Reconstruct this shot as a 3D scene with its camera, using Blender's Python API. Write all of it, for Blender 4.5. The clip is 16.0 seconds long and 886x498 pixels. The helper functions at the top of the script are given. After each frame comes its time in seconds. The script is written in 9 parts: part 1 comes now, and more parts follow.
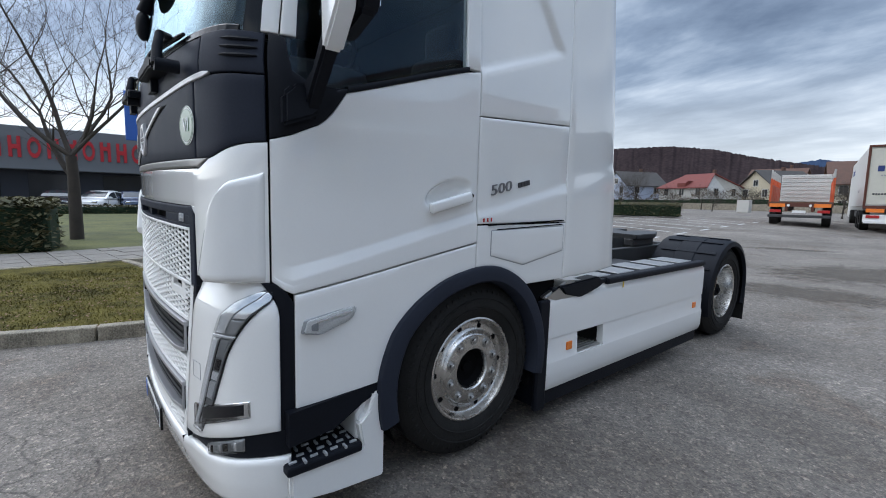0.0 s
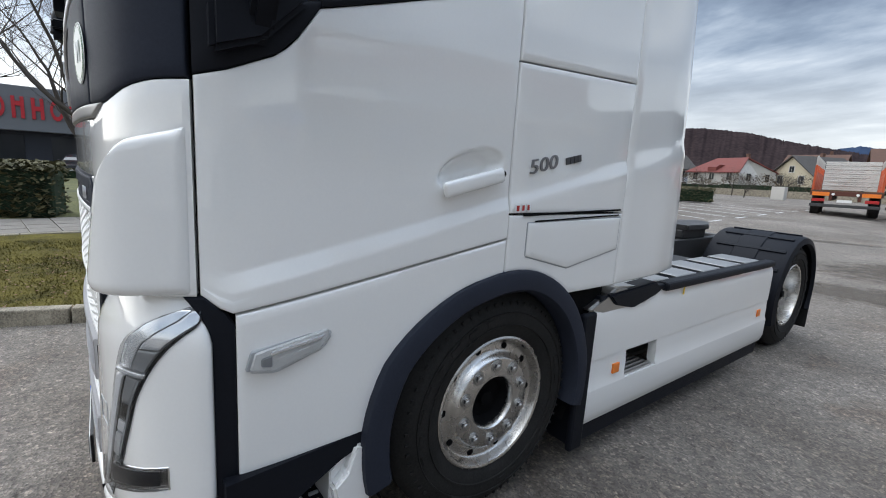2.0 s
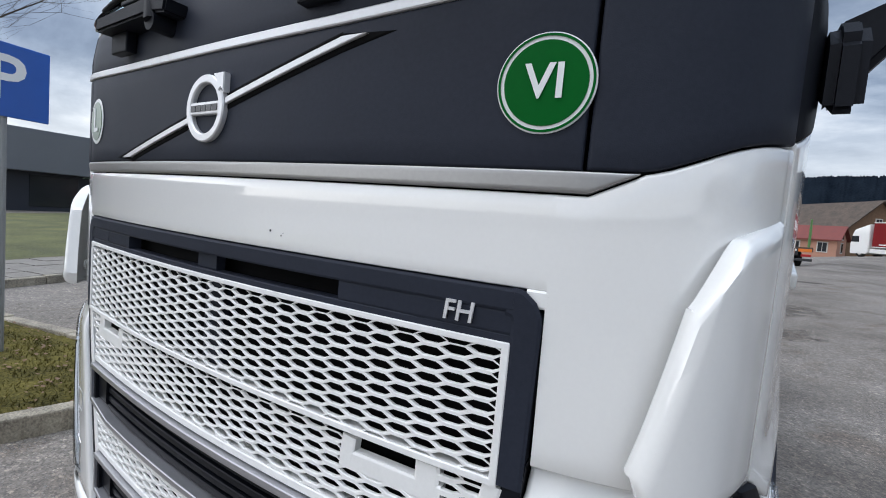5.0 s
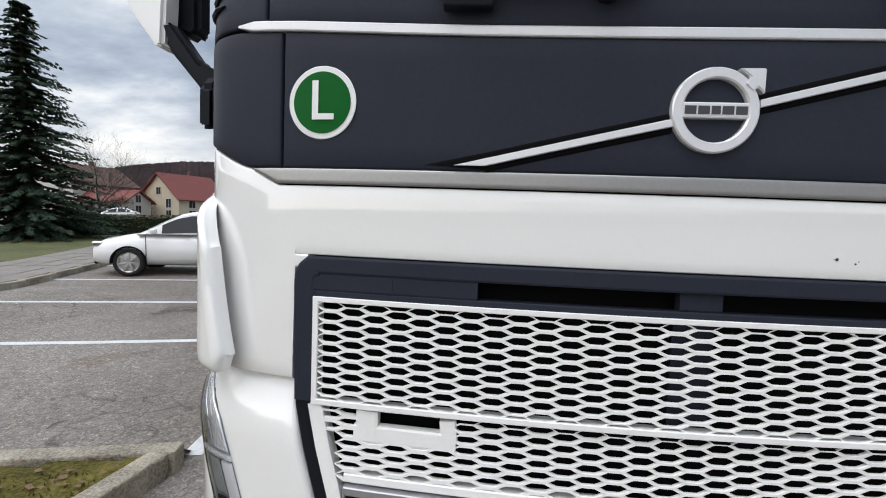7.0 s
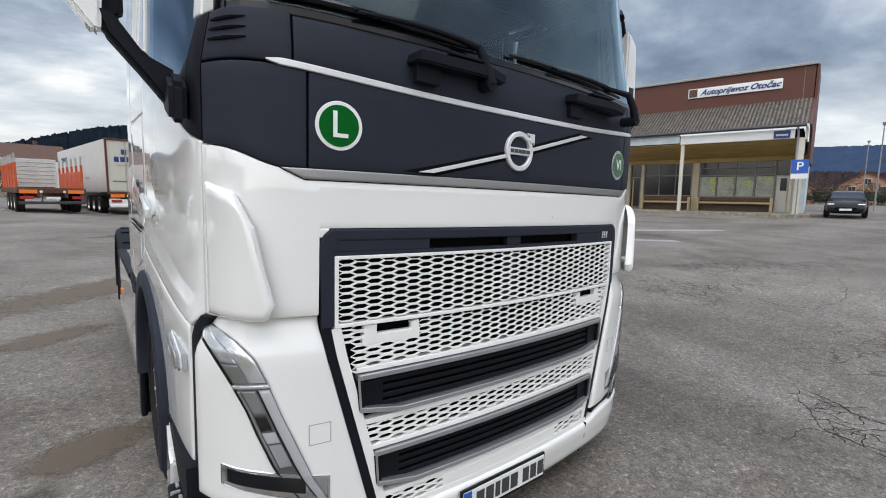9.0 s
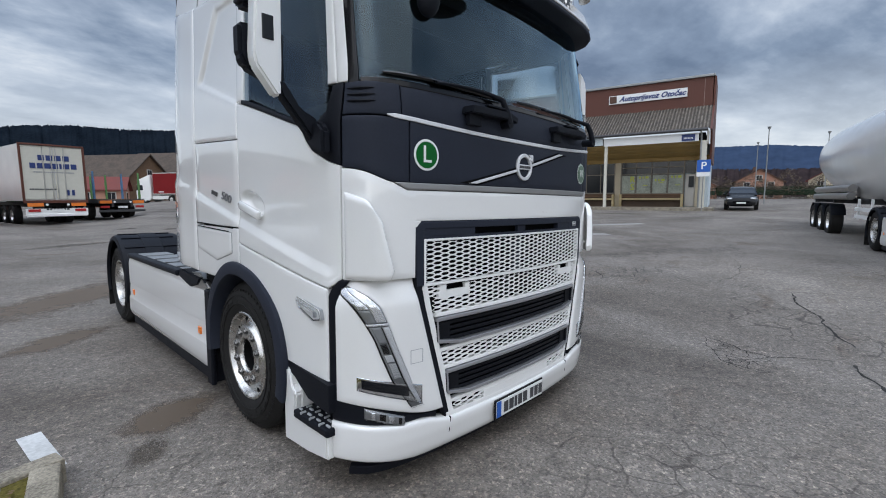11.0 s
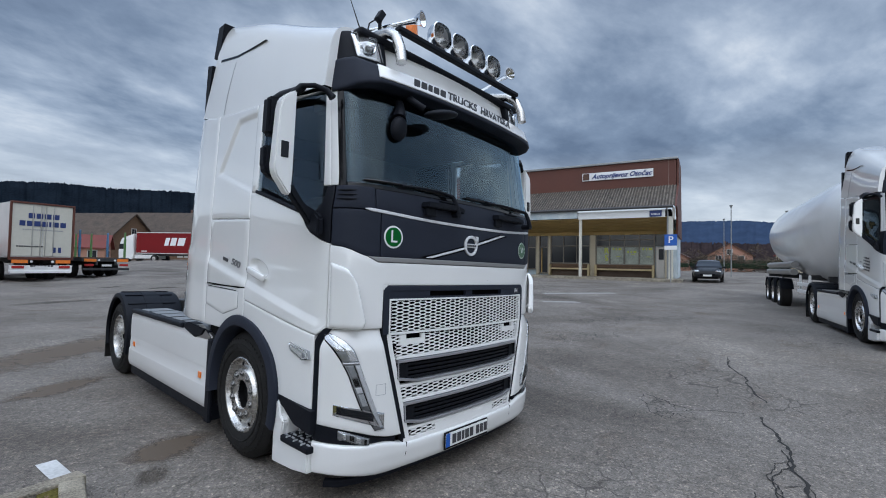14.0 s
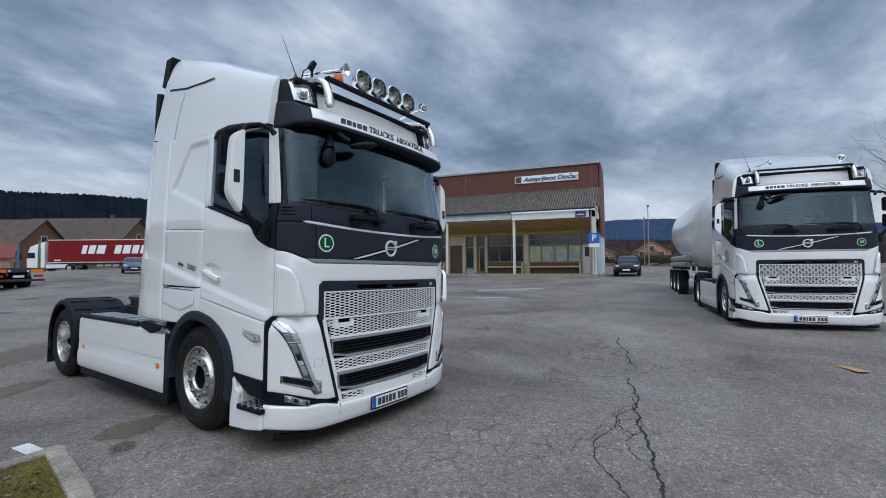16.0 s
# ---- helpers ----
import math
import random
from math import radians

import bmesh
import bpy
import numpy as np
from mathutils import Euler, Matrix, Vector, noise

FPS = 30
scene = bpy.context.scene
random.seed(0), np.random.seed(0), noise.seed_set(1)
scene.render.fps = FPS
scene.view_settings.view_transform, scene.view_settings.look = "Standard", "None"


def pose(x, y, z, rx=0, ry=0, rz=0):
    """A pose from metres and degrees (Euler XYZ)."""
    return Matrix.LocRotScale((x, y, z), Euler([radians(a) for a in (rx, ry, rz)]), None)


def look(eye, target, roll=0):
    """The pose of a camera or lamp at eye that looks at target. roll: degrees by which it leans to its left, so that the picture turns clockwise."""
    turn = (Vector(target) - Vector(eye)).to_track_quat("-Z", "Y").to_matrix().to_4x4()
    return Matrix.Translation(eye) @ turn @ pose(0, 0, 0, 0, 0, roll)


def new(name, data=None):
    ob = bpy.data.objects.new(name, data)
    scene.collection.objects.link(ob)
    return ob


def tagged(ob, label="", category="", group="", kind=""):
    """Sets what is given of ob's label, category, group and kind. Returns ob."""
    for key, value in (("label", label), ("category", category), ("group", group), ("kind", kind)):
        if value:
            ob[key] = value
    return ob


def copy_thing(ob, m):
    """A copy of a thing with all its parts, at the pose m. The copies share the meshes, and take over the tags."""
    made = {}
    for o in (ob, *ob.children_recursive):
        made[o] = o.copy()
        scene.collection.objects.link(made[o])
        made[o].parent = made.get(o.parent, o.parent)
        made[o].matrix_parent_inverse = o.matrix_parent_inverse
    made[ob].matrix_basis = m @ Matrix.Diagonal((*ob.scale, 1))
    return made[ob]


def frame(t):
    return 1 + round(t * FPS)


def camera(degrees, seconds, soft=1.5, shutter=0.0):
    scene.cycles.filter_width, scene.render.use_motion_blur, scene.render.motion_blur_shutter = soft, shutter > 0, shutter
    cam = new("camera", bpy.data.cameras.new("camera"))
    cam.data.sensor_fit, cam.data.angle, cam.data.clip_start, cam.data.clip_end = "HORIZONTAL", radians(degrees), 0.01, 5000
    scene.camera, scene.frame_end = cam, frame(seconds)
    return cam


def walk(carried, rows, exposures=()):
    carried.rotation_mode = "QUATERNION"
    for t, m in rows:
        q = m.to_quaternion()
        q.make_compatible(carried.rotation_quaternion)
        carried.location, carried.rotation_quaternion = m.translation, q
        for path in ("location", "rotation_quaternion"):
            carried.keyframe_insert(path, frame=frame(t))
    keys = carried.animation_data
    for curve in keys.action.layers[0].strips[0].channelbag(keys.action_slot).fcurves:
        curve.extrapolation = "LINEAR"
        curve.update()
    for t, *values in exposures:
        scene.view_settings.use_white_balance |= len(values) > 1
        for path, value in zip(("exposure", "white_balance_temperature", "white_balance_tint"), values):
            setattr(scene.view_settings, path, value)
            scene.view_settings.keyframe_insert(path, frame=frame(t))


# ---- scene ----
cam = camera(89.4, 16.0, soft=1.0)
PATH = [
    (0, (2.960, -0.329, 1.417), (1.429, 0.939, 1.197), 1.09),
    (0.5, (2.686, -0.078, 1.414), (1.141, 1.167, 1.161), 1.80),
    (1, (2.537, 0.061, 1.427), (0.972, 1.274, 1.152), 2.32),
    (1.5, (2.493, 0.078, 1.427), (0.912, 1.264, 1.126), 2.33),
    (2, (2.472, 0.075, 1.423), (0.904, 1.274, 1.097), 2.92),
    (2.5, (2.444, 0.079, 1.420), (0.940, 1.353, 1.077), 3.48),
    (3, (2.293, -0.029, 1.440), (0.977, 1.445, 1.130), 2.37),
    (3.5, (2.098, -0.216, 1.436), (0.832, 1.309, 1.162), 2.94),
    (3.7, (1.984, -0.255, 1.429), (0.724, 1.289, 1.270), 5.44),
    (5.8, (0.487, -0.858, 1.486), (-0.281, 0.986, 1.382), 2.08),
    (6, (0.306, -0.904, 1.462), (-0.343, 0.985, 1.361), 2.06),
    (6.5, (-0.116, -1.002, 1.484), (-0.563, 0.944, 1.360), 1.33),
    (7, (-0.443, -0.923, 1.482), (-0.577, 1.069, 1.359), 1.10),
    (7.5, (-0.721, -0.957, 1.492), (-0.323, 0.995, 1.325), -0.08),
    (8, (-0.948, -1.058, 1.495), (0.009, 0.683, 1.266), 1.73),
    (8.5, (-1.165, -1.273, 1.487), (0.039, 0.306, 1.241), 0.92),
    (9, (-1.419, -1.332, 1.514), (-0.195, 0.233, 1.279), 0.83),
    (9.2, (-1.537, -1.320, 1.507), (-0.285, 0.224, 1.283), 0.34),
    (11.3, (-2.432, -1.640, 1.528), (-0.994, -0.270, 1.297), -0.26),
    (11.5, (-2.460, -1.657, 1.538), (-1.019, -0.288, 1.307), -0.26),
    (12, (-2.501, -1.688, 1.556), (-1.043, -0.327, 1.406), -0.35),
    (12.5, (-2.556, -1.761, 1.586), (-1.091, -0.401, 1.638), -0.85),
    (13, (-2.603, -1.954, 1.561), (-1.131, -0.602, 1.630), 0.15),
    (13.5, (-2.677, -2.129, 1.551), (-1.203, -0.778, 1.616), 1.36),
    (14, (-2.833, -2.261, 1.558), (-1.345, -0.926, 1.623), 1.06),
    (14.5, (-3.049, -2.407, 1.561), (-1.515, -1.125, 1.625), 0.79),
    (15, (-3.144, -2.613, 1.546), (-1.553, -1.403, 1.617), 0.53),
    (15.5, (-3.246, -2.850, 1.541), (-1.623, -1.682, 1.605), 0.46),
    (16, (-3.421, -3.021, 1.533), (-1.776, -1.887, 1.605), -0.42),
]
EXPOSURES = [(0.0, 0.52, 6360, 8), (1.2, 0.61, 6560, 8), (2.0, 0.68, 6810, 8), (3.0, 0.54, 6660, 8), (3.7, 0.48, 6510, 8), (5.8, 0.56, 6760, 10), (6.8, 0.58, 7010, 10), (7.5, 0.48, 7060, 10), (8.2, 0.52, 7060, 9), (9.2, 0.50, 6910, 9), (11.3, 0.24, 6430, 9), (12.1, 0.24, 6330, 8), (12.6, 0.11, 6210, 8), (14.0, 0.13, 6190, 8), (16.0, 0.09, 6160, 8)]
walk(cam, [(t, look(eye, target, roll)) for t, eye, target, roll in PATH], EXPOSURES)

# ---- sky and light: heavy broken overcast, soft light from a veiled sun ----
SUN_EL, SUN_AZ = radians(42), radians(238)
world = bpy.data.worlds.new("overcast_sky")
scene.world = world
world.use_nodes = True
wn, wl = world.node_tree.nodes, world.node_tree.links
wn.clear()


def wnode(kind, **kw):
    n = wn.new(kind)
    for k, v in kw.items():
        n.inputs[k].default_value = v
    return n


w_out = wn.new("ShaderNodeOutputWorld")
w_bg = wn.new("ShaderNodeBackground")
sky = wn.new("ShaderNodeTexSky")
sky.sky_type, sky.sun_disc = "NISHITA", False
sky.sun_elevation, sky.sun_rotation = SUN_EL, SUN_AZ
sky.air_density, sky.dust_density = 1.0, 2.0
coord = wn.new("ShaderNodeTexCoord")
sep = wn.new("ShaderNodeSeparateXYZ")
wl.new(coord.outputs["Generated"], sep.inputs[0])


def wmath(op, a, b=None):
    n = wn.new("ShaderNodeMath")
    n.operation = op
    for i, v in enumerate((a, b)):
        if v is None:
            continue
        if isinstance(v, (int, float)):
            n.inputs[i].default_value = v
        else:
            wl.new(v, n.inputs[i])
    return n.outputs[0]


# cloud sheet: the direction carried out to a flat layer overhead
height = wmath("ADD", wmath("MAXIMUM", sep.outputs[2], 0.0), 0.20)
flat = wn.new("ShaderNodeCombineXYZ")
wl.new(wmath("DIVIDE", sep.outputs[0], height), flat.inputs[0])
wl.new(wmath("DIVIDE", sep.outputs[1], height), flat.inputs[1])
stretch = wn.new("ShaderNodeMapping")
stretch.inputs["Scale"].default_value = (0.80, 1.15, 1)
stretch.inputs["Rotation"].default_value = (0, 0, radians(25))
wl.new(flat.outputs[0], stretch.inputs[0])
big = wnode("ShaderNodeTexNoise", Scale=0.95, Detail=10.0, Roughness=0.58, Distortion=0.25)
wl.new(stretch.outputs[0], big.inputs["Vector"])
fine = wnode("ShaderNodeTexNoise", Scale=3.2, Detail=6.0, Roughness=0.55)
wl.new(stretch.outputs[0], fine.inputs["Vector"])
mixed = wmath("ADD", wmath("MULTIPLY", big.outputs["Fac"], 0.78), wmath("MULTIPLY", fine.outputs["Fac"], 0.22))
ramp = wn.new("ShaderNodeValToRGB")
wl.new(mixed, ramp.inputs[0])
els = ramp.color_ramp.elements
els[0].position, els[0].color = 0.37, (0.135, 0.180, 0.270, 1)
els[1].position, els[1].color = 0.64, (0.92, 0.95, 1.0, 1)
for p, c in ((0.45, (0.24, 0.305, 0.420, 1)), (0.52, (0.41, 0.485, 0.61, 1)), (0.575, (0.60, 0.67, 0.78, 1))):
    e = els.new(p)
    e.color = c
# paler towards the horizon
haze = wn.new("ShaderNodeMapRange")
haze.inputs["From Min"].default_value, haze.inputs["From Max"].default_value = 0.02, 0.24
haze.inputs["To Min"].default_value, haze.inputs["To Max"].default_value = 0.72, 0.0
wl.new(sep.outputs[2], haze.inputs["Value"])
to_pale = wn.new("ShaderNodeMix")
to_pale.data_type = "RGBA"
wl.new(haze.outputs[0], to_pale.inputs["Factor"])
wl.new(ramp.outputs[0], to_pale.inputs["A"])
to_pale.inputs["B"].default_value = (0.88, 0.91, 0.95, 1)
# a little of the clear sky above shines through
both = wn.new("ShaderNodeMix")
both.data_type, both.blend_type = "RGBA", "ADD"
both.inputs["Factor"].default_value = 0.02
wl.new(to_pale.outputs["Result"], both.inputs["A"])
wl.new(sky.outputs[0], both.inputs["B"])
wl.new(both.outputs["Result"], w_bg.inputs["Color"])
w_bg.inputs["Strength"].default_value = 0.8
# brighter overhead, as under any closed sky
zenith = wn.new("ShaderNodeMapRange")
zenith.interpolation_type = "SMOOTHSTEP"
zenith.inputs["From Min"].default_value, zenith.inputs["From Max"].default_value = 0.58, 1.0
zenith.inputs["To Min"].default_value, zenith.inputs["To Max"].default_value = 0.72, 2.9
wl.new(sep.outputs[2], zenith.inputs["Value"])
# and brighter round the veiled sun
toward = wn.new("ShaderNodeVectorMath")
toward.operation = "DOT_PRODUCT"
wl.new(coord.outputs["Generated"], toward.inputs[0])
toward.inputs[1].default_value = (0.9 * math.sin(SUN_AZ), 0.9 * math.cos(SUN_AZ), 0.44)
veil = wn.new("ShaderNodeMapRange")
veil.inputs["From Min"].default_value, veil.inputs["From Max"].default_value = 0.66, 1.0
veil.inputs["To Min"].default_value, veil.inputs["To Max"].default_value = 1.0, 2.0
wl.new(toward.outputs["Value"], veil.inputs["Value"])
wl.new(wmath("MULTIPLY", zenith.outputs[0], veil.outputs[0]), w_bg.inputs["Strength"])
wl.new(w_bg.outputs[0], w_out.inputs[0])

sun = new("sun", bpy.data.lights.new("sun", "SUN"))
sun.data.energy, sun.data.angle, sun.data.color = 0.85, radians(130), (1.0, 0.95, 0.88)
sun.matrix_world = look((30 * math.sin(SUN_AZ) , 30 * math.cos(SUN_AZ), 30), (0, 0, 0))


# ---- materials ----
def mat(name, col, rough=0.5, metal=0.0, var=0.08, scale=6.0, fine_scale=120.0, bump=0.0, bump_scale=150.0, coat=0.0, spec=0.5, tint=None):
    """A Principled surface with slow and fine variation of colour and, if asked, a fine relief."""
    m = bpy.data.materials.new(name)
    m.use_nodes = True
    n, l = m.node_tree.nodes, m.node_tree.links
    p = n["Principled BSDF"]
    p.inputs["Roughness"].default_value, p.inputs["Metallic"].default_value = rough, metal
    p.inputs["Coat Weight"].default_value, p.inputs["Coat Roughness"].default_value = coat, 0.06
    p.inputs["Specular IOR Level"].default_value = spec
    c = n.new("ShaderNodeTexCoord")
    a = n.new("ShaderNodeTexNoise")
    a.inputs["Scale"].default_value, a.inputs["Detail"].default_value = scale, 5
    b = n.new("ShaderNodeTexNoise")
    b.inputs["Scale"].default_value, b.inputs["Detail"].default_value = fine_scale, 3
    for t in (a, b):
        l.new(c.outputs["Object"], t.inputs["Vector"])
    s = n.new("ShaderNodeMath")
    s.operation = "ADD"
    l.new(a.outputs["Fac"], s.inputs[0])
    l.new(b.outputs["Fac"], s.inputs[1])
    r = n.new("ShaderNodeMapRange")
    r.inputs["From Min"].default_value, r.inputs["From Max"].default_value = 0.6, 1.4
    l.new(s.outputs[0], r.inputs["Value"])
    x = n.new("ShaderNodeMix")
    x.data_type = "RGBA"
    lo = [v * (1 - var) for v in col]
    hi = [min(1, v * (1 + var)) for v in (tint or col)]
    x.inputs["A"].default_value, x.inputs["B"].default_value = (*lo, 1), (*hi, 1)
    l.new(r.outputs[0], x.inputs["Factor"])
    l.new(x.outputs["Result"], p.inputs["Base Color"])
    rr = n.new("ShaderNodeMapRange")
    rr.inputs["To Min"].default_value, rr.inputs["To Max"].default_value = max(0.02, rough * 0.85), min(1, rough * 1.15)
    l.new(a.outputs["Fac"], rr.inputs["Value"])
    l.new(rr.outputs[0], p.inputs["Roughness"])
    if bump:
        bn = n.new("ShaderNodeTexNoise")
        bn.inputs["Scale"].default_value, bn.inputs["Detail"].default_value = bump_scale, 4
        l.new(c.outputs["Object"], bn.inputs["Vector"])
        bu = n.new("ShaderNodeBump")
        bu.inputs["Strength"].default_value, bu.inputs["Distance"].default_value = bump, 0.01
        l.new(bn.outputs["Fac"], bu.inputs["Height"])
        l.new(bu.outputs[0], p.inputs["Normal"])
    return m


def glass_mat(name, tint, gloss=1.0, sheen=(0.8, 0.8, 0.8)):
    """A thin pane: tinted see-through sheet with a Fresnel reflection."""
    m = bpy.data.materials.new(name)
    m.use_nodes = True
    n, l = m.node_tree.nodes, m.node_tree.links
    n.clear()
    o = n.new("ShaderNodeOutputMaterial")
    t = n.new("ShaderNodeBsdfTransparent")
    t.inputs[0].default_value = (*tint, 1)
    g = n.new("ShaderNodeBsdfGlossy")
    g.inputs["Roughness"].default_value = 0.015
    g.inputs["Color"].default_value = (*sheen, 1)
    f = n.new("ShaderNodeFresnel")
    f.inputs[0].default_value = 1.52
    k = n.new("ShaderNodeMath")
    k.operation = "MULTIPLY"
    k.inputs[1].default_value = 1.7 * gloss
    k.use_clamp = True
    l.new(f.outputs[0], k.inputs[0])
    x = n.new("ShaderNodeMixShader")
    l.new(k.outputs[0], x.inputs[0])
    l.new(t.outputs[0], x.inputs[1])
    l.new(g.outputs[0], x.inputs[2])
    l.new(x.outputs[0], o.inputs[0])
    return m


M = {}
M["white"] = mat("white_truck_paint", (0.85, 0.846, 0.825), 0.14, var=0.015, scale=3, coat=0.8)
wp = M["white"].node_tree.nodes["Principled BSDF"]
wp.inputs["Coat Weight"].default_value, wp.inputs["Coat IOR"].default_value, wp.inputs["Coat Roughness"].default_value = 1.0, 1.75, 0.02
M["whiteplastic"] = mat("white_plastic", (0.85, 0.845, 0.825), 0.38, var=0.03, scale=8, coat=0.1)
M["black"] = mat("dark_grey_plastic", (0.0085, 0.0098, 0.0140), 0.5, var=0.15, scale=5, bump=0.06, bump_scale=500, spec=0.13)
M["blackpanel"] = mat("slate_black_panel", (0.0235, 0.0275, 0.0400), 0.5, var=0.12, scale=5, bump=0.06, bump_scale=500, spec=0.13)
M["blackgloss"] = mat("black_gloss", (0.004, 0.004, 0.005), 0.15, var=0.1, coat=0.25, spec=0.35)
# near-black for depths and seams: the shade is put into the colour
M["void"] = mat("shade_and_seam_black", (0.0025, 0.0025, 0.003), 0.8, var=0.3, spec=0.1)
M["rubber"] = mat("tyre_rubber", (0.009, 0.0088, 0.0085), 0.75, var=0.25, scale=9, bump=0.15, bump_scale=90, tint=(0.020, 0.019, 0.018), spec=0.25)
M["alu"] = mat("polished_aluminium", (0.60, 0.585, 0.56), 0.27, metal=1.0, var=0.06, scale=12)
M["alusatin"] = mat("satin_aluminium", (0.50, 0.49, 0.475), 0.36, metal=1.0, var=0.08, scale=15)
M["louvre"] = mat("black_louvre_plastic", (0.006, 0.007, 0.010), 0.42, var=0.1, spec=0.16)
M["brightchrome"] = mat("bright_chrome_plastic", (0.90, 0.91, 0.92), 0.16, metal=0.75, var=0.02)
M["chrome"] = mat("chrome", (0.85, 0.86, 0.87), 0.07, metal=1.0, var=0.02)
M["silver"] = mat("silver_paint", (0.74, 0.74, 0.75), 0.32, metal=0.35, var=0.04)
M["edgesilver"] = mat("satin_silver_edge", (0.46, 0.46, 0.48), 0.30, metal=0.75, var=0.06)
M["warmsilver"] = mat("brushed_silver_trim", (0.36, 0.355, 0.35), 0.32, metal=0.7, var=0.06)
M["steel"] = mat("dark_steel", (0.07, 0.07, 0.072), 0.5, metal=0.6, var=0.25)
M["orange"] = mat("orange_reflector", (0.85, 0.22, 0.03), 0.3, var=0.08)
M["red"] = mat("red_plastic", (0.42, 0.02, 0.02), 0.3, var=0.1)
M["green"] = mat("green_sticker", (0.001, 0.105, 0.016), 0.5, var=0.05, spec=0.05)
gn, gl = M["green"].node_tree.nodes, M["green"].node_tree.links
sheen_b = gn.new("ShaderNodeBsdfGlossy")  # glass-bead film: bright where it is seen aslant
sheen_b.inputs["Roughness"].default_value = 0.30
aslant = gn.new("ShaderNodeLayerWeight")
aslant.inputs["Blend"].default_value = 0.5
curve = gn.new("ShaderNodeMath")
curve.operation = "POWER"
curve.inputs[1].default_value = 2.6
gl.new(aslant.outputs["Facing"], curve.inputs[0])
film_mix = gn.new("ShaderNodeMixShader")
gl.new(curve.outputs[0], film_mix.inputs[0])
gl.new(gn["Principled BSDF"].outputs[0], film_mix.inputs[1])
gl.new(sheen_b.outputs[0], film_mix.inputs[2])
gl.new(film_mix.outputs[0], gn["Material Output"].inputs[0])
M["letter"] = mat("white_film", (0.80, 0.81, 0.80), 0.4, var=0.02)
M["darkletter"] = mat("dark_lettering", (0.05, 0.05, 0.055), 0.35, var=0.1)
M["greyletter"] = mat("grey_metal_lettering", (0.24, 0.24, 0.25), 0.3, metal=0.6, var=0.1)
M["plate"] = mat("plate_white", (0.78, 0.78, 0.76), 0.35, var=0.03)
M["blue"] = mat("sign_blue", (0.015, 0.10, 0.42), 0.4, var=0.06)
M["yellow"] = mat("yellow_tag", (0.75, 0.5, 0.02), 0.4, var=0.05)
M["interior"] = mat("cab_interior_grey", (0.013, 0.016, 0.021), 0.75, var=0.15, scale=10)
M["seat"] = mat("seat_fabric", (0.028, 0.029, 0.034), 0.9, var=0.2, scale=30)
M["glass"] = glass_mat("cab_glass", (0.80, 0.89, 0.91), 1.35, (0.64, 0.82, 0.91))
M["sideglass"] = glass_mat("tinted_side_glass", (0.80, 0.86, 0.88), 0.75, (0.56, 0.72, 0.88))
M["lens"] = glass_mat("lamp_lens", (0.95, 0.96, 0.97), 0.55)
M["mirror"] = mat("mirror_glass", (0.75, 0.77, 0.80), 0.03, metal=1.0, var=0.01)
M["lampgrey"] = mat("grey_lamp_inner", (0.17, 0.175, 0.18), 0.22, metal=0.3, var=0.08, scale=40)
M["lampbody"] = mat("silver_lamp_body", (0.40, 0.41, 0.42), 0.2, metal=0.6, var=0.08, scale=40)
M["greycover"] = mat("grey_panel", (0.33, 0.34, 0.35), 0.4, var=0.05)


# ---- small builders ----
def part(name, bm, material, parent, label=""):
    me = bpy.data.meshes.new(name)
    bm.to_mesh(me)
    bm.free()
    me.materials.append(material)
    ob = new(name, me)
    ob.parent = parent
    if label:
        ob["label"] = label
    return ob


def part_each(name, bm, material, parent, label=""):
    """Links every separate piece of a bmesh as a part of its own."""
    bm.verts.index_update()
    bm.faces.ensure_lookup_table()
    todo = set(bm.faces)
    made = []
    while todo:
        seed = next(f for f in bm.faces if f in todo)
        todo.discard(seed)
        stack, island = [seed], [seed]
        while stack:
            for e in stack.pop().edges:
                for g in e.link_faces:
                    if g in todo:
                        todo.discard(g)
                        stack.append(g)
                        island.append(g)
        sub = bmesh.new()
        vmap = {}
        for f in island:
            for v in f.verts:
                if v not in vmap:
                    vmap[v] = sub.verts.new(v.co)
        for f in island:
            sub.faces.new([vmap[v] for v in f.verts])
        made.append(part(name, sub, material, parent, label))
    bm.free()
    return made


def top(name, label, category, group="", kind=""):
    return tagged(new(name), label, category, group, kind)


def solid(name, bm, material, label, category, group="", kind=""):
    return tagged(part(name, bm, material, None), label, category, group, kind)


def smooth(ob, angle=35):
    me = ob.data
    me.polygons.foreach_set("use_smooth", [True] * len(me.polygons))
    me.set_sharp_from_angle(angle=radians(angle))
    return ob


def box(bm, c, s, bevel=0.0, m=None, seg=2):
    """An axis-aligned block of size s round c, with rounded edges, moved by m."""
    r = bmesh.ops.create_cube(bm, size=1.0, matrix=Matrix.Translation(c) @ Matrix.Diagonal((*s, 1)))
    vs = r["verts"]
    if bevel:
        es = list({e for v in vs for e in v.link_edges})
        out = bmesh.ops.bevel(bm, geom=es, offset=bevel, segments=seg, affect="EDGES", profile=0.5, clamp_overlap=True)
        vs = list({v for f in out["faces"] for v in f.verts} | {v for v in vs if v.is_valid})
        seen = set(vs)
        stack = list(vs)
        while stack:
            v = stack.pop()
            for e in v.link_edges:
                o = e.other_vert(v)
                if o not in seen:
                    seen.add(o)
                    stack.append(o)
        vs = list(seen)
    if m is not None:
        bmesh.ops.transform(bm, matrix=m, verts=vs)
    return vs


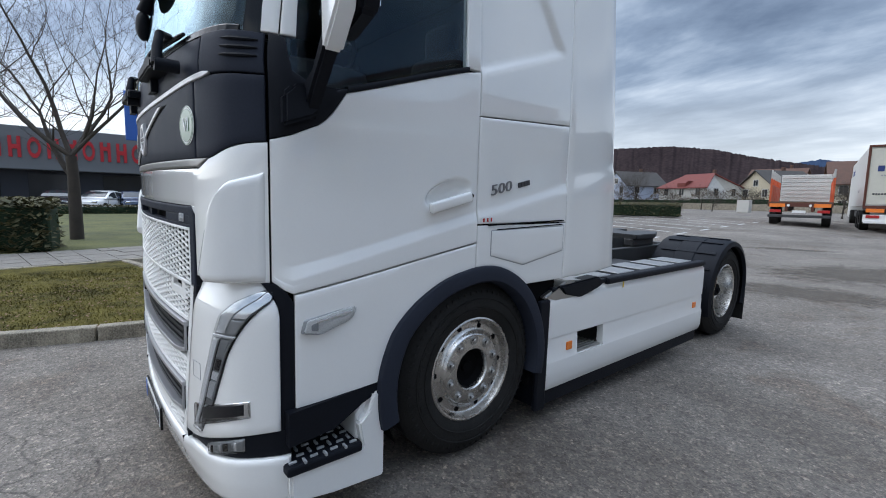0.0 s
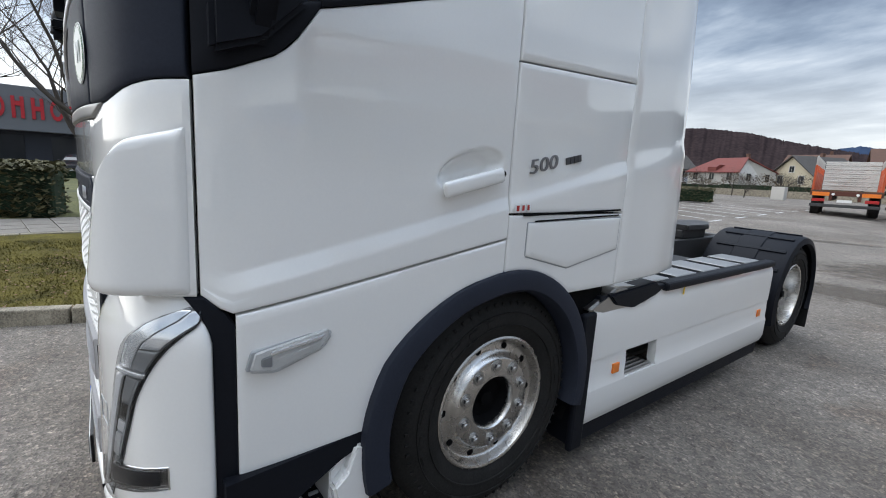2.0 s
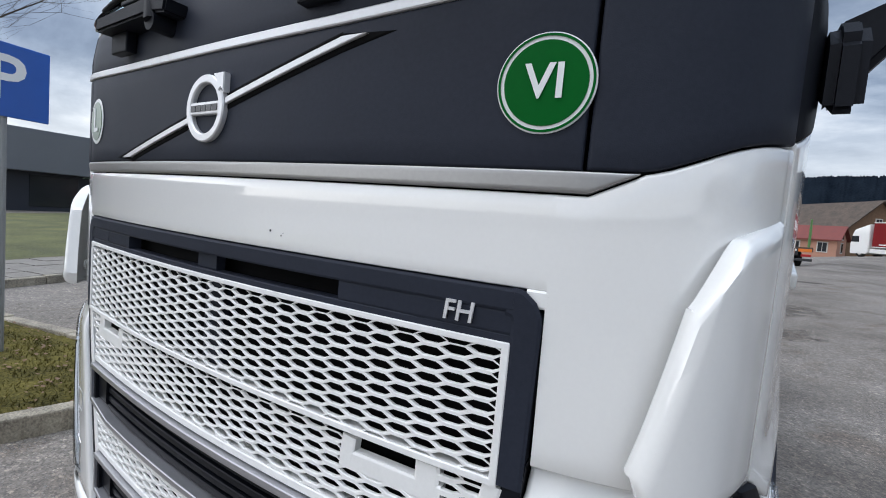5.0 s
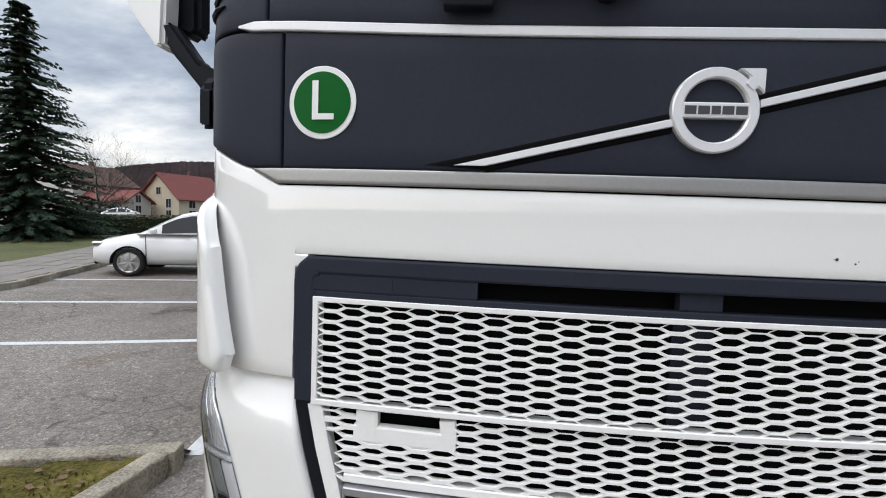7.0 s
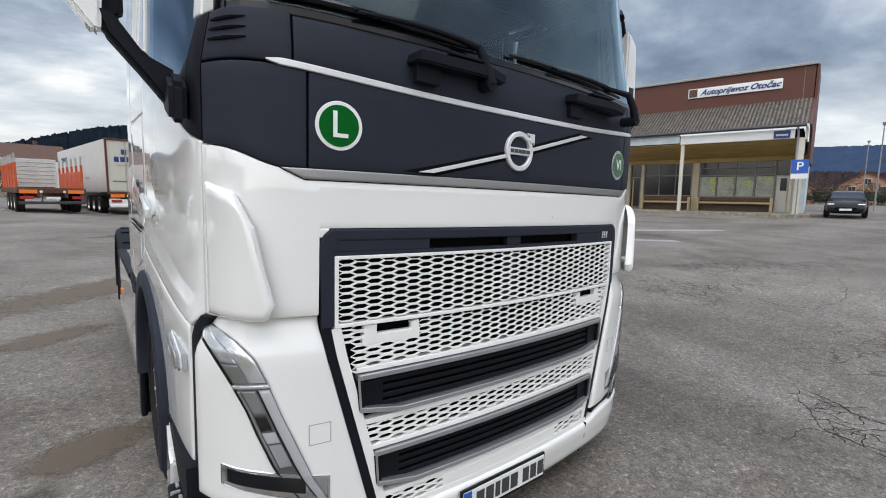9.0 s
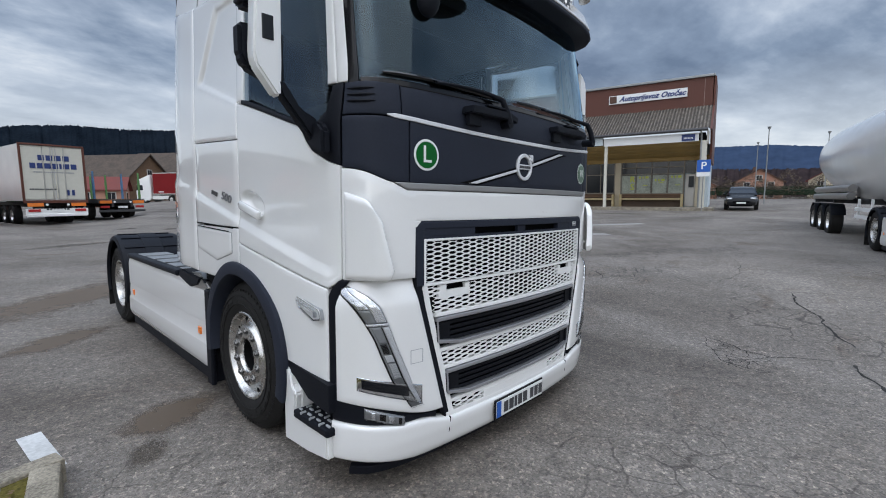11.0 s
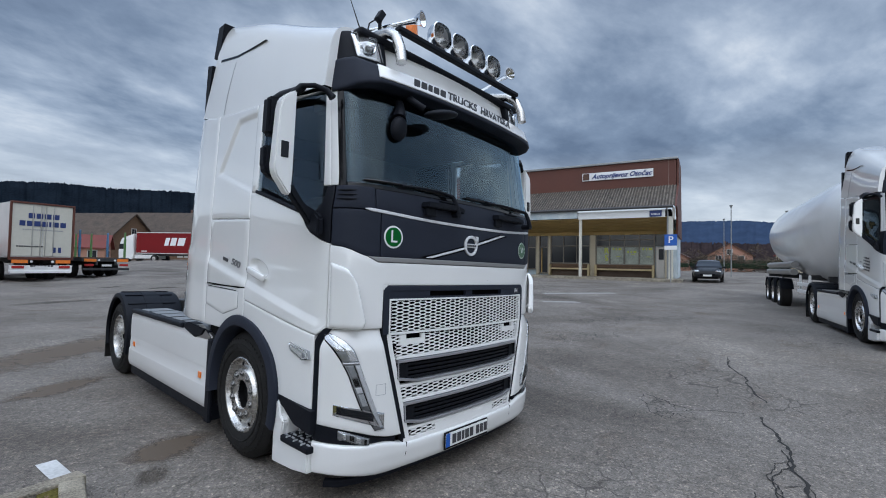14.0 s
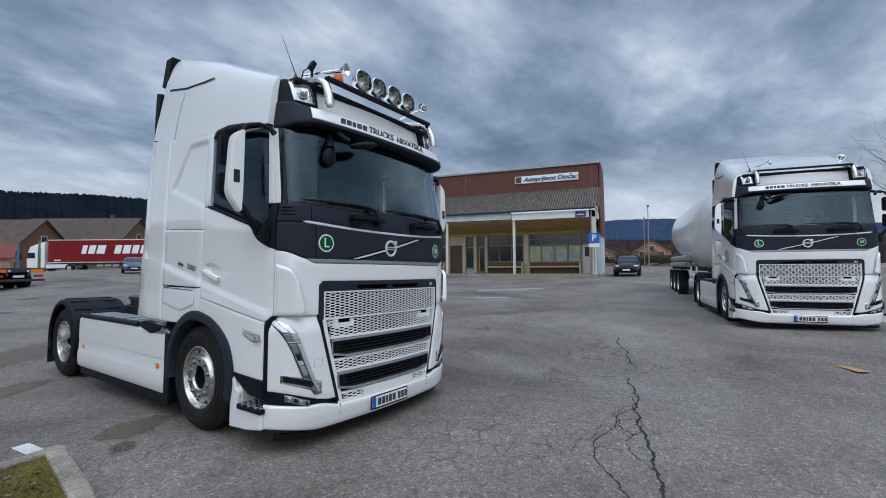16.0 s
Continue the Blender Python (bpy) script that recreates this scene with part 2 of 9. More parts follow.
def rod(bm, a, b, r0, r1=None, seg=12, caps=True):
    a, b = Vector(a), Vector(b)
    d = b - a
    q = d.to_track_quat("Z", "Y").to_matrix().to_4x4()
    return bmesh.ops.create_cone(bm, cap_ends=caps, segments=seg, radius1=r0, radius2=r0 if r1 is None else r1, depth=d.length,
                                 matrix=Matrix.Translation((a + b) / 2) @ q)["verts"]


def tube(bm, pts, r, seg=8, closed=False):
    """A round tube along points; r is a number or one for each point."""
    pts = [Vector(p) for p in pts]
    n = len(pts)
    rs = r if isinstance(r, (list, tuple)) else [r] * n
    rings = []
    up = Vector((0, 0, 1))
    for i, p in enumerate(pts):
        a, b = pts[max(i - 1, 0)], pts[min(i + 1, n - 1)]
        d = (b - a).normalized()
        side = d.cross(up)
        if side.length < 0.05:
            side = d.cross(Vector((1, 0, 0)))
        side.normalize()
        u2 = side.cross(d)
        rings.append([bm.verts.new(p + (side * math.cos(t) + u2 * math.sin(t)) * rs[i]) for t in [2 * math.pi * k / seg for k in range(seg)]])
    for i in range(n - 1):
        for k in range(seg):
            bm.faces.new((rings[i][k], rings[i + 1][k], rings[i + 1][(k + 1) % seg], rings[i][(k + 1) % seg]))
    bm.faces.new(rings[0])
    bm.faces.new(rings[-1][::-1])


def lathe(bm, prof, seg=48, m=None, a0=0.0, a1=2 * math.pi):
    """Turns (radius, x) points about the x axis."""
    full = abs(a1 - a0 - 2 * math.pi) < 1e-6
    k = seg if full else seg + 1
    rings = []
    for i in range(k):
        t = a0 + (a1 - a0) * i / seg
        rings.append([bm.verts.new((x, r * math.cos(t), r * math.sin(t))) for r, x in prof])
    for i in range(seg):
        A, B = rings[i], rings[(i + 1) % k]
        for j in range(len(prof) - 1):
            if prof[j][0] < 1e-6 and prof[j + 1][0] < 1e-6:
                continue
            bm.faces.new((A[j], A[j + 1], B[j + 1], B[j]))
    vs = [v for r in rings for v in r]
    bmesh.ops.remove_doubles(bm, verts=vs, dist=1e-6)
    vs = [v for v in vs if v.is_valid]
    if m is not None:
        bmesh.ops.transform(bm, matrix=m, verts=vs)
    return vs


def prism(bm, poly, axis, lo, hi, bevel=0.0):
    """A polygon of 2D points drawn out along an axis ('x', 'y' or 'z') from lo to hi."""
    def at(p, h):
        return {"x": (h, p[0], p[1]), "y": (p[0], h, p[1]), "z": (p[0], p[1], h)}[axis]
    a = [bm.verts.new(at(p, lo)) for p in poly]
    b = [bm.verts.new(at(p, hi)) for p in poly]
    n = len(poly)
    fs = [bm.faces.new(a[::-1]), bm.faces.new(b)]
    for i in range(n):
        fs.append(bm.faces.new((a[i], a[(i + 1) % n], b[(i + 1) % n], b[i])))
    bmesh.ops.recalc_face_normals(bm, faces=fs)
    if bevel:
        bmesh.ops.bevel(bm, geom=list({e for f in fs for e in f.edges}), offset=bevel, segments=2, affect="EDGES", clamp_overlap=True)
    return a + b


def lerp_table(table, v):
    if v <= table[0][0]:
        return table[0][1]
    for (a, x), (b, y) in zip(table, table[1:]):
        if v <= b:
            return x + (y - x) * (v - a) / (b - a)
    return table[-1][1]


def step_between(a, b, v):
    t = min(1.0, max(0.0, (v - a) / (b - a)))
    return t * t * (3 - 2 * t)


def text_bm(body, size, depth=0.002, shear=0.0, bold=0.0):
    """Letters of the built-in font as a mesh in the xy plane, centred on x."""
    cu = bpy.data.curves.new("lettering", "FONT")
    cu.body, cu.size, cu.extrude, cu.align_x, cu.align_y, cu.shear, cu.offset = body, size, depth, "CENTER", "CENTER", shear, bold
    cu.resolution_u = 3
    tmp = bpy.data.objects.new("lettering", cu)
    scene.collection.objects.link(tmp)
    me = bpy.data.meshes.new_from_object(tmp.evaluated_get(bpy.context.evaluated_depsgraph_get()))
    bm = bmesh.new()
    bm.from_mesh(me)
    bpy.data.objects.remove(tmp)
    bpy.data.meshes.remove(me)
    return bm


PLATEAU = [(-180, 0.5), (-120, 0.12), (-80, 0.12), (-58, 0.5), (-40, 0.9), (-25, 0.62), (-10, 0.58), (0, 0.24), (7, 0.36), (13, 1.3), (20, 1.5), (60, 1.2), (85, 0.95), (130, 0.9), (180, 0.5)]


TILT = radians(1.1)


def cross_fall(x, y):
    """The slight slope across the lorry park beside the truck."""
    near = (1 - step_between(2.5, 6, x)) * (1 - step_between(3.5, 8, -x)) * (1 - step_between(9, 16, abs(y)))
    swell = 0.13 * step_between(3, 8, x) * (1 - step_between(9, 14, x)) * (1 - step_between(6, 14, abs(y)))
    return -math.tan(TILT) * max(x, 1.15) * near + swell


def gz(x, y):
    """Height of the ground, which rises gently away from the truck and levels out."""
    d = math.hypot(x, y)
    if d < 5:
        return cross_fall(x, y)
    rise = 0.006 * (d - 5) ** 2 if d < 7 else 0.024 * (d - 6)
    cap = lerp_table(PLATEAU, math.degrees(math.atan2(x, y)))
    t = min(1.0, max(0.0, 0.5 + 0.5 * (rise - cap) / (0.35 * cap)))
    return rise * (1 - t) + cap * t - 0.35 * cap * t * (1 - t) + cross_fall(x, y)

# ---- the tractor unit: its skin is a plan curve (front, corner, flank) carried up through z ----
PLAN = [(0, 0), (0.3, 0.007), (0.6, 0.027), (0.82, 0.05), (0.95, 0.075), (1.05, 0.11), (1.118, 0.155), (1.156, 0.195), (1.177, 0.24),
        (1.197, 0.33), (1.212, 0.5), (1.226, 0.8), (1.238, 1.2), (1.240, 1.8), (1.238, 2.75)]


def catmull(p, per=10):
    out = []
    for i in range(len(p) - 1):
        a, b, c, d = Vector(p[max(i - 1, 0)]), Vector(p[i]), Vector(p[i + 1]), Vector(p[min(i + 2, len(p) - 1)])
        if i == 0:
            a = Vector((-p[1][0], p[1][1]))
        for k in range(per):
            t = k / per
            out.append(0.5 * ((2 * b) + (c - a) * t + (2 * a - 5 * b + 4 * c - d) * t * t + (3 * b - a - 3 * c + d) * t ** 3))
    return out + [Vector(p[-1])]


CURVE = catmull(PLAN)
ARC = [0.0]
for a, b in zip(CURVE, CURVE[1:]):
    ARC.append(ARC[-1] + (b - a).length)
UX_TAB = [(p.x, u) for p, u in zip(CURVE, ARC) if p.x < 1.175]
UY_TAB = [(p.y, u) for p, u in zip(CURVE, ARC)]


def ux(x):
    return lerp_table(UX_TAB, x) if x >= 0 else -lerp_table(UX_TAB, -x)


def uy(y):
    return lerp_table(UY_TAB, y)


def plan(u):
    s, u = (1 if u >= 0 else -1), abs(u)
    u = min(u, ARC[-1] - 1e-6)
    i = min(int(np.searchsorted(ARC, u, "right")) - 1, len(CURVE) - 2)
    t = (u - ARC[i]) / (ARC[i + 1] - ARC[i])
    p = CURVE[i].lerp(CURVE[i + 1], t)
    d0 = CURVE[min(i + 1, len(CURVE) - 1)] - CURVE[max(i - 1, 0)]
    d1 = CURVE[min(i + 2, len(CURVE) - 1)] - CURVE[i]
    d = d0.lerp(d1, t)
    if i == 0:
        d = Vector((1, 0)).lerp(d1, t)
    d.normalize()
    return s, p.x, p.y, d.y, -d.x


RAKE = [(0.1, 0.05), (0.16, 0.02), (0.25, 0.004), (0.35, 0.0), (1.95, 0.0), (2.05, 0.015), (2.75, 0.125), (3.1, 0.20), (3.3, 0.26)]


def crease(y):
    return 1.093 + 0.2245 * y


def skin(u, z, off=0.0):
    """The point of the truck's skin at u along the plan and height z, lifted by off."""
    s, x, y, nx, ny = plan(u)
    wf = 1 - step_between(0.16, 0.5, y)
    ws = step_between(0.24, 0.3, y) if z > 1.096 else step_between(0.10, 0.26, y)
    x2 = x + nx * off
    y2 = y + ny * off + wf * lerp_table(RAKE, z)
    y2 += 0.035 * step_between(0.13, 0.22, y) * (1 - step_between(0.5, 1.15, y))
    x2 += 0.014 * ws * min(1.0, max(0.0, (crease(y) - z) / 0.055))
    x2 -= 0.034 * step_between(1.85, 2.1, z) * step_between(0.11, 0.22, y) * min(1.0, max(0.0, 1.25 - y))
    if z > 2.0:
        x2 -= (0.03 * (z - 2.0) / 0.9) * x / 1.24
    return Vector((s * x2, y2, z))


def spread(n, length, r):
    """Samples over 0..1, closer at the two borders, where the edge is rounded."""
    r = min(r / max(length, 1e-6), 0.3)
    inner = [r + (1 - 2 * r) * k / n for k in range(n + 1)]
    return [0, r * 0.12, r * 0.4] + inner + [1 - r * 0.4, 1 - r * 0.12, 1]


def panel(name, u0, u1, zlo, zhi, material, parent, off=0.0, nu=16, nz=10, r=0.01, thick=0.03, umap=None, us=None, label=""):
    """A body panel between u0 and u1 and two heights (numbers, or functions of |x|, y), with rounded borders and turned-in edges.
    umap(a, z) gives u where the upright borders are not straight; off is a number or a function of y, z."""
    lo = zlo if callable(zlo) else (lambda x, y: zlo)
    hi = zhi if callable(zhi) else (lambda x, y: zhi)
    lift = off if callable(off) else (lambda y, z: off)
    if us is None:
        us = [u0 + (u1 - u0) * a for a in spread(nu, abs(u1 - u0), r)]
    lo_u, hi_u = us[0], us[-1]
    zs = [lo(plan(u)[1], plan(u)[2]) for u in us]
    hs = [hi(plan(u)[1], plan(u)[2]) for u in us]
    bs = spread(nz, max(max(hs) - min(zs), 0.02), r)
    bm = bmesh.new()
    rows = []
    for b in bs:
        row = []
        for u, z0, z1 in zip(us, zs, hs):
            z = z0 + (z1 - z0) * b
            uu = umap((u - lo_u) / (hi_u - lo_u), z) if umap else u
            d = min(abs(u - lo_u), abs(hi_u - u), (z - z0), (z1 - z))
            drop = r - math.sqrt(max(0, r * r - (r - d) ** 2)) if d < r else 0.0
            row.append((uu, z, lift(plan(uu)[2], z) - drop))
        rows.append(row)
    V = [[bm.verts.new(skin(*q)) for q in row] for row in rows]
    nj, ni = len(bs), len(us)
    for j in range(nj - 1):
        for i in range(ni - 1):
            bm.faces.new((V[j][i], V[j][i + 1], V[j + 1][i + 1], V[j + 1][i]))
    ring = [(0, i) for i in range(ni)] + [(j, ni - 1) for j in range(1, nj)] + [(nj - 1, i) for i in range(ni - 2, -1, -1)] + [(j, 0) for j in range(nj - 2, 0, -1)]
    inner = [bm.verts.new(skin(rows[j][i][0], rows[j][i][1], rows[j][i][2] - thick)) for j, i in ring]
    for k in range(len(ring)):
        (j0, i0), (j1, i1) = ring[k], ring[(k + 1) % len(ring)]
        bm.faces.new((V[j0][i0], inner[k], inner[(k + 1) % len(ring)], V[j1][i1]))
    return smooth(part(name, bm, material, parent, label), 40)


def sided(s, a, b):
    return (a, b) if s > 0 else (-b, -a)


def side_box(bm, s, c, size, bevel=0.0, m=None):
    return box(bm, (s * c[0], c[1], c[2]), size, bevel, m)


HUB_Y, HUB_Z, REAR_Y, TYRE_R = 1.355, 0.498, 5.15, 0.498
ARCH_Y, ARCH_Z, ARCH_R = 1.36, 0.50, 0.587


bm = bmesh.new()
rod(bm, (-0.003, 0, 0), (0.002, 0, 0), 0.0265, seg=18)
seat_faces = len(bm.faces)
rod(bm, (-0.004, 0, 0), (0.006, 0, 0), 0.0215, seg=14)
rod(bm, (0.005, 0, 0), (0.014, 0, 0), 0.0175, 0.0155, seg=8)
rod(bm, (0.013, 0, 0), (0.017, 0, 0), 0.011, 0.008, seg=10)
NUT = bpy.data.meshes.new("wheel_nut")
bm.to_mesh(NUT)
bm.free()
NUT.materials.append(M["alusatin"])
NUT.materials.append(M["steel"])
for f in NUT.polygons:
    f.material_index = 1 if f.index < seat_faces else 0
# near-black plug stands in for the shade inside a hand hole
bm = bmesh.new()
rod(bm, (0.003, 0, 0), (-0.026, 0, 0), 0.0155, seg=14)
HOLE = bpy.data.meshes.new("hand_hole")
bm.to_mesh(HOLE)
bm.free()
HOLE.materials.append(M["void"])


def wheel(front, side, y, parent):
    """One road wheel: tyre with grooves, polished rim with hand holes, hub and nuts. side: +1 left, -1 right."""
    face = 1.20 if front else 1.19
    w = 0.30 if front else 0.60
    base = Matrix.Translation((side * face, y, HUB_Z)) @ (Matrix.Identity(4) if side > 0 else Matrix.Rotation(math.pi, 4, "Z"))
    bm = bmesh.new()
    R = TYRE_R
    prof = [(0.285, -0.012), (0.30, 0.0), (0.33, 0.012), (0.38, 0.022), (0.425, 0.014), (0.452, -0.004), (0.474, -0.018), (0.490, -0.034)]
    x = -0.034
    tread_w = 0.235
    prof.append((R, x - 0.012))
    for k in range(4):
        x0 = x - 0.012 - (k + 0.9) * tread_w / 4.6
        prof += [(R, x0), (R - 0.012, x0 - 0.003), (R - 0.012, x0 - 0.010), (R, x0 - 0.013)]
    prof += [(R, -0.262), (0.47, -0.28), (0.42, -0.30), (0.33, -0.30), (0.285, -0.28)]
    lathe(bm, prof, 72)
    if not front:
        vs = lathe(bm, prof, 48)
        bmesh.ops.translate(bm, vec=(-0.33, 0, 0), verts=vs)
    for k in range(64):  # raised ribs on the shoulder
        t = 2 * math.pi * k / 64
        box(bm, (0.0055, 0, 0.435), (0.006, 0.010, 0.03), 0, Matrix.Rotation(t, 4, "X"))
    for r in (0.352, 0.405):  # moulded rings of the sidewall
        lathe(bm, [(r - 0.004, 0.012), (r - 0.002, 0.022), (r + 0.002, 0.023), (r + 0.004, 0.012)], 64)
    for k in range(26):  # moulded blocks where the maker's marks stand
        if k % 13 < 8:
            t = 2 * math.pi * k / 26 + 0.2
            box(bm, (0.0205, 0, 0.381), (0.006, 0.032 + 0.014 * (k % 3), 0.026), 0, Matrix.Rotation(t, 4, "X"))
    bmesh.ops.transform(bm, matrix=base, verts=bm.verts)
    tyre = smooth(part("wheel", bm, M["rubber"], parent, "black worn tyre on a polished alloy rim"), 30)
    bm = bmesh.new()
    if front:
        rim = [(0.292, -0.012), (0.296, 0.0), (0.288, 0.004), (0.279, 0.0), (0.273, -0.014), (0.266, -0.034), (0.260, -0.042), (0.252, -0.044), (0.230, -0.041), (0.218, -0.036),
               (0.208, -0.024), (0.201, -0.006), (0.195, -0.002), (0.118, -0.002), (0.110, -0.012), (0.108, -0.036)]
    else:
        rim = [(0.292, -0.012), (0.296, 0.0), (0.288, 0.004), (0.279, 0.0), (0.272, -0.03), (0.262, -0.10), (0.256, -0.17), (0.246, -0.215), (0.225, -0.225),
               (0.12, -0.225), (0.115, -0.20), (0.112, -0.10), (0.10, -0.085), (0.0, -0.08)]
    lathe(bm, rim, 72)
    bmesh.ops.transform(bm, matrix=base, verts=bm.verts)
    rim_ob = smooth(part("rim", bm, M["alu"], tyre, "polished aluminium rim"), 40)
    dish = -0.002 if front else -0.225
    for k in range(10):
        t = 2 * math.pi * (k + 0.5) / 10
        here = base @ Matrix.Translation((dish, 0.1675 * math.cos(t), 0.1675 * math.sin(t)))
        nut = new("wheel_nut", NUT)
        nut.parent, nut.matrix_local = tyre, here @ Matrix.Diagonal((1.1, 1.15, 1.15, 1))
        t = 2 * math.pi * k / 10
        r, d = (0.241, -0.0435) if front else (0.215, -0.224)
        hole = new("hand_hole", HOLE)
        hole.parent, hole.matrix_local = tyre, base @ Matrix.Translation((d, r * math.cos(t), r * math.sin(t)))
    # near-black bowl stands in for the shaded bore of the hub
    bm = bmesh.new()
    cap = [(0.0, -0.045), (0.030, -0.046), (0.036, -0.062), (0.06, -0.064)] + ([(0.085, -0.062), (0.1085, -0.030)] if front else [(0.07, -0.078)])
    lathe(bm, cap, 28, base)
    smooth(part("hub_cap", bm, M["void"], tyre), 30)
    return tyre


def hex_mesh(parent, name, inside, rows, rise, z0, pitch=0.108, depth=0.007, hole=(0.86, 0.66), off=0.004, taper=None):
    """A honeycomb grille: flat-topped cells stretched sideways; inside(x, z) says where cells stand."""
    bm = bmesh.new()
    c = pitch / 6.0
    h = rise
    done = {}

    def v(x, z, o):
        key = (round(x, 4), round(z, 4), round(o, 4))
        if key not in done:
            done[key] = bm.verts.new(skin(ux(x), z, o))
        return done[key]

    n = int(1.0 / (3 * c)) + 2
    for i in range(-n, n + 1):
        for j in range(rows + 1):
            cx, cz = 3 * c * i, z0 + 2 * h * j + (h if i % 2 else 0.0)
            if not inside(cx, cz):
                continue
            hexa = [(-2.12 * c, 0), (-0.88 * c, -h), (0.88 * c, -h), (2.12 * c, 0), (0.88 * c, h), (-0.88 * c, h)]
            fx, fz = hole
            g = taper(cx, cz) if taper else 1.0
            outer = [v(cx + a, cz + b, off + 0.001) for a, b in hexa]
            rim_in = [v(cx + a * fx * 1.05, cz + b * (fz * g + 0.10), off + 0.001) for a, b in hexa]
            hole_f = [v(cx + a * fx, cz + b * fz * g, off - 0.0015) for a, b in hexa]
            back = [v(cx + a * fx, cz + b * fz * g, off - depth) for a, b in hexa]
            for k in range(6):
                k2 = (k + 1) % 6
                bm.faces.new((outer[k], outer[k2], rim_in[k2], rim_in[k]))
                bm.faces.new((rim_in[k], rim_in[k2], hole_f[k2], hole_f[k]))
                bm.faces.new((hole_f[k], hole_f[k2], back[k2], back[k]))
    return part(name, bm, M["whiteplastic"], parent, "white honeycomb grille")


def frame_strip(bm, pts, w, off0, off1, tip=1.0):
    """A flat bar of width w along (x, z) points of the front, from off0 to off1."""
    P = [Vector(p) for p in pts]
    quads = []
    for i, p in enumerate(P):
        a, b = P[max(i - 1, 0)], P[min(i + 1, len(P) - 1)]
        d = (b - a).normalized()
        nn = Vector((-d.y, d.x)) * w / 2 * (tip if i in (0, len(P) - 1) else (0.5 + 0.5 * tip if i in (1, len(P) - 2) else 1.0))
        if 0 < i < len(P) - 1:
            d0, d1 = (p - a).normalized(), (b - p).normalized()
            nn = nn / max(0.35, math.sqrt((1 + d0.dot(d1)) / 2))
        quads.append([bm.verts.new(skin(ux(q.x), q.y, o)) for q, o in ((p - nn, off0), (p - nn, off1 - 0.002), (p - nn * 0.75, off1), (p + nn * 0.75, off1), (p + nn, off1 - 0.002), (p + nn, off0))])
    fs = []
    for A, B in zip(quads, quads[1:]):
        for k in range(5):
            fs.append(bm.faces.new((A[k], B[k], B[k + 1], A[k + 1])))
    fs += [bm.faces.new(quads[0]), bm.faces.new(quads[-1])]
    bmesh.ops.recalc_face_normals(bm, faces=fs)


def ring_bm(r1, r0):
    bm = bmesh.new()
    lathe(bm, [(r0, 0.0), (r0, 0.001), (r1, 0.001), (r1, 0.0)], 56, Matrix.Rotation(radians(-90), 4, "Y"))
    return bm


def on_front(body_bm, x, z, off, lean=0.0):
    """Lays a mesh drawn in the xy plane onto the truck's front at x, z."""
    s, px, py, nx, ny = plan(ux(x))
    p = skin(ux(x), z, off)
    yaw = math.atan2(s * nx, -ny)
    m = Matrix.Translation(p) @ Matrix.Rotation(yaw, 4, "Z") @ Matrix.Rotation(radians(90), 4, "X") @ Matrix.Rotation(lean, 4, "Z")
    bmesh.ops.transform(body_bm, matrix=m, verts=body_bm.verts)
    return body_bm


def on_side(body_bm, s, y, z, off, lean=0.0):
    """Lays a mesh drawn in the xy plane onto the flank at y, z, reading from the outside."""
    p = skin(s * uy(y), z, off)
    m = Matrix.Translation(p) @ Matrix.Rotation(radians(90) * s, 4, "Z") @ Matrix.Rotation(radians(90), 4, "X") @ Matrix.Rotation(lean, 4, "Z")
    bmesh.ops.transform(body_bm, matrix=m, verts=body_bm.verts)
    return body_bm


def x_in(z):
    """Inner border of the lamp corner, slanting in towards the bumper."""
    return lerp_table([(0.28, 0.665), (0.95, 0.845), (1.06, 0.868)], z)


def door_gap(y):
    return 0.9955 + 0.171 * y


def sill(y):
    return lerp_table([(0.2, 1.645), (0.3, 1.675), (0.417, 1.728), (0.455, 1.76), (0.49, 1.805), (0.522, 1.863), (1.2, 2.062), (1.3, 2.08)], y)


def roof_base(y):
    return 2.71 + 0.075 * y + 0.045 * step_between(2.15, 2.6, y)


def rear_edge(z):
    return 2.735 - 0.105 * (z - 1.0)


ARCH_SHAPE = [(-20, 0.93), (25, 0.93), (40, 0.945), (55, 0.965), (80, 0.995), (105, 1.0), (128, 1.045), (150, 1.105), (170, 1.10), (200, 1.08)]
ARCH_LINE = []
for k in range(181):  # the opening's border from the front foot to the rear foot
    t = 180 - k
    r = ARCH_R * lerp_table(ARCH_SHAPE, t)
    ARCH_LINE.append((ARCH_Y + r * math.cos(radians(t)), ARCH_Z + r * math.sin(radians(t))))


def arch_top(y, floor):
    if y < ARCH_LINE[0][0] or y > ARCH_LINE[-1][0]:
        return floor
    return max(floor, lerp_table(ARCH_LINE, y))


def arch_bend(bm):
    """Widens a round moulding towards its front foot, as the pressed opening is."""
    for v in bm.verts:
        dy, dz = v.co.y - ARCH_Y, v.co.z - ARCH_Z
        t = math.degrees(math.atan2(dz, dy))
        k = lerp_table(ARCH_SHAPE, t + 360 if t < -90 else t)
        v.co.y, v.co.z = ARCH_Y + dy * k, ARCH_Z + dz * k


def bars_bm(widths, height, gap, depth=0.002):
    """A row of plain bars standing for lettering, centred."""
    bm = bmesh.new()
    total = sum(widths) + gap * (len(widths) - 1)
    x = -total / 2
    for w in widths:
        if w > 0:
            box(bm, (x + w / 2, 0, 0), (w, height, depth * 2))
        x += abs(w) + gap
    return bm


def strip_z(x):
    return 1.853 + 0.040 * abs(x) ** 2.2


FORWARD = ("roof_bar", "cross_bar", "spot_lamp", "lamp_glass", "lamp_bowl", "lamp_bracket", "air_horn", "beacon", "aerial", "roof_camera", "front_mirror")


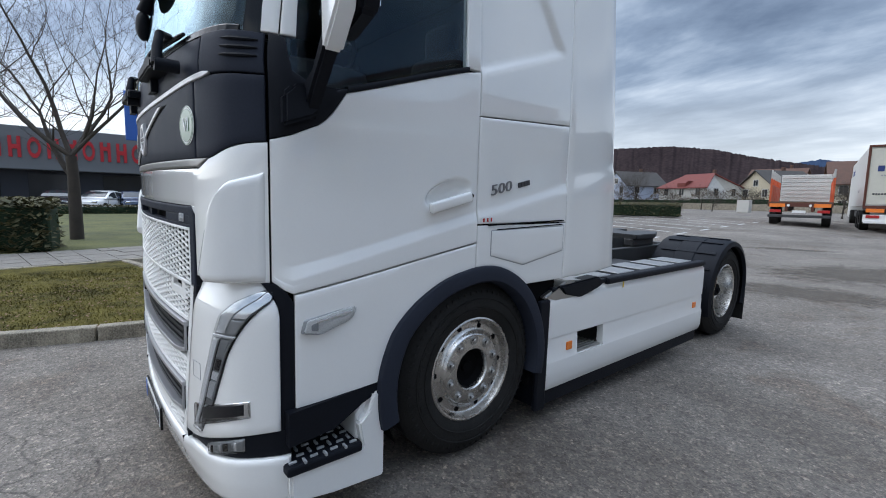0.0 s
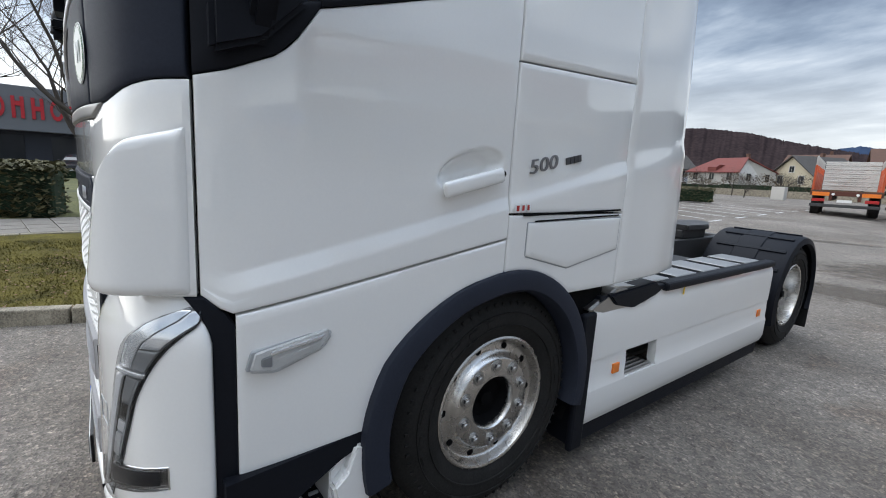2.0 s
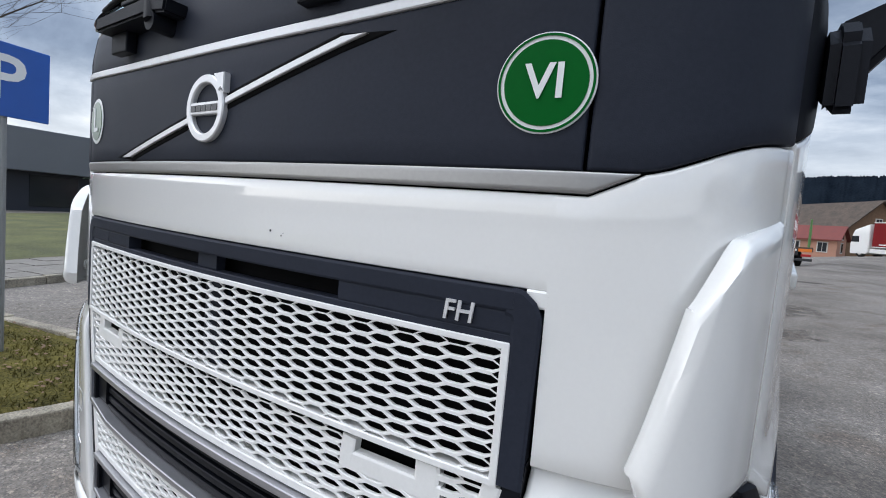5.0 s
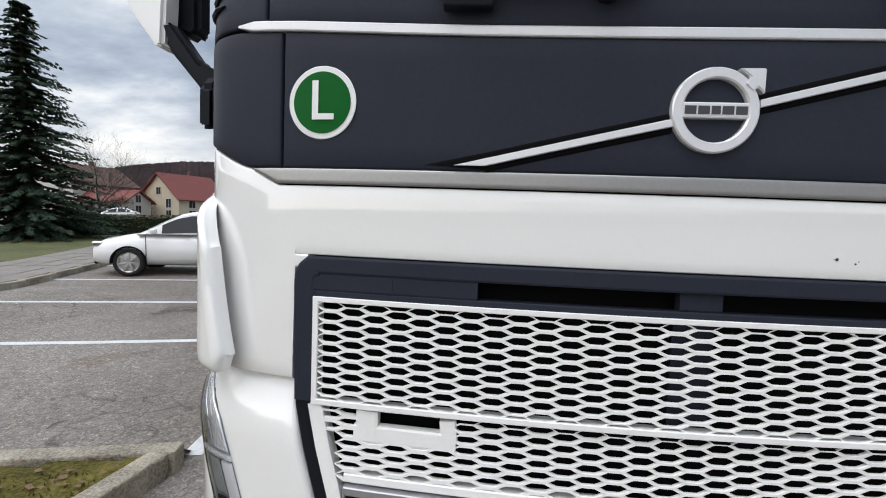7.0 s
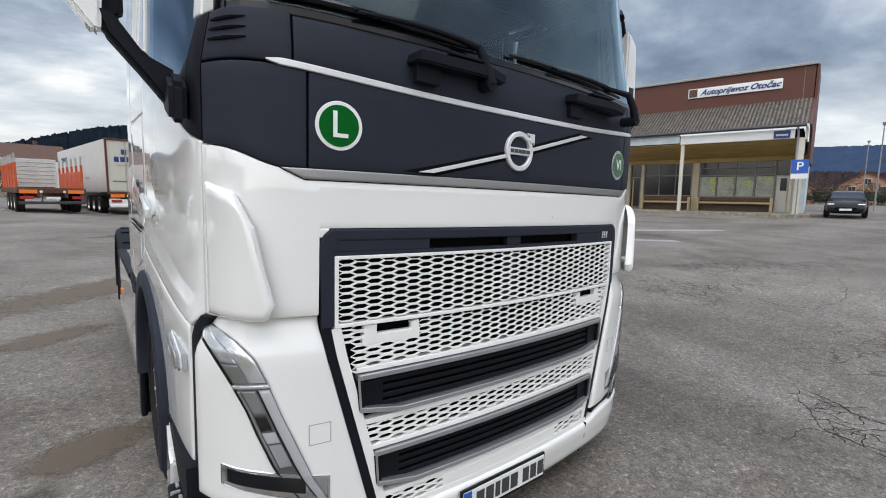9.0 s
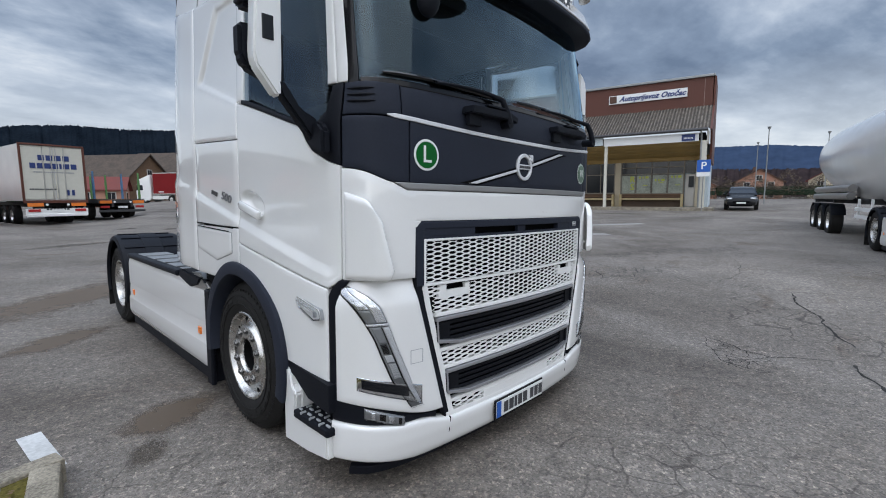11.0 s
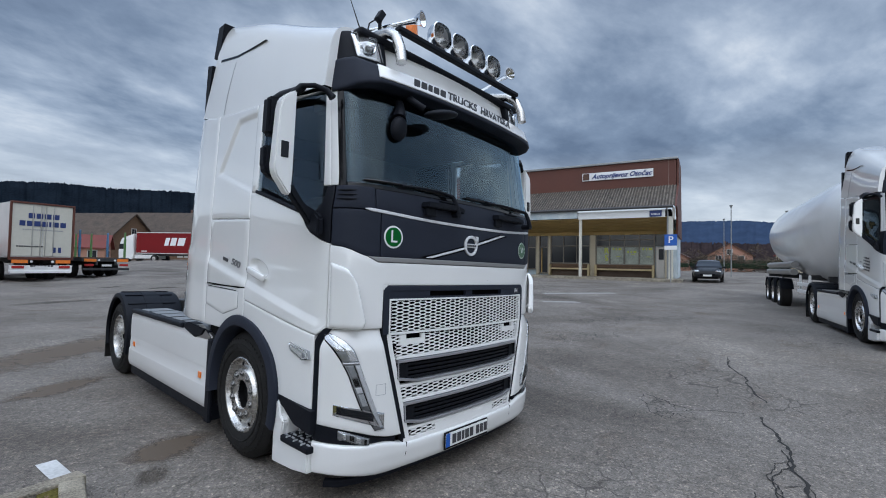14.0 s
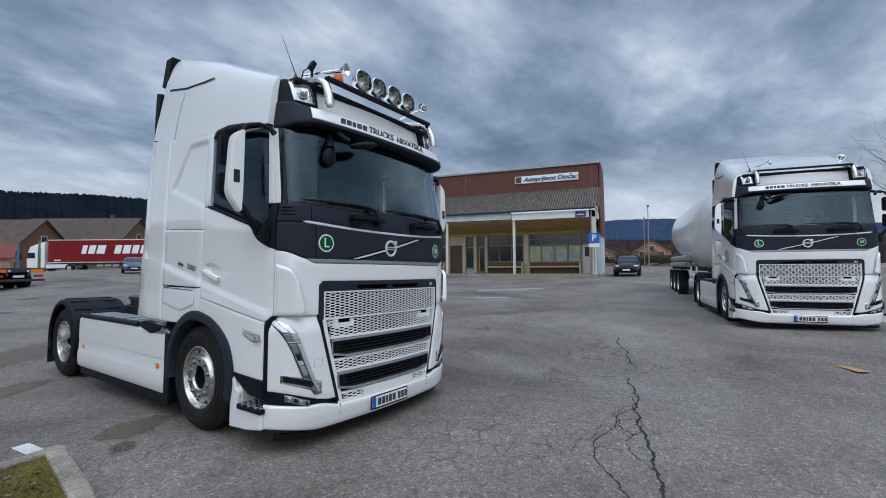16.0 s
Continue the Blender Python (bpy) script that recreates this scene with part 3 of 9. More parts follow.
def build_truck():
    T = top("tractor_unit", "white lorry tractor unit with dark front panel and roof lamps", "truck")

    # near-black inner shells close the gaps between the panels and stand for their shade
    e = uy(2.05)
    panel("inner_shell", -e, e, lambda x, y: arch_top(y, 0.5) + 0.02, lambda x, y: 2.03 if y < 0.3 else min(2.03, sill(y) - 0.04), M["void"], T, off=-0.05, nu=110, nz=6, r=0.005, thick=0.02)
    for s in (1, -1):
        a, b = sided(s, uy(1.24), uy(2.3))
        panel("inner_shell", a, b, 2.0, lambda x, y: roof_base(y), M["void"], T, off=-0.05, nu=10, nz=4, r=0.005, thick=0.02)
    bm = bmesh.new()
    box(bm, (0, 2.2, 1.93), (2.3, 0.06, 1.85), 0.02)
    part("rear_wall", bm, M["black"], T)
    bm = bmesh.new()
    box(bm, (0, 1.3, 1.10), (2.2, 1.8, 0.06))
    part("cab_floor", bm, M["interior"], T)

    # front: hood band with the two corners, one continuous pressing
    seam = uy(0.215)
    half = [0, 0.2, 0.4, 0.6, 0.75, 0.862, 0.8685, 0.8715, 0.88, 0.90, 0.915, 0.925, 0.94, 0.955, 0.97, 0.98, 0.99, 1.0, 1.02, 1.04, 1.06, 1.08, 1.10, 1.12, 1.135, 1.15, 1.17]
    us = [ux(v) for v in half] + [seam - 0.01, seam - 0.004, seam]
    us = [-u for u in us[:0:-1]] + us

    def hood_lo(x, y):
        return 1.386 if x < 0.87 else 1.098

    def black_lo(x, y):
        return 1.580 + 0.066 * step_between(0.97, 1.18, x + max(0, y - 0.2) * 0.4)

    def trim_w(x):
        return 0.003 + 0.036 * (1 - min(1, max(0, (x - 0.915) / 0.075)))

    panel("hood_panel", 0, 0, hood_lo, lambda x, y: black_lo(x, y) - trim_w(x), M["white"], T, off=0.0, nz=14, r=0.008, us=us)
    t_us = [ux(v) for v in (0, 0.2, 0.4, 0.6, 0.75, 0.85, 0.90, 0.915, 0.925, 0.935, 0.945, 0.955, 0.965, 0.975, 0.982)]
    panel("trim_strip", 0, 0, lambda x, y: black_lo(x, y) - trim_w(x) + 0.003, lambda x, y: black_lo(x, y) - 0.002, M["warmsilver"], T, off=0.004, nz=5, r=0.004, us=[-u for u in t_us[:0:-1]] + t_us, thick=0.015, label="brushed silver trim strip")
    panel("black_panel", ux(-0.902), ux(0.902), 1.578, lambda x, y: strip_z(x) - 0.010, M["blackpanel"], T, off=0.004, nu=30, nz=6, r=0.006)
    panel("cowl_panel", ux(-0.945), ux(0.945), lambda x, y: strip_z(x) + 0.011, 2.035, M["blackpanel"], T, off=0.002, nu=30, nz=5, r=0.006)
    for s in (1, -1):
        a, b = sided(s, ux(0.908), seam)
        panel("corner_panel", a, b, black_lo, lambda x, y: strip_z(min(x, 1.03)) - 0.010, M["blackpanel"], T, off=0.003, nu=14, nz=8, r=0.006)
        a, b = sided(s, ux(0.95), seam)
        panel("corner_panel", a, b, lambda x, y: strip_z(min(x, 1.03)) - 0.004, 2.045, M["blackpanel"], T, off=0.003, nu=14, nz=6, r=0.006)
        bm = bmesh.new()
        for k in range(3):  # air slits beside the windscreen
            z = 1.955 + 0.03 * k
            a = skin(s * uy(0.13), z, 0.004)
            tube(bm, [skin(s * uy(v), z + 0.004 * math.sin(v * 30), 0.006) for v in (0.12, 0.14, 0.16, 0.18, 0.20)], [0.002, 0.007, 0.008, 0.007, 0.003], 6)
        part_each("air_slit", bm, M["black"], T)
    bm = bmesh.new()
    frame_strip(bm, [(x / 50, strip_z(x / 50)) for x in range(-51, 52)], 0.021, -0.01, 0.009, 0.25)
    part("bright_strip", bm, M["silver"], T, "bright silver strip across the dark panel")

    # maker's badge: ring, bar and slanting band, unlettered
    zz = lambda x: 1.7025 + (0.235 if x < 0 else 0.262) * x
    for x0, x1 in ((-0.484, -0.092), (0.066, 0.455)):
        sx = 1 if x0 > 0 else -1
        for wid, o0, o1, mtl, nm, grow in ((0.040, 0.0, 0.0062, "void", "badge_seat", 0.012), (0.0155, 0.004, 0.013, "silver", "badge_band", 0.0)):
            bm = bmesh.new()
            tipped = []
            for k in range(13):
                x = x0 + (x1 - x0) * k / 12
                tipped.append([])
                for d, o in ((-1, o0), (-1, o1 - 0.0015), (-0.8, o1), (0.8, o1), (1, o1 - 0.0015), (1, o0)):
                    z = zz(x) + d * wid / 2
                    xx = x
                    if (sx < 0 and k == 0) or (sx > 0 and k == 12):  # cut level at the outer end
                        xx = x + sx * grow - d * wid / 2 / 0.235
                        z = zz(x)
                    tipped[-1].append(bm.verts.new(skin(ux(xx), z, o)))
            for A, B in zip(tipped, tipped[1:]):
                for k in range(5):
                    bm.faces.new((A[k], B[k], B[k + 1], A[k + 1]))
            bm.faces.new(tipped[0])
            bm.faces.new(tipped[-1])
            bmesh.ops.recalc_face_normals(bm, faces=bm.faces)
            part(nm, bm, M[mtl], T, "slanting silver band" if grow == 0 else "")
    bm = bmesh.new()
    lathe(bm, [(0.061, 0.010), (0.061, 0.020), (0.064, 0.023), (0.079, 0.023), (0.082, 0.020), (0.082, 0.0)], 64, Matrix.Translation(skin(0.0, 1.705, 0.0) + Vector((-0.017, 0.006, 0.0))) @ Matrix.Rotation(radians(-90), 4, "Z"))
    ring = smooth(part("badge", bm, M["silver"], T, "round silver badge with an arrow and a plain bar"), 40)
    bm = bmesh.new()
    box(bm, (-0.017, -0.008, 1.705), (0.138, 0.016, 0.031), 0.003)
    part("badge_bar", bm, M["silver"], ring)
    bm = bmesh.new()
    prism(bm, [(0.021, 1.784), (0.069, 1.784), (0.069, 1.736), (0.056, 1.749), (0.047, 1.740), (0.032, 1.755), (0.041, 1.768)], "y", -0.020, 0.0, 0.002)
    part("badge_arrow", bm, M["silver"], ring)
    bm = bars_bm([0.021, 0.021, 0.016, 0.021, 0.021], 0.0155, 0.004, 0.001)
    bmesh.ops.transform(bm, matrix=Matrix.Translation((-0.017, -0.0168, 1.705)) @ Matrix.Rotation(radians(90), 4, "X"), verts=bm.verts)
    part_each("badge_mark", bm, M["darkletter"], ring)
    bm = bmesh.new()
    lathe(bm, [(0.0, 0.004), (0.091, 0.004), (0.093, 0.0)], 48, Matrix.Translation(skin(0.0, 1.705, 0.003) + Vector((-0.017, 0.004, 0.0))) @ Matrix.Rotation(radians(-90), 4, "Z"))
    part("badge_seat", bm, M["louvre"], ring)
    for x, z, r in ((0.243, 1.427, 0.0032), (0.279, 1.419, 0.0022), (0.285, 1.424, 0.0014)):  # stone chips in the paint
        bm = bmesh.new()
        lathe(bm, [(0.0, 0.0008), (r, 0.0)], 8, Matrix.Rotation(radians(-90), 4, "Y"))
        part("paint_chip", on_front(bm, x, z, 0.001), M["steel"], T)

    # round stickers
    for x, z, word in ((-0.808, 1.718, "L"), (0.835, 1.710, "VI")):
        bm = bmesh.new()
        lathe(bm, [(0.0, 0.0012), (0.0765, 0.0012), (0.078, 0.0)], 56, Matrix.Rotation(radians(-90), 4, "Y"))
        bmesh.ops.recalc_face_normals(bm, faces=bm.faces)
        rim = part("sticker", on_front(bm, x, z, 0.0055), M["letter"], T, "round green sticker with a white rim and letter")
        bm = bmesh.new()
        lathe(bm, [(0.0, 0.001), (0.0655, 0.001), (0.066, 0.0)], 56, Matrix.Rotation(radians(-90), 4, "Y"))
        part("sticker_edge", on_front(ring_bm(0.0755, 0.0715), x, z, 0.0072), M["green"], rim) if word == "VI" else None
        part("sticker_field", on_front(bm, x, z, 0.0075), M["green"], rim)
        part("sticker_letter", on_front(text_bm(word, 0.118 if word == "L" else 0.075, 0.0006, bold=0.0012), x, z, 0.0105), M["letter"], rim)

    # wiper steps: two grab ledges under the screen
    for cx in (-0.36, 0.50):
        bm = bmesh.new()
        prism(bm, [(cx - 0.21, 1.952), (cx - 0.20, 1.992), (cx + 0.12, 2.000), (cx + 0.21, 1.978), (cx + 0.20, 1.945), (cx + 0.12, 1.955)], "y", -0.055, 0.03, 0.006)
        box(bm, (cx - 0.14, -0.004, 1.925), (0.10, 0.03, 0.06), 0.004)
        box(bm, (cx + 0.02, -0.03, 2.012), (0.17, 0.03, 0.012), 0.003)
        part("cowl_step", bm, M["black"], T)

    # upper grille with its dark frame
    bm = bmesh.new()
    frame_strip(bm, [(x / 50, 1.3655) for x in range(-41, 42)], 0.037, -0.03, 0.007)
    frame_strip(bm, [(x / 50, 1.3005) for x in range(-43, 44)], 0.015, -0.03, 0.003)
    for s in (1, -1):
        frame_strip(bm, [(s * 0.812, 1.3635), (s * 0.826, 1.3605), (s * 0.836, 1.352), (s * 0.8425, 1.338), (s * 0.8435, 1.32), (s * 0.841, 1.2), (s * 0.838, 1.055)], 0.048, -0.03, 0.0065)
        frame_strip(bm, [(s * 0.64, 1.3275), (s * 0.83, 1.3275)], 0.0415, -0.03, 0.0045)
        frame_strip(bm, [(s * 0.457, 1.3275), (s * 0.645, 1.3275)], 0.0415, -0.03, 0.0035)
    frame_strip(bm, [(-0.048, 1.3275), (0.036, 1.3275)], 0.0415, -0.03, -0.006)
    part("grille_frame", bm, M["blackpanel"], T, "dark grey grille frame with an air slot")
    for s in (1, -1):  # white hood metal behind the frame's round corners
        bm = bmesh.new()
        frame_strip(bm, [(s * 0.838, 1.372), (s * 0.872, 1.372)], 0.030, -0.03, 0.0003)
        part("hood_corner", bm, M["white"], T)
    bm = bmesh.new()
    frame_strip(bm, [(-0.006, 1.30), (-0.006, 1.18), (-0.006, 1.06)], 0.085, -0.05, -0.028)
    part("grille_post", bm, M["blackpanel"], T, "dark upright post behind the grille")
    part("model_letters", on_front(text_bm("FH", 0.05, 0.002, 0.1, 0.0005), 0.725, 1.332, 0.008), M["silver"], T)
    hex_mesh(T, "upper_grille", lambda x, z: abs(x) < 0.805 and 1.065 < z < 1.283, 16, 0.0122, 1.068, 0.104)
    bm = bmesh.new()
    frame_strip(bm, [(x / 50, 1.289) for x in range(-41, 42)], 0.012, -0.02, 0.008)
    frame_strip(bm, [(x / 50, 1.056) for x in range(-41, 42)], 0.014, -0.02, 0.008)
    for s in (1, -1):
        frame_strip(bm, [(s * 0.814, 1.293), (s * 0.814, 1.17), (s * 0.814, 1.05)], 0.014, -0.02, 0.008)
    part("grille_border", bm, M["whiteplastic"], T)

    # lower grille: white honeycomb field with two dark louvred mouths, dark slanting borders
    for s in (1, -1):
        bm = bmesh.new()
        frame_strip(bm, [(s * (x_in(z) - 0.020), z) for z in (0.29, 0.5, 0.75, 0.95, 1.0, 1.04, 1.10)], 0.034, -0.04, 0.002)
        part("grille_side_trim", bm, M["black"], T, "black slanting trim beside the grille")

    def field(x, z):
        w = x_in(z) - 0.075
        if abs(x) > w or not 0.31 < z < 1.05:
            return False
        if abs(z - 0.785) < 0.102 and abs(x) < 0.78:
            return False
        if abs(z - 0.485) < 0.102 and abs(x) < 0.70:
            return False
        if 0.49 < abs(x) < 0.72 and z > 0.985:
            return False
        if z < 0.40 and abs(x) < 0.36:
            return False
        return True

    hex_mesh(T, "lower_grille", field, 32, 0.0125, 0.315, 0.104, off=0.0, taper=lambda x, z: 0.75 + 0.35 * (1 - min(1, abs(x) / 0.8)) if z > 0.9 else 0.9)
    bm = bmesh.new()
    for s in (1, -1):
        frame_strip(bm, [(s * (x_in(z) - 0.052), z) for z in (0.30, 0.5, 0.75, 0.95, 1.05)], 0.034, -0.03, 0.004)
        frame_strip(bm, [(s * 0.505, 0.992), (s * 0.51, 1.04)], 0.035, -0.02, 0.0012)
        frame_strip(bm, [(s * 0.49, 0.992), (s * 0.72, 0.992)], 0.04, -0.02, 0.0012)
        frame_strip(bm, [(s * 0.69, 0.99), (s * 0.69, 1.045)], 0.05, -0.02, 0.0012)
    for z, w in ((0.886, 0.74), (0.688, 0.72), (0.586, 0.68), (0.384, 0.64)):
        frame_strip(bm, [(w * k / 20, z) for k in range(-20, 21)], 0.02, -0.03, 0.003)
    frame_strip(bm, [(0.66 * k / 20, 0.308) for k in range(-20, 21)], 0.03, -0.03, 0.003)
    frame_strip(bm, [(0.36 * k / 12, 0.345) for k in range(-12, 13)], 0.06, -0.03, 0.002)
    part("grille_field", bm, M["whiteplastic"], T)
    for zt, w in ((0.862, 0.735), (0.562, 0.665)):
        bm = bmesh.new()
        frame_strip(bm, [(w * k / 16, zt) for k in range(-16, 17)], 0.020, -0.03, 0.016)
        frame_strip(bm, [(-w + 0.01, zt - 0.12), (-w + 0.17, zt - 0.148)] + [((w - 0.17) * k / 8, zt - 0.148) for k in range(-7, 8)] + [(w - 0.17, zt - 0.148), (w - 0.01, zt - 0.12)], 0.018, -0.03, 0.016)
        for s in (1, -1):
            frame_strip(bm, [(s * (w + 0.001), zt + 0.008), (s * (w - 0.009), zt - 0.126)], 0.007, -0.03, 0.0165)
        mouth = part("air_mouth", bm, M["edgesilver"], T, "black louvred air intake with silver edges")
        bm = bmesh.new()
        for k in range(4):
            frame_strip(bm, [((w - 0.03) * q / 12, zt - 0.035 - 0.03 * k) for q in range(-12, 13)], 0.019, -0.06, -0.012)
        for s in (1, -1):
            frame_strip(bm, [(s * (w - 0.004), zt - 0.01), (s * (w - 0.014), zt - 0.12)], 0.022, -0.06, 0.008)
            frame_strip(bm, [(s * (w - 0.10), zt - 0.07), (s * (w - 0.01), zt - 0.07)], 0.09, -0.06, -0.004)
        part_each("louvre", bm, M["louvre"], mouth)
    # near-black sheet stands in for the shaded depth behind the grille
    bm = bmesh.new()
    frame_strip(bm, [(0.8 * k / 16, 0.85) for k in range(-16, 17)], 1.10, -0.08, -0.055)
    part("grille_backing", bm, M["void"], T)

    # bumper
    def bump_hi(x, y):
        return 0.298 + 0.045 * step_between(0.62, 0.85, x) + 0.03 * step_between(0.9, 1.2, x)

    b_us = [0, 0.1, 0.2, 0.3, 0.45, 0.6, 0.66, 0.7, 0.78, 0.86, 0.94, 1.0, 1.05, 1.1, 1.14, 1.17]
    us = [ux(v) for v in b_us] + [uy(v) for v in (0.22, 0.25, 0.275, 0.283, 0.285)]
    us = [-u for u in us[:0:-1]] + us
    bumper = panel("bumper", 0, 0, lambda x, y: 0.115 + 0.060 * step_between(0.80, 1.18, x), bump_hi, M["white"], T, off=0.018, nz=12, r=0.02, us=us, thick=0.05)
    for s in (1, -1):
        bm = bmesh.new()
        frame_strip(bm, [(s * 0.64, 0.30), (s * 0.642, 0.22), (s * 0.646, 0.117)], 0.005, 0.0, 0.0195)
        part("bumper_seam", bm, M["void"], bumper)
    panel("bumper_lip", ux(-1.15), ux(1.15), 0.07, 0.12, M["black"], T, off=-0.02, nu=30, nz=3, r=0.01)
    # plate: plain bars for the registration
    bm = bmesh.new()
    box(bm, (0, 0, 0), (0.535, 0.128, 0.012), 0.003)
    holder = part("number_plate", on_front(bm, -0.02, 0.222, 0.030), M["blackgloss"], T, "white number plate with a blue end and dark bars")
    bm = bmesh.new()
    box(bm, (0, 0.003, 0), (0.515, 0.102, 0.004), 0.002)
    part("plate_face", on_front(bm, -0.02, 0.222, 0.038), M["plate"], holder)
    bm = bmesh.new()
    box(bm, (-0.235, 0.003, 0.0005), (0.044, 0.100, 0.004))
    part("plate_end", on_front(bm, -0.02, 0.222, 0.0395), M["blue"], holder)
    part_each("plate_bar", on_front(bars_bm([0.045, 0.045, 0.028, 0.045, 0.045, -0.012, 0.04, 0.04, 0.04], 0.068, 0.012, 0.001), 0.0, 0.225, 0.0415), M["darkletter"], holder)

    # lamp corners
    def roll(z, lift):
        return lift - 0.040 * step_between(0.92, 1.10, z) ** 2

    def corner_lo(x, y):
        return 0.365 + 0.125 * step_between(0.78, 1.22, x)

    for s in (1, -1):
        def outer(a, z, s=s):
            u0, u1 = ux(x_in(z)), uy(lerp_table([(0.98, 0.248), (1.03, 0.232), (1.095, 0.195)], z))
            u = u0 + (u1 - u0) * a
            return u if s > 0 else -(u0 + (u1 - u0) * (1 - a))
        a, b = sided(s, ux(0.75), uy(0.22))
        lamp_corner = panel("lamp_corner", a, b, corner_lo, 1.095, M["white"], T, off=lambda y, z: roll(z, 0.016),
                            nu=18, nz=20, r=0.014, umap=outer, thick=0.05)
        # black lower strip with the fog lamp
        a, b = sided(s, ux(0.73), uy(0.285))
        panel("lower_strip", a, b, lambda x, y: bump_hi(x, y) + 0.002, lambda x, y: corner_lo(x, y) - 0.004, M["black"], T, off=0.0, nu=16, nz=5, r=0.006)
        a, b = sided(s, ux(0.93), uy(0.155))
        fog = panel("fog_lamp", a, b, lambda x, y: corner_lo(x, y) - 0.072, lambda x, y: corner_lo(x, y) - 0.014, M["lampbody"], T, off=0.006, nu=8, nz=4, r=0.012, label="clear fog lamp")
        for x0, x1, mtl in ((0.948, 0.968, "blackgloss"), (0.985, 1.020, "brightchrome"), (1.030, 1.060, "blackgloss"), (1.075, 1.095, "brightchrome")):
            panel("fog_cell", *sided(s, ux(x0), ux(x1)), lambda x, y: corner_lo(x, y) - 0.062, lambda x, y: corner_lo(x, y) - 0.026, M[mtl], fog, off=0.0085, nu=3, nz=3, r=0.006, thick=0.006)
        panel("fog_lens", a, b, lambda x, y: corner_lo(x, y) - 0.074, lambda x, y: corner_lo(x, y) - 0.012, M["lens"], fog, off=0.014, nu=8, nz=4, r=0.014, thick=0.008)

        # headlamp: slanting blade of clear plastic with a foot
        LAMP_IN = [(0.405, 0.818), (0.50, 0.868), (0.54, 0.890), (0.78, 0.985), (0.89, 1.022), (0.975, 1.055), (1.03, 1.105), (1.075, 1.165)]
        LAMP_OUT = [(0.405, 0.885), (0.53, 0.968), (0.60, 1.008), (0.72, 1.052), (0.80, 1.076), (0.895, 1.112), (0.98, 1.146), (1.03, 1.172), (1.075, 1.186)]

        def blade(a, z, s=s, f0=0.0, f1=1.0):
            u0, u1 = ux(lerp_table(LAMP_IN, z)), ux(lerp_table(LAMP_OUT, z))
            a = a if s > 0 else 1 - a
            u = u0 + (u1 - u0) * (f0 + (f1 - f0) * a)
            return u * s

        def strip(name, f0, f1, z0, z1, mtl, parent, off, nz=14, r=0.004, label="", thick=0.01):
            a, b = sided(s, ux(0.95), ux(1.05))
            return panel(name, a, b, z0, z1, M[mtl], parent, off=lambda y, z: roll(z, off), nu=5, nz=nz, r=r, thick=thick, umap=lambda a, z, s=s: blade(a, z, s, f0, f1), label=label)

        lamp = strip("headlamp", 0.0, 1.0, 0.43, 1.072, "lampgrey", T, 0.0172, 30, 0.004, "slanting clear headlamp with a chrome tip", 0.03)
        strip("lamp_gasket", 0.955, 1.035, 0.43, 1.074, "blackgloss", lamp, 0.0190, 24, 0.002)
        strip("lamp_reflector", 0.05, 0.50, 0.897, 1.064, "brightchrome", lamp, 0.0205)
        strip("lamp_reflector", 0.53, 0.93, 0.960, 1.062, "brightchrome", lamp, 0.0205)
        strip("lamp_reflector", 0.53, 0.93, 0.897, 0.956, "lampbody", lamp, 0.0200)
        strip("lamp_divider", 0.0, 1.0, 0.879, 0.891, "brightchrome", lamp, 0.0245, 3, 0.003)
        strip("lamp_tube", 0.03, 0.36, 0.45, 0.874, "silver", lamp, 0.0235, 20, 0.010)
        strip("lamp_groove", 0.37, 0.41, 0.47, 0.870, "void", lamp, 0.0200, 14, 0.002)
        strip("lamp_rail", 0.86, 0.94, 0.60, 0.872, "lampbody", lamp, 0.0225, 14, 0.004)
        strip("lamp_cell", 0.45, 0.84, 0.792, 0.872, "lampbody", lamp, 0.0205, 6)
        strip("lamp_cell", 0.50, 0.84, 0.735, 0.785, "blackgloss", lamp, 0.0215, 4)
        strip("lamp_cell", 0.45, 0.84, 0.690, 0.728, "silver", lamp, 0.0205, 4)
        strip("lamp_cell", 0.45, 0.84, 0.600, 0.686, "greycover", lamp, 0.0195, 10)
        for k in range(7):
            strip("lamp_rib", 0.465 + 0.052 * k, 0.492 + 0.052 * k, 0.606, 0.682, "silver", lamp, 0.0225, 6, 0.0015, "", 0.006)

        def foot_lo(x, y):
            return 0.429 + 0.40 * (x - 0.826)

        def foot_hi(x, y):
            return 0.535 + 0.29 * (x - 0.826)
        a, b = sided(s, ux(0.835), uy(0.172))
        foot = panel("lamp_foot", a, b, foot_lo, foot_hi, M["chrome"], lamp, off=0.0188, nu=14, nz=5, r=0.006)
        a, b = sided(s, ux(0.915), uy(0.160))
        panel("lamp_window", a, b, lambda x, y: 0.492 + 0.355 * (x - 0.916), lambda x, y: 0.547 + 0.315 * (x - 0.916), M["louvre"], lamp, off=0.0215, nu=12, nz=4, r=0.005)
        panel("foot_lens", *sided(s, ux(0.845), uy(0.170)), lambda x, y: foot_lo(x, y) + 0.004, lambda x, y: foot_hi(x, y) - 0.004, M["lens"], lamp, off=0.0262, nu=12, nz=4, r=0.006, thick=0.006).visible_shadow = False
        panel("headlamp_lens", *sided(s, ux(0.95), ux(1.05)), 0.425, 1.077, M["lens"], lamp, off=lambda y, z: roll(z, 0.027), nu=6, nz=30, r=0.010, umap=lambda a, z, s=s: blade(a, z, s, -0.03, 1.03), thick=0.010).visible_shadow = False
        # small square hook cover
        bm = bmesh.new()
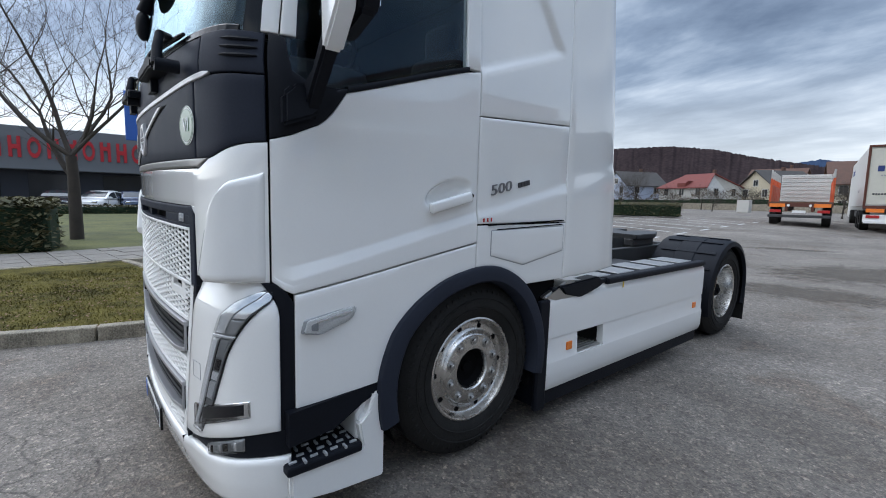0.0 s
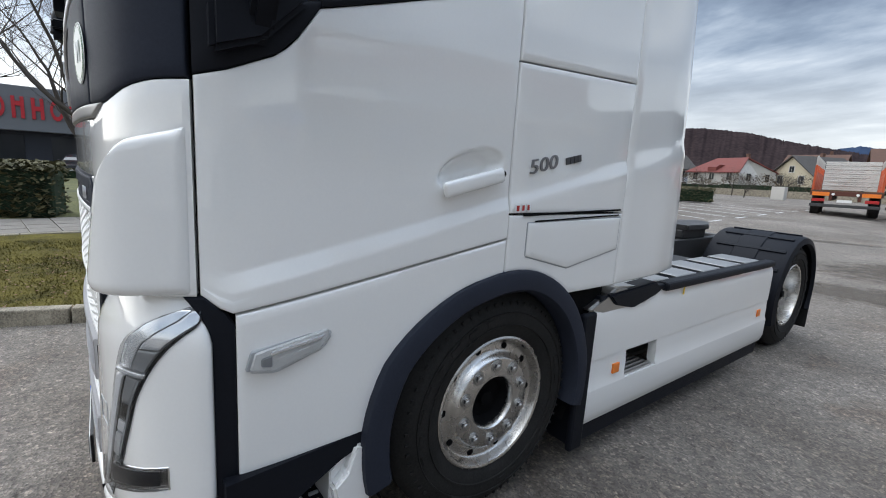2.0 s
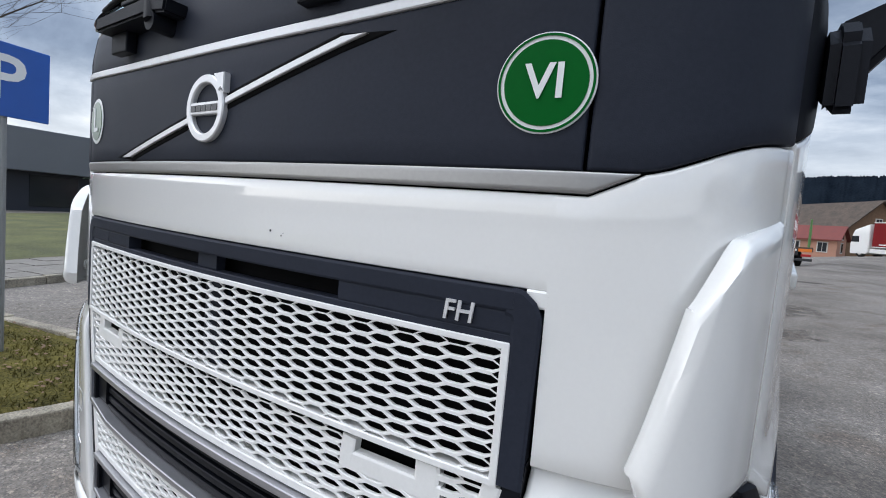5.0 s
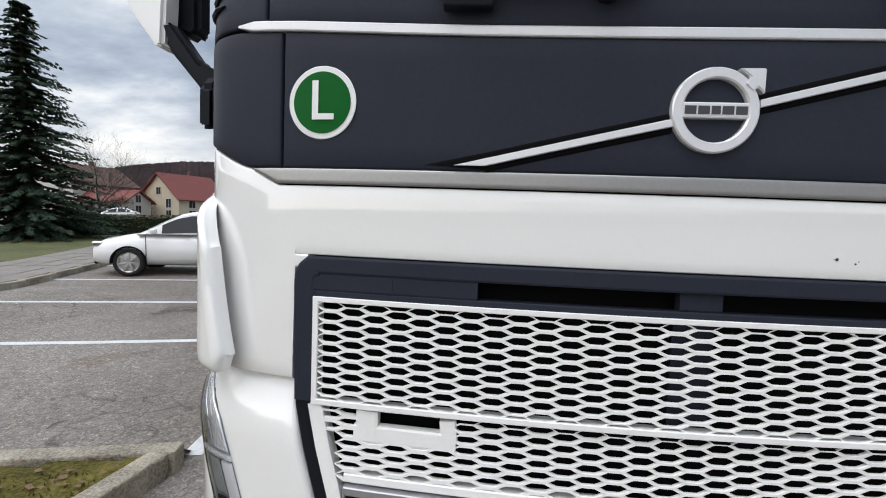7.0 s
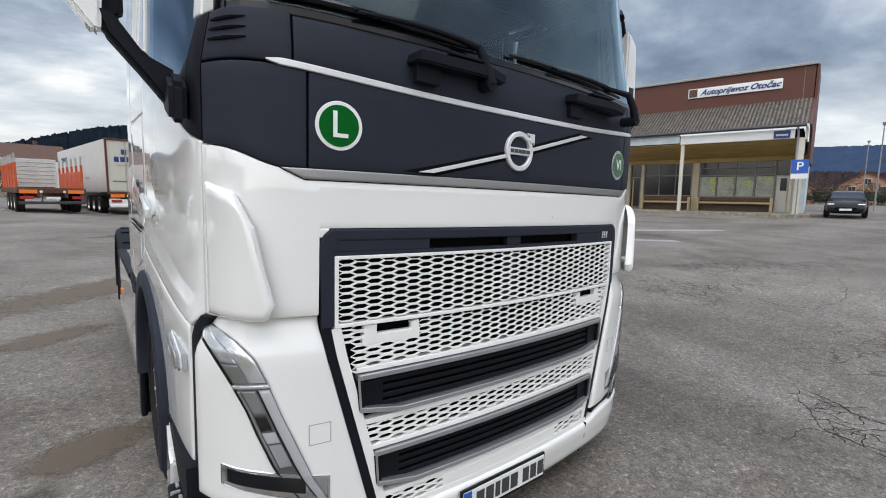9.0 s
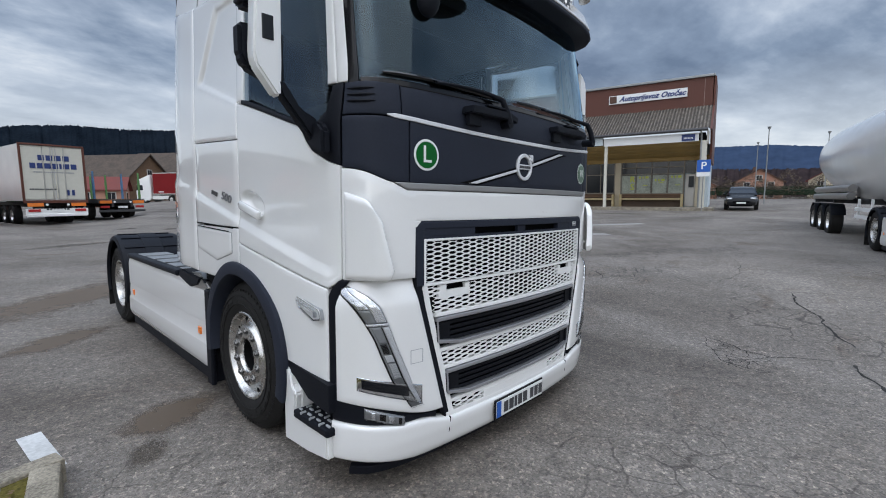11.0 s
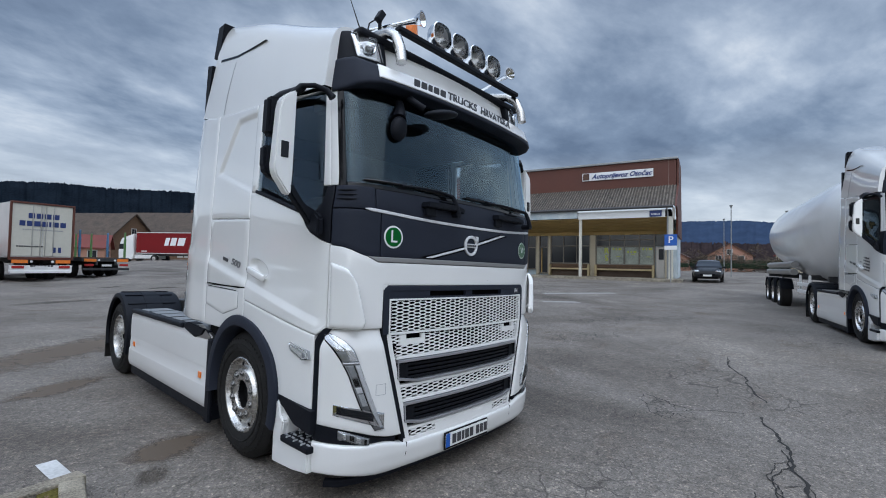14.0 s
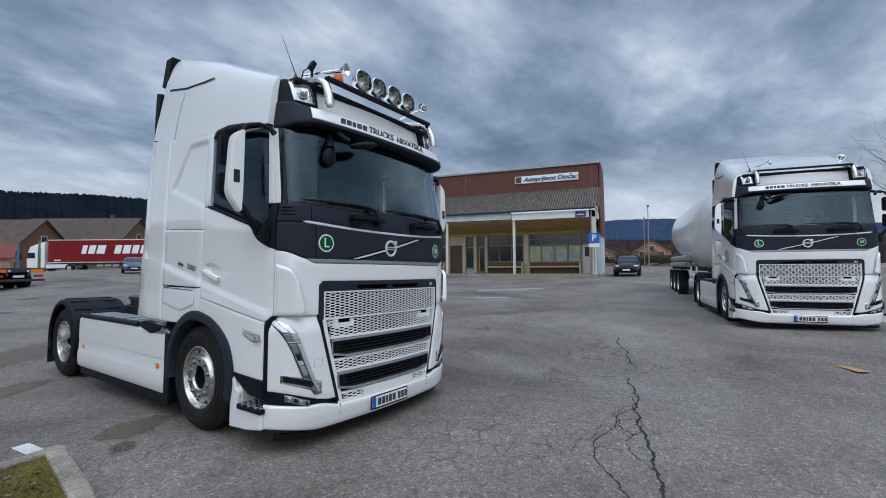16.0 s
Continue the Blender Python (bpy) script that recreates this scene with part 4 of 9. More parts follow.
        frame_strip(bm, [(s * v[0], v[1]) for v in ((0.835, 0.66), (0.905, 0.66), (0.905, 0.73), (0.835, 0.73), (0.835, 0.66))], 0.003, 0.01, 0.0175)
        part("cover_seam", bm, M["greycover"], T)

        # wind deflector standing off the corner
        def defl(a, z, s=s):
            x0 = 0.985 + 0.085 * max(0, (z - 1.10) / 0.40) ** 0.8
            u0, u1 = ux(x0), uy(0.212)
            return u0 + (u1 - u0) * a if s > 0 else -(u0 + (u1 - u0) * (1 - a))

        def defl_q(x, y):
            return min(1, max(0, (x + y - 1.07) / 0.332))

        def defl_lo(x, y):
            return 1.103 + 0.045 * (1 - min(1, defl_q(x, y) / 0.16)) ** 2

        def defl_hi(x, y):
            q = defl_q(x, y)
            return 1.478 + 0.062 * q - 0.085 * (1 - min(1, q / 0.30)) ** 2
        a, b = sided(s, ux(0.98), uy(0.212))
        panel("wind_deflector", a, b, defl_lo, defl_hi, M["white"], T, off=lambda y, z: 0.012 + 0.06 * (1 - step_between(0.09, 0.205, y)), nu=26, nz=26, r=0.026, thick=0.018, umap=defl, label="white corner wind deflector")
        for zc, xc in ((1.405, 1.125), (1.17, 1.09)):
            bm = bmesh.new()
            rod(bm, skin(s * ux(xc), zc, -0.01), skin(s * ux(xc), zc, 0.018), 0.018)
            part("deflector_stud", bm, M["white"], T)

        # flank
        def seal(a, z, s=s):
            u0 = uy(lerp_table([(0.98, 0.248), (1.03, 0.230), (1.10, 0.192)], z))
            u1 = uy(lerp_table([(0.98, 0.304), (1.03, 0.304), (1.10, 0.232)], z))
            return u0 + (u1 - u0) * a if s > 0 else -(u0 + (u1 - u0) * (1 - a))
        a, b = sided(s, uy(0.245), uy(0.300))
        panel("door_seal", a, b, 0.43, 1.10, M["black"], T, off=-0.004, nu=5, nz=16, r=0.006, umap=seal, label="black gap strip")
        dus = [uy(v) for v in (0.226, 0.229, 0.235, 0.27, 0.3, 0.35, 0.41, 0.44, 0.47, 0.5, 0.528, 0.532, 0.56, 0.62, 0.7, 0.8, 0.9, 0.94, 0.95, 0.96, 0.97, 0.98, 0.99, 1.0, 1.01, 1.02, 1.035, 1.05, 1.065, 1.08, 1.095, 1.11, 1.125, 1.14, 1.155, 1.17, 1.18, 1.19, 1.2, 1.21, 1.22, 1.23, 1.24, 1.25, 1.26, 1.27, 1.285, 1.292, 1.295)]
        dus = dus if s > 0 else [-u for u in dus[::-1]]
        
        def cup(y, z):
            e = ((y - 1.105) / 0.150) ** 2 + ((z - 1.468 - 0.22 * (y - 1.10)) / 0.070) ** 2
            return -0.040 * (1 - step_between(0.35, 1.12, e))
        door = panel("door", 0, 0, lambda x, y: max(door_gap(y) + 0.004, 1.104 - 0.86 * (y - 0.226)), lambda x, y: sill(y), M["white"], T, off=cup, nz=110, r=0.007, us=dus, label="white cab door")
        a, b = sided(s, uy(1.205), uy(1.295))
        panel("door_frame", a, b, 2.085, lambda x, y: roof_base(y) - 0.006, M["white"], door, nu=4, nz=8, r=0.007)
        a, b = sided(s, uy(0.332), uy(1.205))
        panel("door_frame", a, b, 2.735, lambda x, y: roof_base(y) - 0.006, M["white"], door, nu=8, nz=3, r=0.007)
        a, b = sided(s, uy(0.196), uy(0.262))
        panel("windscreen_pillar", a, b, 2.05, lambda x, y: roof_base(y) + 0.02, M["white"], T, nu=4, nz=10, r=0.006)
        a, b = sided(s, uy(0.267), uy(0.330))
        panel("door_frame", a, b, 2.05, lambda x, y: roof_base(y) - 0.006, M["white"], door, nu=4, nz=10, r=0.007)
        # dark triangle below the side window, sill moulding and pane
        tri = [uy(v) for v in (0.226, 0.24, 0.285, 0.31, 0.35, 0.42, 0.47, 0.5, 0.53, 0.56)]
        tri = tri if s > 0 else [-u for u in tri[::-1]]
        panel("mirror_foot", 0, 0, lambda x, y: sill(y) + 0.003, lambda x, y: max(sill(y) + 0.012, lerp_table([(0.226, 2.05), (0.285, 2.04), (0.31, 1.92), (0.42, 1.855), (0.56, 1.89)], y)), M["black"], T, off=0.003, nz=8, r=0.006, us=tri)
        a, b = sided(s, uy(0.53), uy(1.215))
        panel("window_moulding", a, b, lambda x, y: sill(y) + 0.001, lambda x, y: sill(y) + 0.026, M["black"], T, off=0.008, nu=8, nz=3, r=0.006)
        a, b = sided(s, uy(0.272), uy(1.205))
        panel("side_window", a, b, lambda x, y: max(1.80, sill(y) + 0.004), 2.737, M["sideglass"], T, off=-0.012, nu=12, nz=8, r=0.004, thick=0.004, label="tinted side window").visible_shadow = False
        # upper sleeper panel with its pressed field

        def press(y, z):
            lo = 2.068 + 0.34 * (y - 1.30)
            d = min(z - lo, 2.752 - z, ((1.985 - 0.76 * (z - 2.32)) - y) * 0.8)
            return -0.020 * step_between(-0.006, 0.045, d)
        a, b = sided(s, uy(1.303), uy(2.062))
        panel("sleeper_panel", a, b, lambda x, y: 1.862 + 0.05 * (y - 1.3) + 0.006, lambda x, y: roof_base(y) - 0.006, M["white"], T, off=press, nu=44, nz=44, r=0.007)
        panel("sleeper_panel", a, b, 1.316, lambda x, y: 1.862 + 0.05 * (y - 1.3), M["white"], T, nu=10, nz=36, r=0.007)
        a, b = sided(s, uy(0.305), uy(1.293))
        panel("wing_panel", a, b, lambda x, y: arch_top(y, 0.545 + 0.08 * (y - 0.3)), lambda x, y: door_gap(y) - 0.003, M["white"], T, nu=60, nz=18, r=0.007)
        a, b = sided(s, uy(1.298), uy(2.062))
        hatch = panel("wing_panel", a, b, lambda x, y: arch_top(y, 0.955), 1.308, M["white"], T, nu=44, nz=12, r=0.006)
        a, b = sided(s, uy(1.40), uy(2.04))
        panel("hatch_lid", a, b, lambda x, y: lerp_table([(1.40, 1.145), (1.67, 1.075), (2.05, 1.14)], y), lambda x, y: 1.278 + 0.02 * (y - 1.4), M["white"], hatch, off=0.005, nu=24, nz=6, r=0.006)

        bm = bmesh.new()
        rim_pts = [(1.40, 1.278), (1.40, 1.145), (1.67, 1.075), (2.04, 1.138), (2.04, 1.291), (1.72, 1.285), (1.40, 1.278)]
        for p, q in zip(rim_pts, rim_pts[1:]):
            tube(bm, [skin(s * uy(p[0] + (q[0] - p[0]) * k / 4), p[1] + (q[1] - p[1]) * k / 4, -0.001) for k in range(5)], 0.0042, 6)
        part("lid_gap", bm, M["greycover"], hatch)
        for y0, z0, y1, z1, r in ((1.37, 1.3095, 2.03, 1.326, 0.0045), (1.44, 1.284, 2.02, 1.302, 0.0032)):  # dark slots above the lid
            bm = bmesh.new()
            tube(bm, [skin(s * uy(y0 + (y1 - y0) * k / 8), z0 + (z1 - z0) * k / 8, 0.004) for k in range(9)], r, 6)
            part("vent_slot", bm, M["void"], hatch)

        def fair(a, z, s=s):
            u0, u1 = uy(2.066), uy(rear_edge(z))
            return u0 + (u1 - u0) * a if s > 0 else -(u0 + (u1 - u0) * (1 - a))
        a, b = sided(s, uy(2.066), uy(2.7))
        panel("side_fairing", a, b, lambda x, y: 0.955 + 0.02 * (y - 2.06), lambda x, y: 2.868 + 0.05 * step_between(2.1, 2.6, y), M["white"], T, off=lambda y, z: -0.045 * step_between(2.4, 2.8, y), nu=10, nz=30, r=0.012, umap=fair, thick=0.04)

        # door handle in its cup
        bm = bmesh.new()
        lean = 0.24 if s > 0 else -0.24
        box(bm, (0, 0, 0), (0.275, 0.056, 0.03), 0.016, seg=3)
        handle = smooth(part("door_handle", on_side(bm, s, 1.11, 1.428, 0.020, lean), M["white"], door, "white door handle"), 50)
        bm = bmesh.new()
        lathe(bm, [(0.0, 0.004), (0.011, 0.004), (0.013, 0.0)], 20, Matrix.Rotation(radians(-90), 4, "Y"))
        part("door_lock", on_side(bm, s, 1.235, 1.462, 0.026), M["blackgloss"], door)
        num = text_bm("500", 0.078, 0.003, 0.15, 0.0002)
        bmesh.ops.scale(num, vec=(1.45, 1, 1), verts=num.verts)
        part("power_number", on_side(num, s, 1.47 if s > 0 else 1.50, 1.505, 0.004, 0.21 * s), M["greyletter"], T)
        part_each("model_tag", on_side(bars_bm([0.022, 0.022, 0.022, 0.022], 0.028, 0.003, 0.003), s, 1.655 if s > 0 else 1.70, 1.537, 0.004, 0.21 * s), M["darkletter"], T)

        if s > 0:
            bm = bars_bm([0.03, 0.022, 0.022], 0.03, 0.006, 0.001)
            tag = part("warning_tag", on_side(bm, s, 1.36, 1.338, 0.004, 0.05), M["letter"], T, "small white and red warning tag")
            part_each("tag_mark", on_side(bars_bm([0.012, 0.010, 0.010], 0.02, 0.018, 0.001), s, 1.36, 1.338, 0.0065, 0.05), M["red"], tag)

        # side indicator
        IND = [(-0.119, -0.037), (-0.048, -0.052), (0.093, -0.006), (0.119, 0.032), (0.114, 0.052), (-0.104, 0.013)]

        def ind_bm(f, lo, hi, bevel, pts=IND, cx=-0.002, cz=0.0):
            bm = bmesh.new()
            prism(bm, [(s * (cx + (a - cx) * f), cz + (b - cz) * f) for a, b in pts], "z", lo, hi, bevel)
            return bm

        def ind_part(name, bm, mtl, parent, label=""):
            return smooth(part(name, on_side(bm, s, 0.446, 0.926, 0.0, 0.0), M[mtl], parent, label), 40)
        ind = ind_part("side_indicator", ind_bm(1.025, -0.01, 0.006, 0.002), "greycover", T, "clear wedge-shaped side indicator lamp")
        ind_part("indicator_reflector", ind_bm(0.95, 0.004, 0.012, 0.003), "whiteplastic", ind)
        ind_part("indicator_bar", ind_bm(1.0, 0.012, 0.019, 0.002, [(-0.06, 0.000), (0.09, 0.024), (0.10, 0.037), (-0.06, 0.011)]), "brightchrome", ind)
        ind_part("indicator_bar", ind_bm(1.0, 0.012, 0.017, 0.002, [(-0.040, -0.030), (0.075, 0.002), (0.09, 0.016), (-0.04, -0.010)]), "whiteplastic", ind)
        ind_part("indicator_bulb", ind_bm(1.0, 0.012, 0.019, 0.003, [(-0.085, -0.028), (-0.055, -0.034), (-0.055, 0.002), (-0.085, -0.004)]), "greycover", ind)
        ind_part("indicator_lens", ind_bm(1.0, 0.006, 0.026, 0.007), "lens", ind).visible_shadow = False

        # arch moulding
        bm = bmesh.new()
        prof = [(0.494, -0.16), (0.502, 0.010), (0.514, 0.024), (0.578, 0.028), (0.592, 0.020), (0.596, 0.0), (0.596, -0.05)]
        lathe(bm, prof, 40, Matrix.Translation((s * 1.245, ARCH_Y, ARCH_Z)) @ (Matrix.Identity(4) if s > 0 else Matrix.Rotation(math.pi, 4, "Z")), radians(-14), radians(192))
        arch_bend(bm)
        bmesh.ops.recalc_face_normals(bm, faces=bm.faces)
        smooth(part("wheel_arch", bm, M["blackpanel"], T, "dark plastic wheel arch moulding"), 40)
        # liner in near-black: the deep shade of the arch is in its colour
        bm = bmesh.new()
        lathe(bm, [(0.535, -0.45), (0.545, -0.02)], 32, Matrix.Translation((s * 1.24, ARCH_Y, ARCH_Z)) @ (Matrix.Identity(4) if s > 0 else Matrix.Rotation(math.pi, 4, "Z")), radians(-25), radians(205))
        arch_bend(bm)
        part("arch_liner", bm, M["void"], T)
        bm = bmesh.new()
        side_box(bm, s, (1.10, 1.90, 0.45), (0.30, 0.03, 0.66), 0.01)
        side_box(bm, s, (1.243, 1.905, 0.47), (0.035, 0.10, 0.72), 0.012)
        part("front_flap", bm, M["black"], T, "black mud flap behind the front wheel")

        # corner step
        bm = bmesh.new()
        prism(bm, [(0.30, 0.176), (0.50, 0.145), (0.748, 0.130), (0.748, 0.555), (0.688, 0.56), (0.658, 0.47), (0.613, 0.43), (0.633, 0.315), (0.30, 0.335)], "x", s * 1.248, s * 1.20, 0.010)
        prism(bm, [(0.613, 0.125), (0.748, 0.125), (0.748, 0.555), (0.688, 0.56), (0.613, 0.47)], "x", s * 1.21, s * 1.02, 0.004)
        prism(bm, [(0.30, 0.178), (0.633, 0.14), (0.633, 0.29), (0.30, 0.31)], "x", s * 1.225, s * 0.98, 0.004)
        step = part("corner_step", bm, M["white"], T, "white corner step with a black tread")
        bm = bmesh.new()
        side_box(bm, s, (1.125, 0.455, 0.323), (0.27, 0.345, 0.045), 0.012)
        tread = part("tread", bm, M["black"], step, "black tread plate")
        bm = bmesh.new()
        for i in range(5):
            for j in range(7):
                side_box(bm, s, (1.03 + 0.05 * i + (0.012 if j % 2 else 0), 0.315 + 0.046 * j, 0.347), (0.034 if (i + j) % 2 else 0.012, 0.012 if (i + j) % 2 else 0.034, 0.014), 0.003)
        part_each("tread_grip", bm, M["greycover"], tread)
        bm = bmesh.new()
        side_box(bm, s, (1.02, 0.50, 0.42), (0.04, 0.46, 0.34), 0.01)
        prism(bm, [(0.300, 0.565), (0.735, 0.60), (0.735, 0.555), (0.64, 0.52), (0.50, 0.44), (0.300, 0.42)], "x", s * 1.236, s * 1.19)
        part("step_recess", bm, M["black"], step)
        wheel(True, s, HUB_Y, T)
        wheel(False, s, REAR_Y, T)

        # side skirt
        if s > 0:
            cells = [(1.96, 2.30, 0.215, 0.86), (2.625, 4.40, 0.215, 0.86), (2.30, 2.625, 0.557, 0.86), (2.30, 2.625, 0.215, 0.405)]
        else:
            cells = [(1.96, 4.40, 0.215, 0.86)]
        bm = bmesh.new()
        for y0, y1, z0, z1 in cells:
            n = 8
            zz = [v for v in (0.215, 0.235, 0.27, 0.33, 0.40, 0.405, 0.43, 0.50, 0.557, 0.563, 0.565, 0.62, 0.70, 0.78, 0.82, 0.845, 0.86) if z0 <= v <= z1]

            def sx(z):
                return 1.243 + 0.010 * (1 - step_between(0.40, 0.43, z)) - 0.006 * (0.5570 <= z <= 0.5630) - 0.02 * step_between(0.80, 0.86, z) - 0.02 * (1 - step_between(0.2, 0.27, z))
            A = [bm.verts.new((s * sx(z), y0, z)) for z in zz]
            B = [bm.verts.new((s * sx(z), y1, z)) for z in zz]
            C = [bm.verts.new((s * (sx(z) - 0.05), y0, z)) for z in zz]
            D = [bm.verts.new((s * (sx(z) - 0.05), y1, z)) for z in zz]
            for k in range(len(zz) - 1):
                bm.faces.new((A[k], B[k], B[k + 1], A[k + 1]))
                bm.faces.new((A[k], A[k + 1], C[k + 1], C[k]))
                bm.faces.new((B[k], D[k], D[k + 1], B[k + 1]))
            bm.faces.new((A[-1], B[-1], D[-1], C[-1]))
            bm.faces.new((A[0], C[0], D[0], B[0]))
        bmesh.ops.recalc_face_normals(bm, faces=bm.faces)
        skirt = smooth(part("side_skirt", bm, M["white"], T, "long white side skirt panel"), 30)
        bm = bmesh.new()
        side_box(bm, s, (1.215, 3.50, 0.875), (0.085, 1.75, 0.05), 0.016)
        part("skirt_rail", bm, M["black"], skirt, "black top rail")
        bm = bmesh.new()
        side_box(bm, s, (1.205, 3.16, 0.165), (0.05, 2.38, 0.10), 0.01)
        part("skirt_lip", bm, M["black"], skirt)
        for yy in (2.20 if s > 0 else 2.12, 4.22):
            bm = bmesh.new()
            side_box(bm, s, (1.247, yy, 0.482), (0.012, 0.06, 0.055), 0.004)
            part("side_marker", bm, M["orange"], skirt, "orange side marker lamp")
        bm = bmesh.new()
        side_box(bm, s, (1.07, 3.15, 0.878), (0.33, 2.3, 0.03), 0.008)
        walkway = part("walkway", bm, M["black"], T, "dark catwalk with pale plates")
        bm = bmesh.new()
        for k in range(6):
            side_box(bm, s, (1.05, 2.27 + 0.36 * k, 0.898), (0.28, 0.27, 0.016), 0.006)
        part_each("walkway_plate", bm, M["alusatin"], walkway)
        if s > 0:
            bm = bmesh.new()
            side_box(bm, s, (1.12, 2.44, 0.41), (0.24, 0.32, 0.02))
            for k in range(6):
                side_box(bm, s, (1.07 + 0.03 * k, 2.44, 0.423), (0.012, 0.30, 0.010))
            part_each("foot_step", bm, M["alusatin"], skirt)
            bm = bmesh.new()
            side_box(bm, s, (1.0, 2.44, 0.48), (0.02, 0.34, 0.17))
            part("step_back", bm, M["void"], skirt)
            bm = bmesh.new()
            side_box(bm, s, (1.244, 2.86, 0.83), (0.004, 0.012, 0.05))
            part("yellow_tag", bm, M["yellow"], skirt)
        # folding step at the front end of the skirt
        bm = bmesh.new()
        prism(bm, [(1.90, 0.84), (2.14, 0.93), (2.50, 0.90), (2.56, 0.855), (2.42, 0.80), (2.02, 0.80)], "x", s * 1.24, s * 1.02, 0.012)
        part("folding_step", bm, M["alusatin"], T)
        bm = bmesh.new()
        prism(bm, [(2.05, 0.90), (2.5, 0.925), (2.58, 0.87), (2.52, 0.845), (2.30, 0.80), (2.12, 0.84)], "x", s * 1.253, s * 1.15, 0.01)
        part("step_latch", bm, M["black"], T)

        # rear mudguard: ribbed black hood over the wheel
        bm = bmesh.new()
        prof = [(0.552, -0.66), (0.56, -0.64), (0.56, -0.44), (0.568, -0.43), (0.568, -0.24), (0.56, -0.23), (0.56, -0.03), (0.548, 0.0), (0.50, 0.012), (0.49, -0.02)]
        lathe(bm, prof, 44, Matrix.Translation((s * 1.235, REAR_Y, HUB_Z)) @ (Matrix.Identity(4) if s > 0 else Matrix.Rotation(math.pi, 4, "Z")), radians(-22), radians(202))
        bmesh.ops.recalc_face_normals(bm, faces=bm.faces)
        guard = smooth(part("rear_mudguard", bm, M["black"], T, "ribbed dark plastic mudguard"), 35)
        bm = bmesh.new()
        for k in range(9):
            t = radians(10 + 20 * k)
            box(bm, (s * 0.92, REAR_Y + 0.564 * math.cos(t), HUB_Z + 0.564 * math.sin(t)), (0.56, 0.03, 0.016), 0.004,
                Matrix.Translation((0, REAR_Y + 0.564 * math.cos(t), HUB_Z + 0.564 * math.sin(t))) @ Matrix.Rotation(t - math.pi / 2, 4, "X") @ Matrix.Translation((0, -REAR_Y - 0.564 * math.cos(t), -HUB_Z - 0.564 * math.sin(t))))
        part_each("rib", bm, M["black"], guard)
        bm = bmesh.new()
        side_box(bm, s, (0.93, 5.72, 0.30), (0.60, 0.02, 0.40), 0.006)
        part("mud_flap", bm, M["rubber"], guard)

        # mirror: tall white shell on two dark arms
        bm = bmesh.new()
        ys, x0, x1 = 0.42, 1.36, 1.62
        poly = [(1.392, 2.64), (1.45, 2.605), (1.492, 2.56), (1.505, 2.50), (1.528, 2.12), (1.518, 2.07), (1.425, 1.95), (1.405, 1.955), (1.398, 2.1)]
        poly = [(s * a, b) for a, b in poly]
        prism(bm, poly, "y", 0.365, 0.44, 0.014)
        mir = smooth(part("mirror", bm, M["white"], T, "tall white door mirror on black arms"), 50)
        bm = bmesh.new()
        prism(bm, [(s * a, b) for a, b in ((1.345, 2.03), (1.37, 2.01), (1.53, 2.07), (1.555, 2.12), (1.555, 2.26), (1.345, 2.27))], "y", 0.445, 0.52, 0.02)
        prism(bm, [(s * a, b) for a, b in ((1.35, 2.33), (1.545, 2.33), (1.54, 2.58), (1.355, 2.60))], "y", 0.445, 0.535, 0.02)
        part_each("mirror_housing", bm, M["black"], mir)
        bm = bmesh.new()
        box(bm, (s * 1.452, 0.5225, 2.17), (0.16, 0.004, 0.14))
        box(bm, (s * 1.447, 0.5375, 2.46), (0.16, 0.004, 0.22))
        part_each("mirror_glass", bm, M["mirror"], mir)
        bm = bmesh.new()
        box(bm, (s * 1.462, 0.366, 2.235), (0.052, 0.012, 0.105), 0.004)
        part("mirror_slot", bm, M["blackgloss"], mir)
        bm = bmesh.new()
        prism(bm, [(s * q, z) for q, z in ((1.212, 1.73), (1.30, 1.84), (1.40, 1.955), (1.425, 2.03), (1.385, 2.03), (1.30, 1.915), (1.212, 1.875))], "y", 0.375, 0.435, 0.012)
        smooth(part("mirror_arm", bm, M["black"], mir), 50)
        bm = bmesh.new()
        tube(bm, [(s * 1.17, 0.30, 2.64), (s * 1.20, 0.33, 2.69), (s * 1.27, 0.37, 2.71), (s * 1.35, 0.40, 2.69), (s * 1.43, 0.42, 2.59)], [0.026, 0.020, 0.018, 0.018, 0.018], 8)
        smooth(part("mirror_arm", bm, M["black"], mir), 50)
        bm = bmesh.new()
        prism(bm, [(0.41, 1.745), (0.53, 1.865), (0.48, 1.872), (0.33, 1.86), (0.29, 1.82), (0.29, 1.70)], "x", s * 1.20, s * 1.250, 0.014)
        part("mirror_bracket", bm, M["black"], mir)
        # slim dark fin over the door, carrying the kerb mirror
        bm = bmesh.new()
        tube(bm, [(s * 1.195, 1.22, 2.745), (s * 1.215, 1.08, 2.765), (s * 1.225, 0.88, 2.765), (s * 1.25, 0.62, 2.745), (s * 1.32, 0.42, 2.69)], [0.012, 0.040, 0.046, 0.028, 0.018], 12)
        smooth(part("kerb_mirror", bm, M["black"], T, "black kerb mirror above the door"), 60)

        # dark trailing edges of the air deflectors
        bm = bmesh.new()
        prism(bm, [(2.525, 2.94), (2.572, 2.945), (2.568, 3.20), (2.548, 3.50), (2.42, 3.47), (2.485, 3.18)], "x", s * 1.172, s * 1.08, 0.006)
        prism(bm, [(2.39, 3.55), (2.535, 3.585), (2.445, 3.885), (2.31, 3.89)], "x", s * 1.125, s * 1.02, 0.006)
        part_each("deflector_edge", bm, M["black"], T, "dark trailing edge of the air deflector")

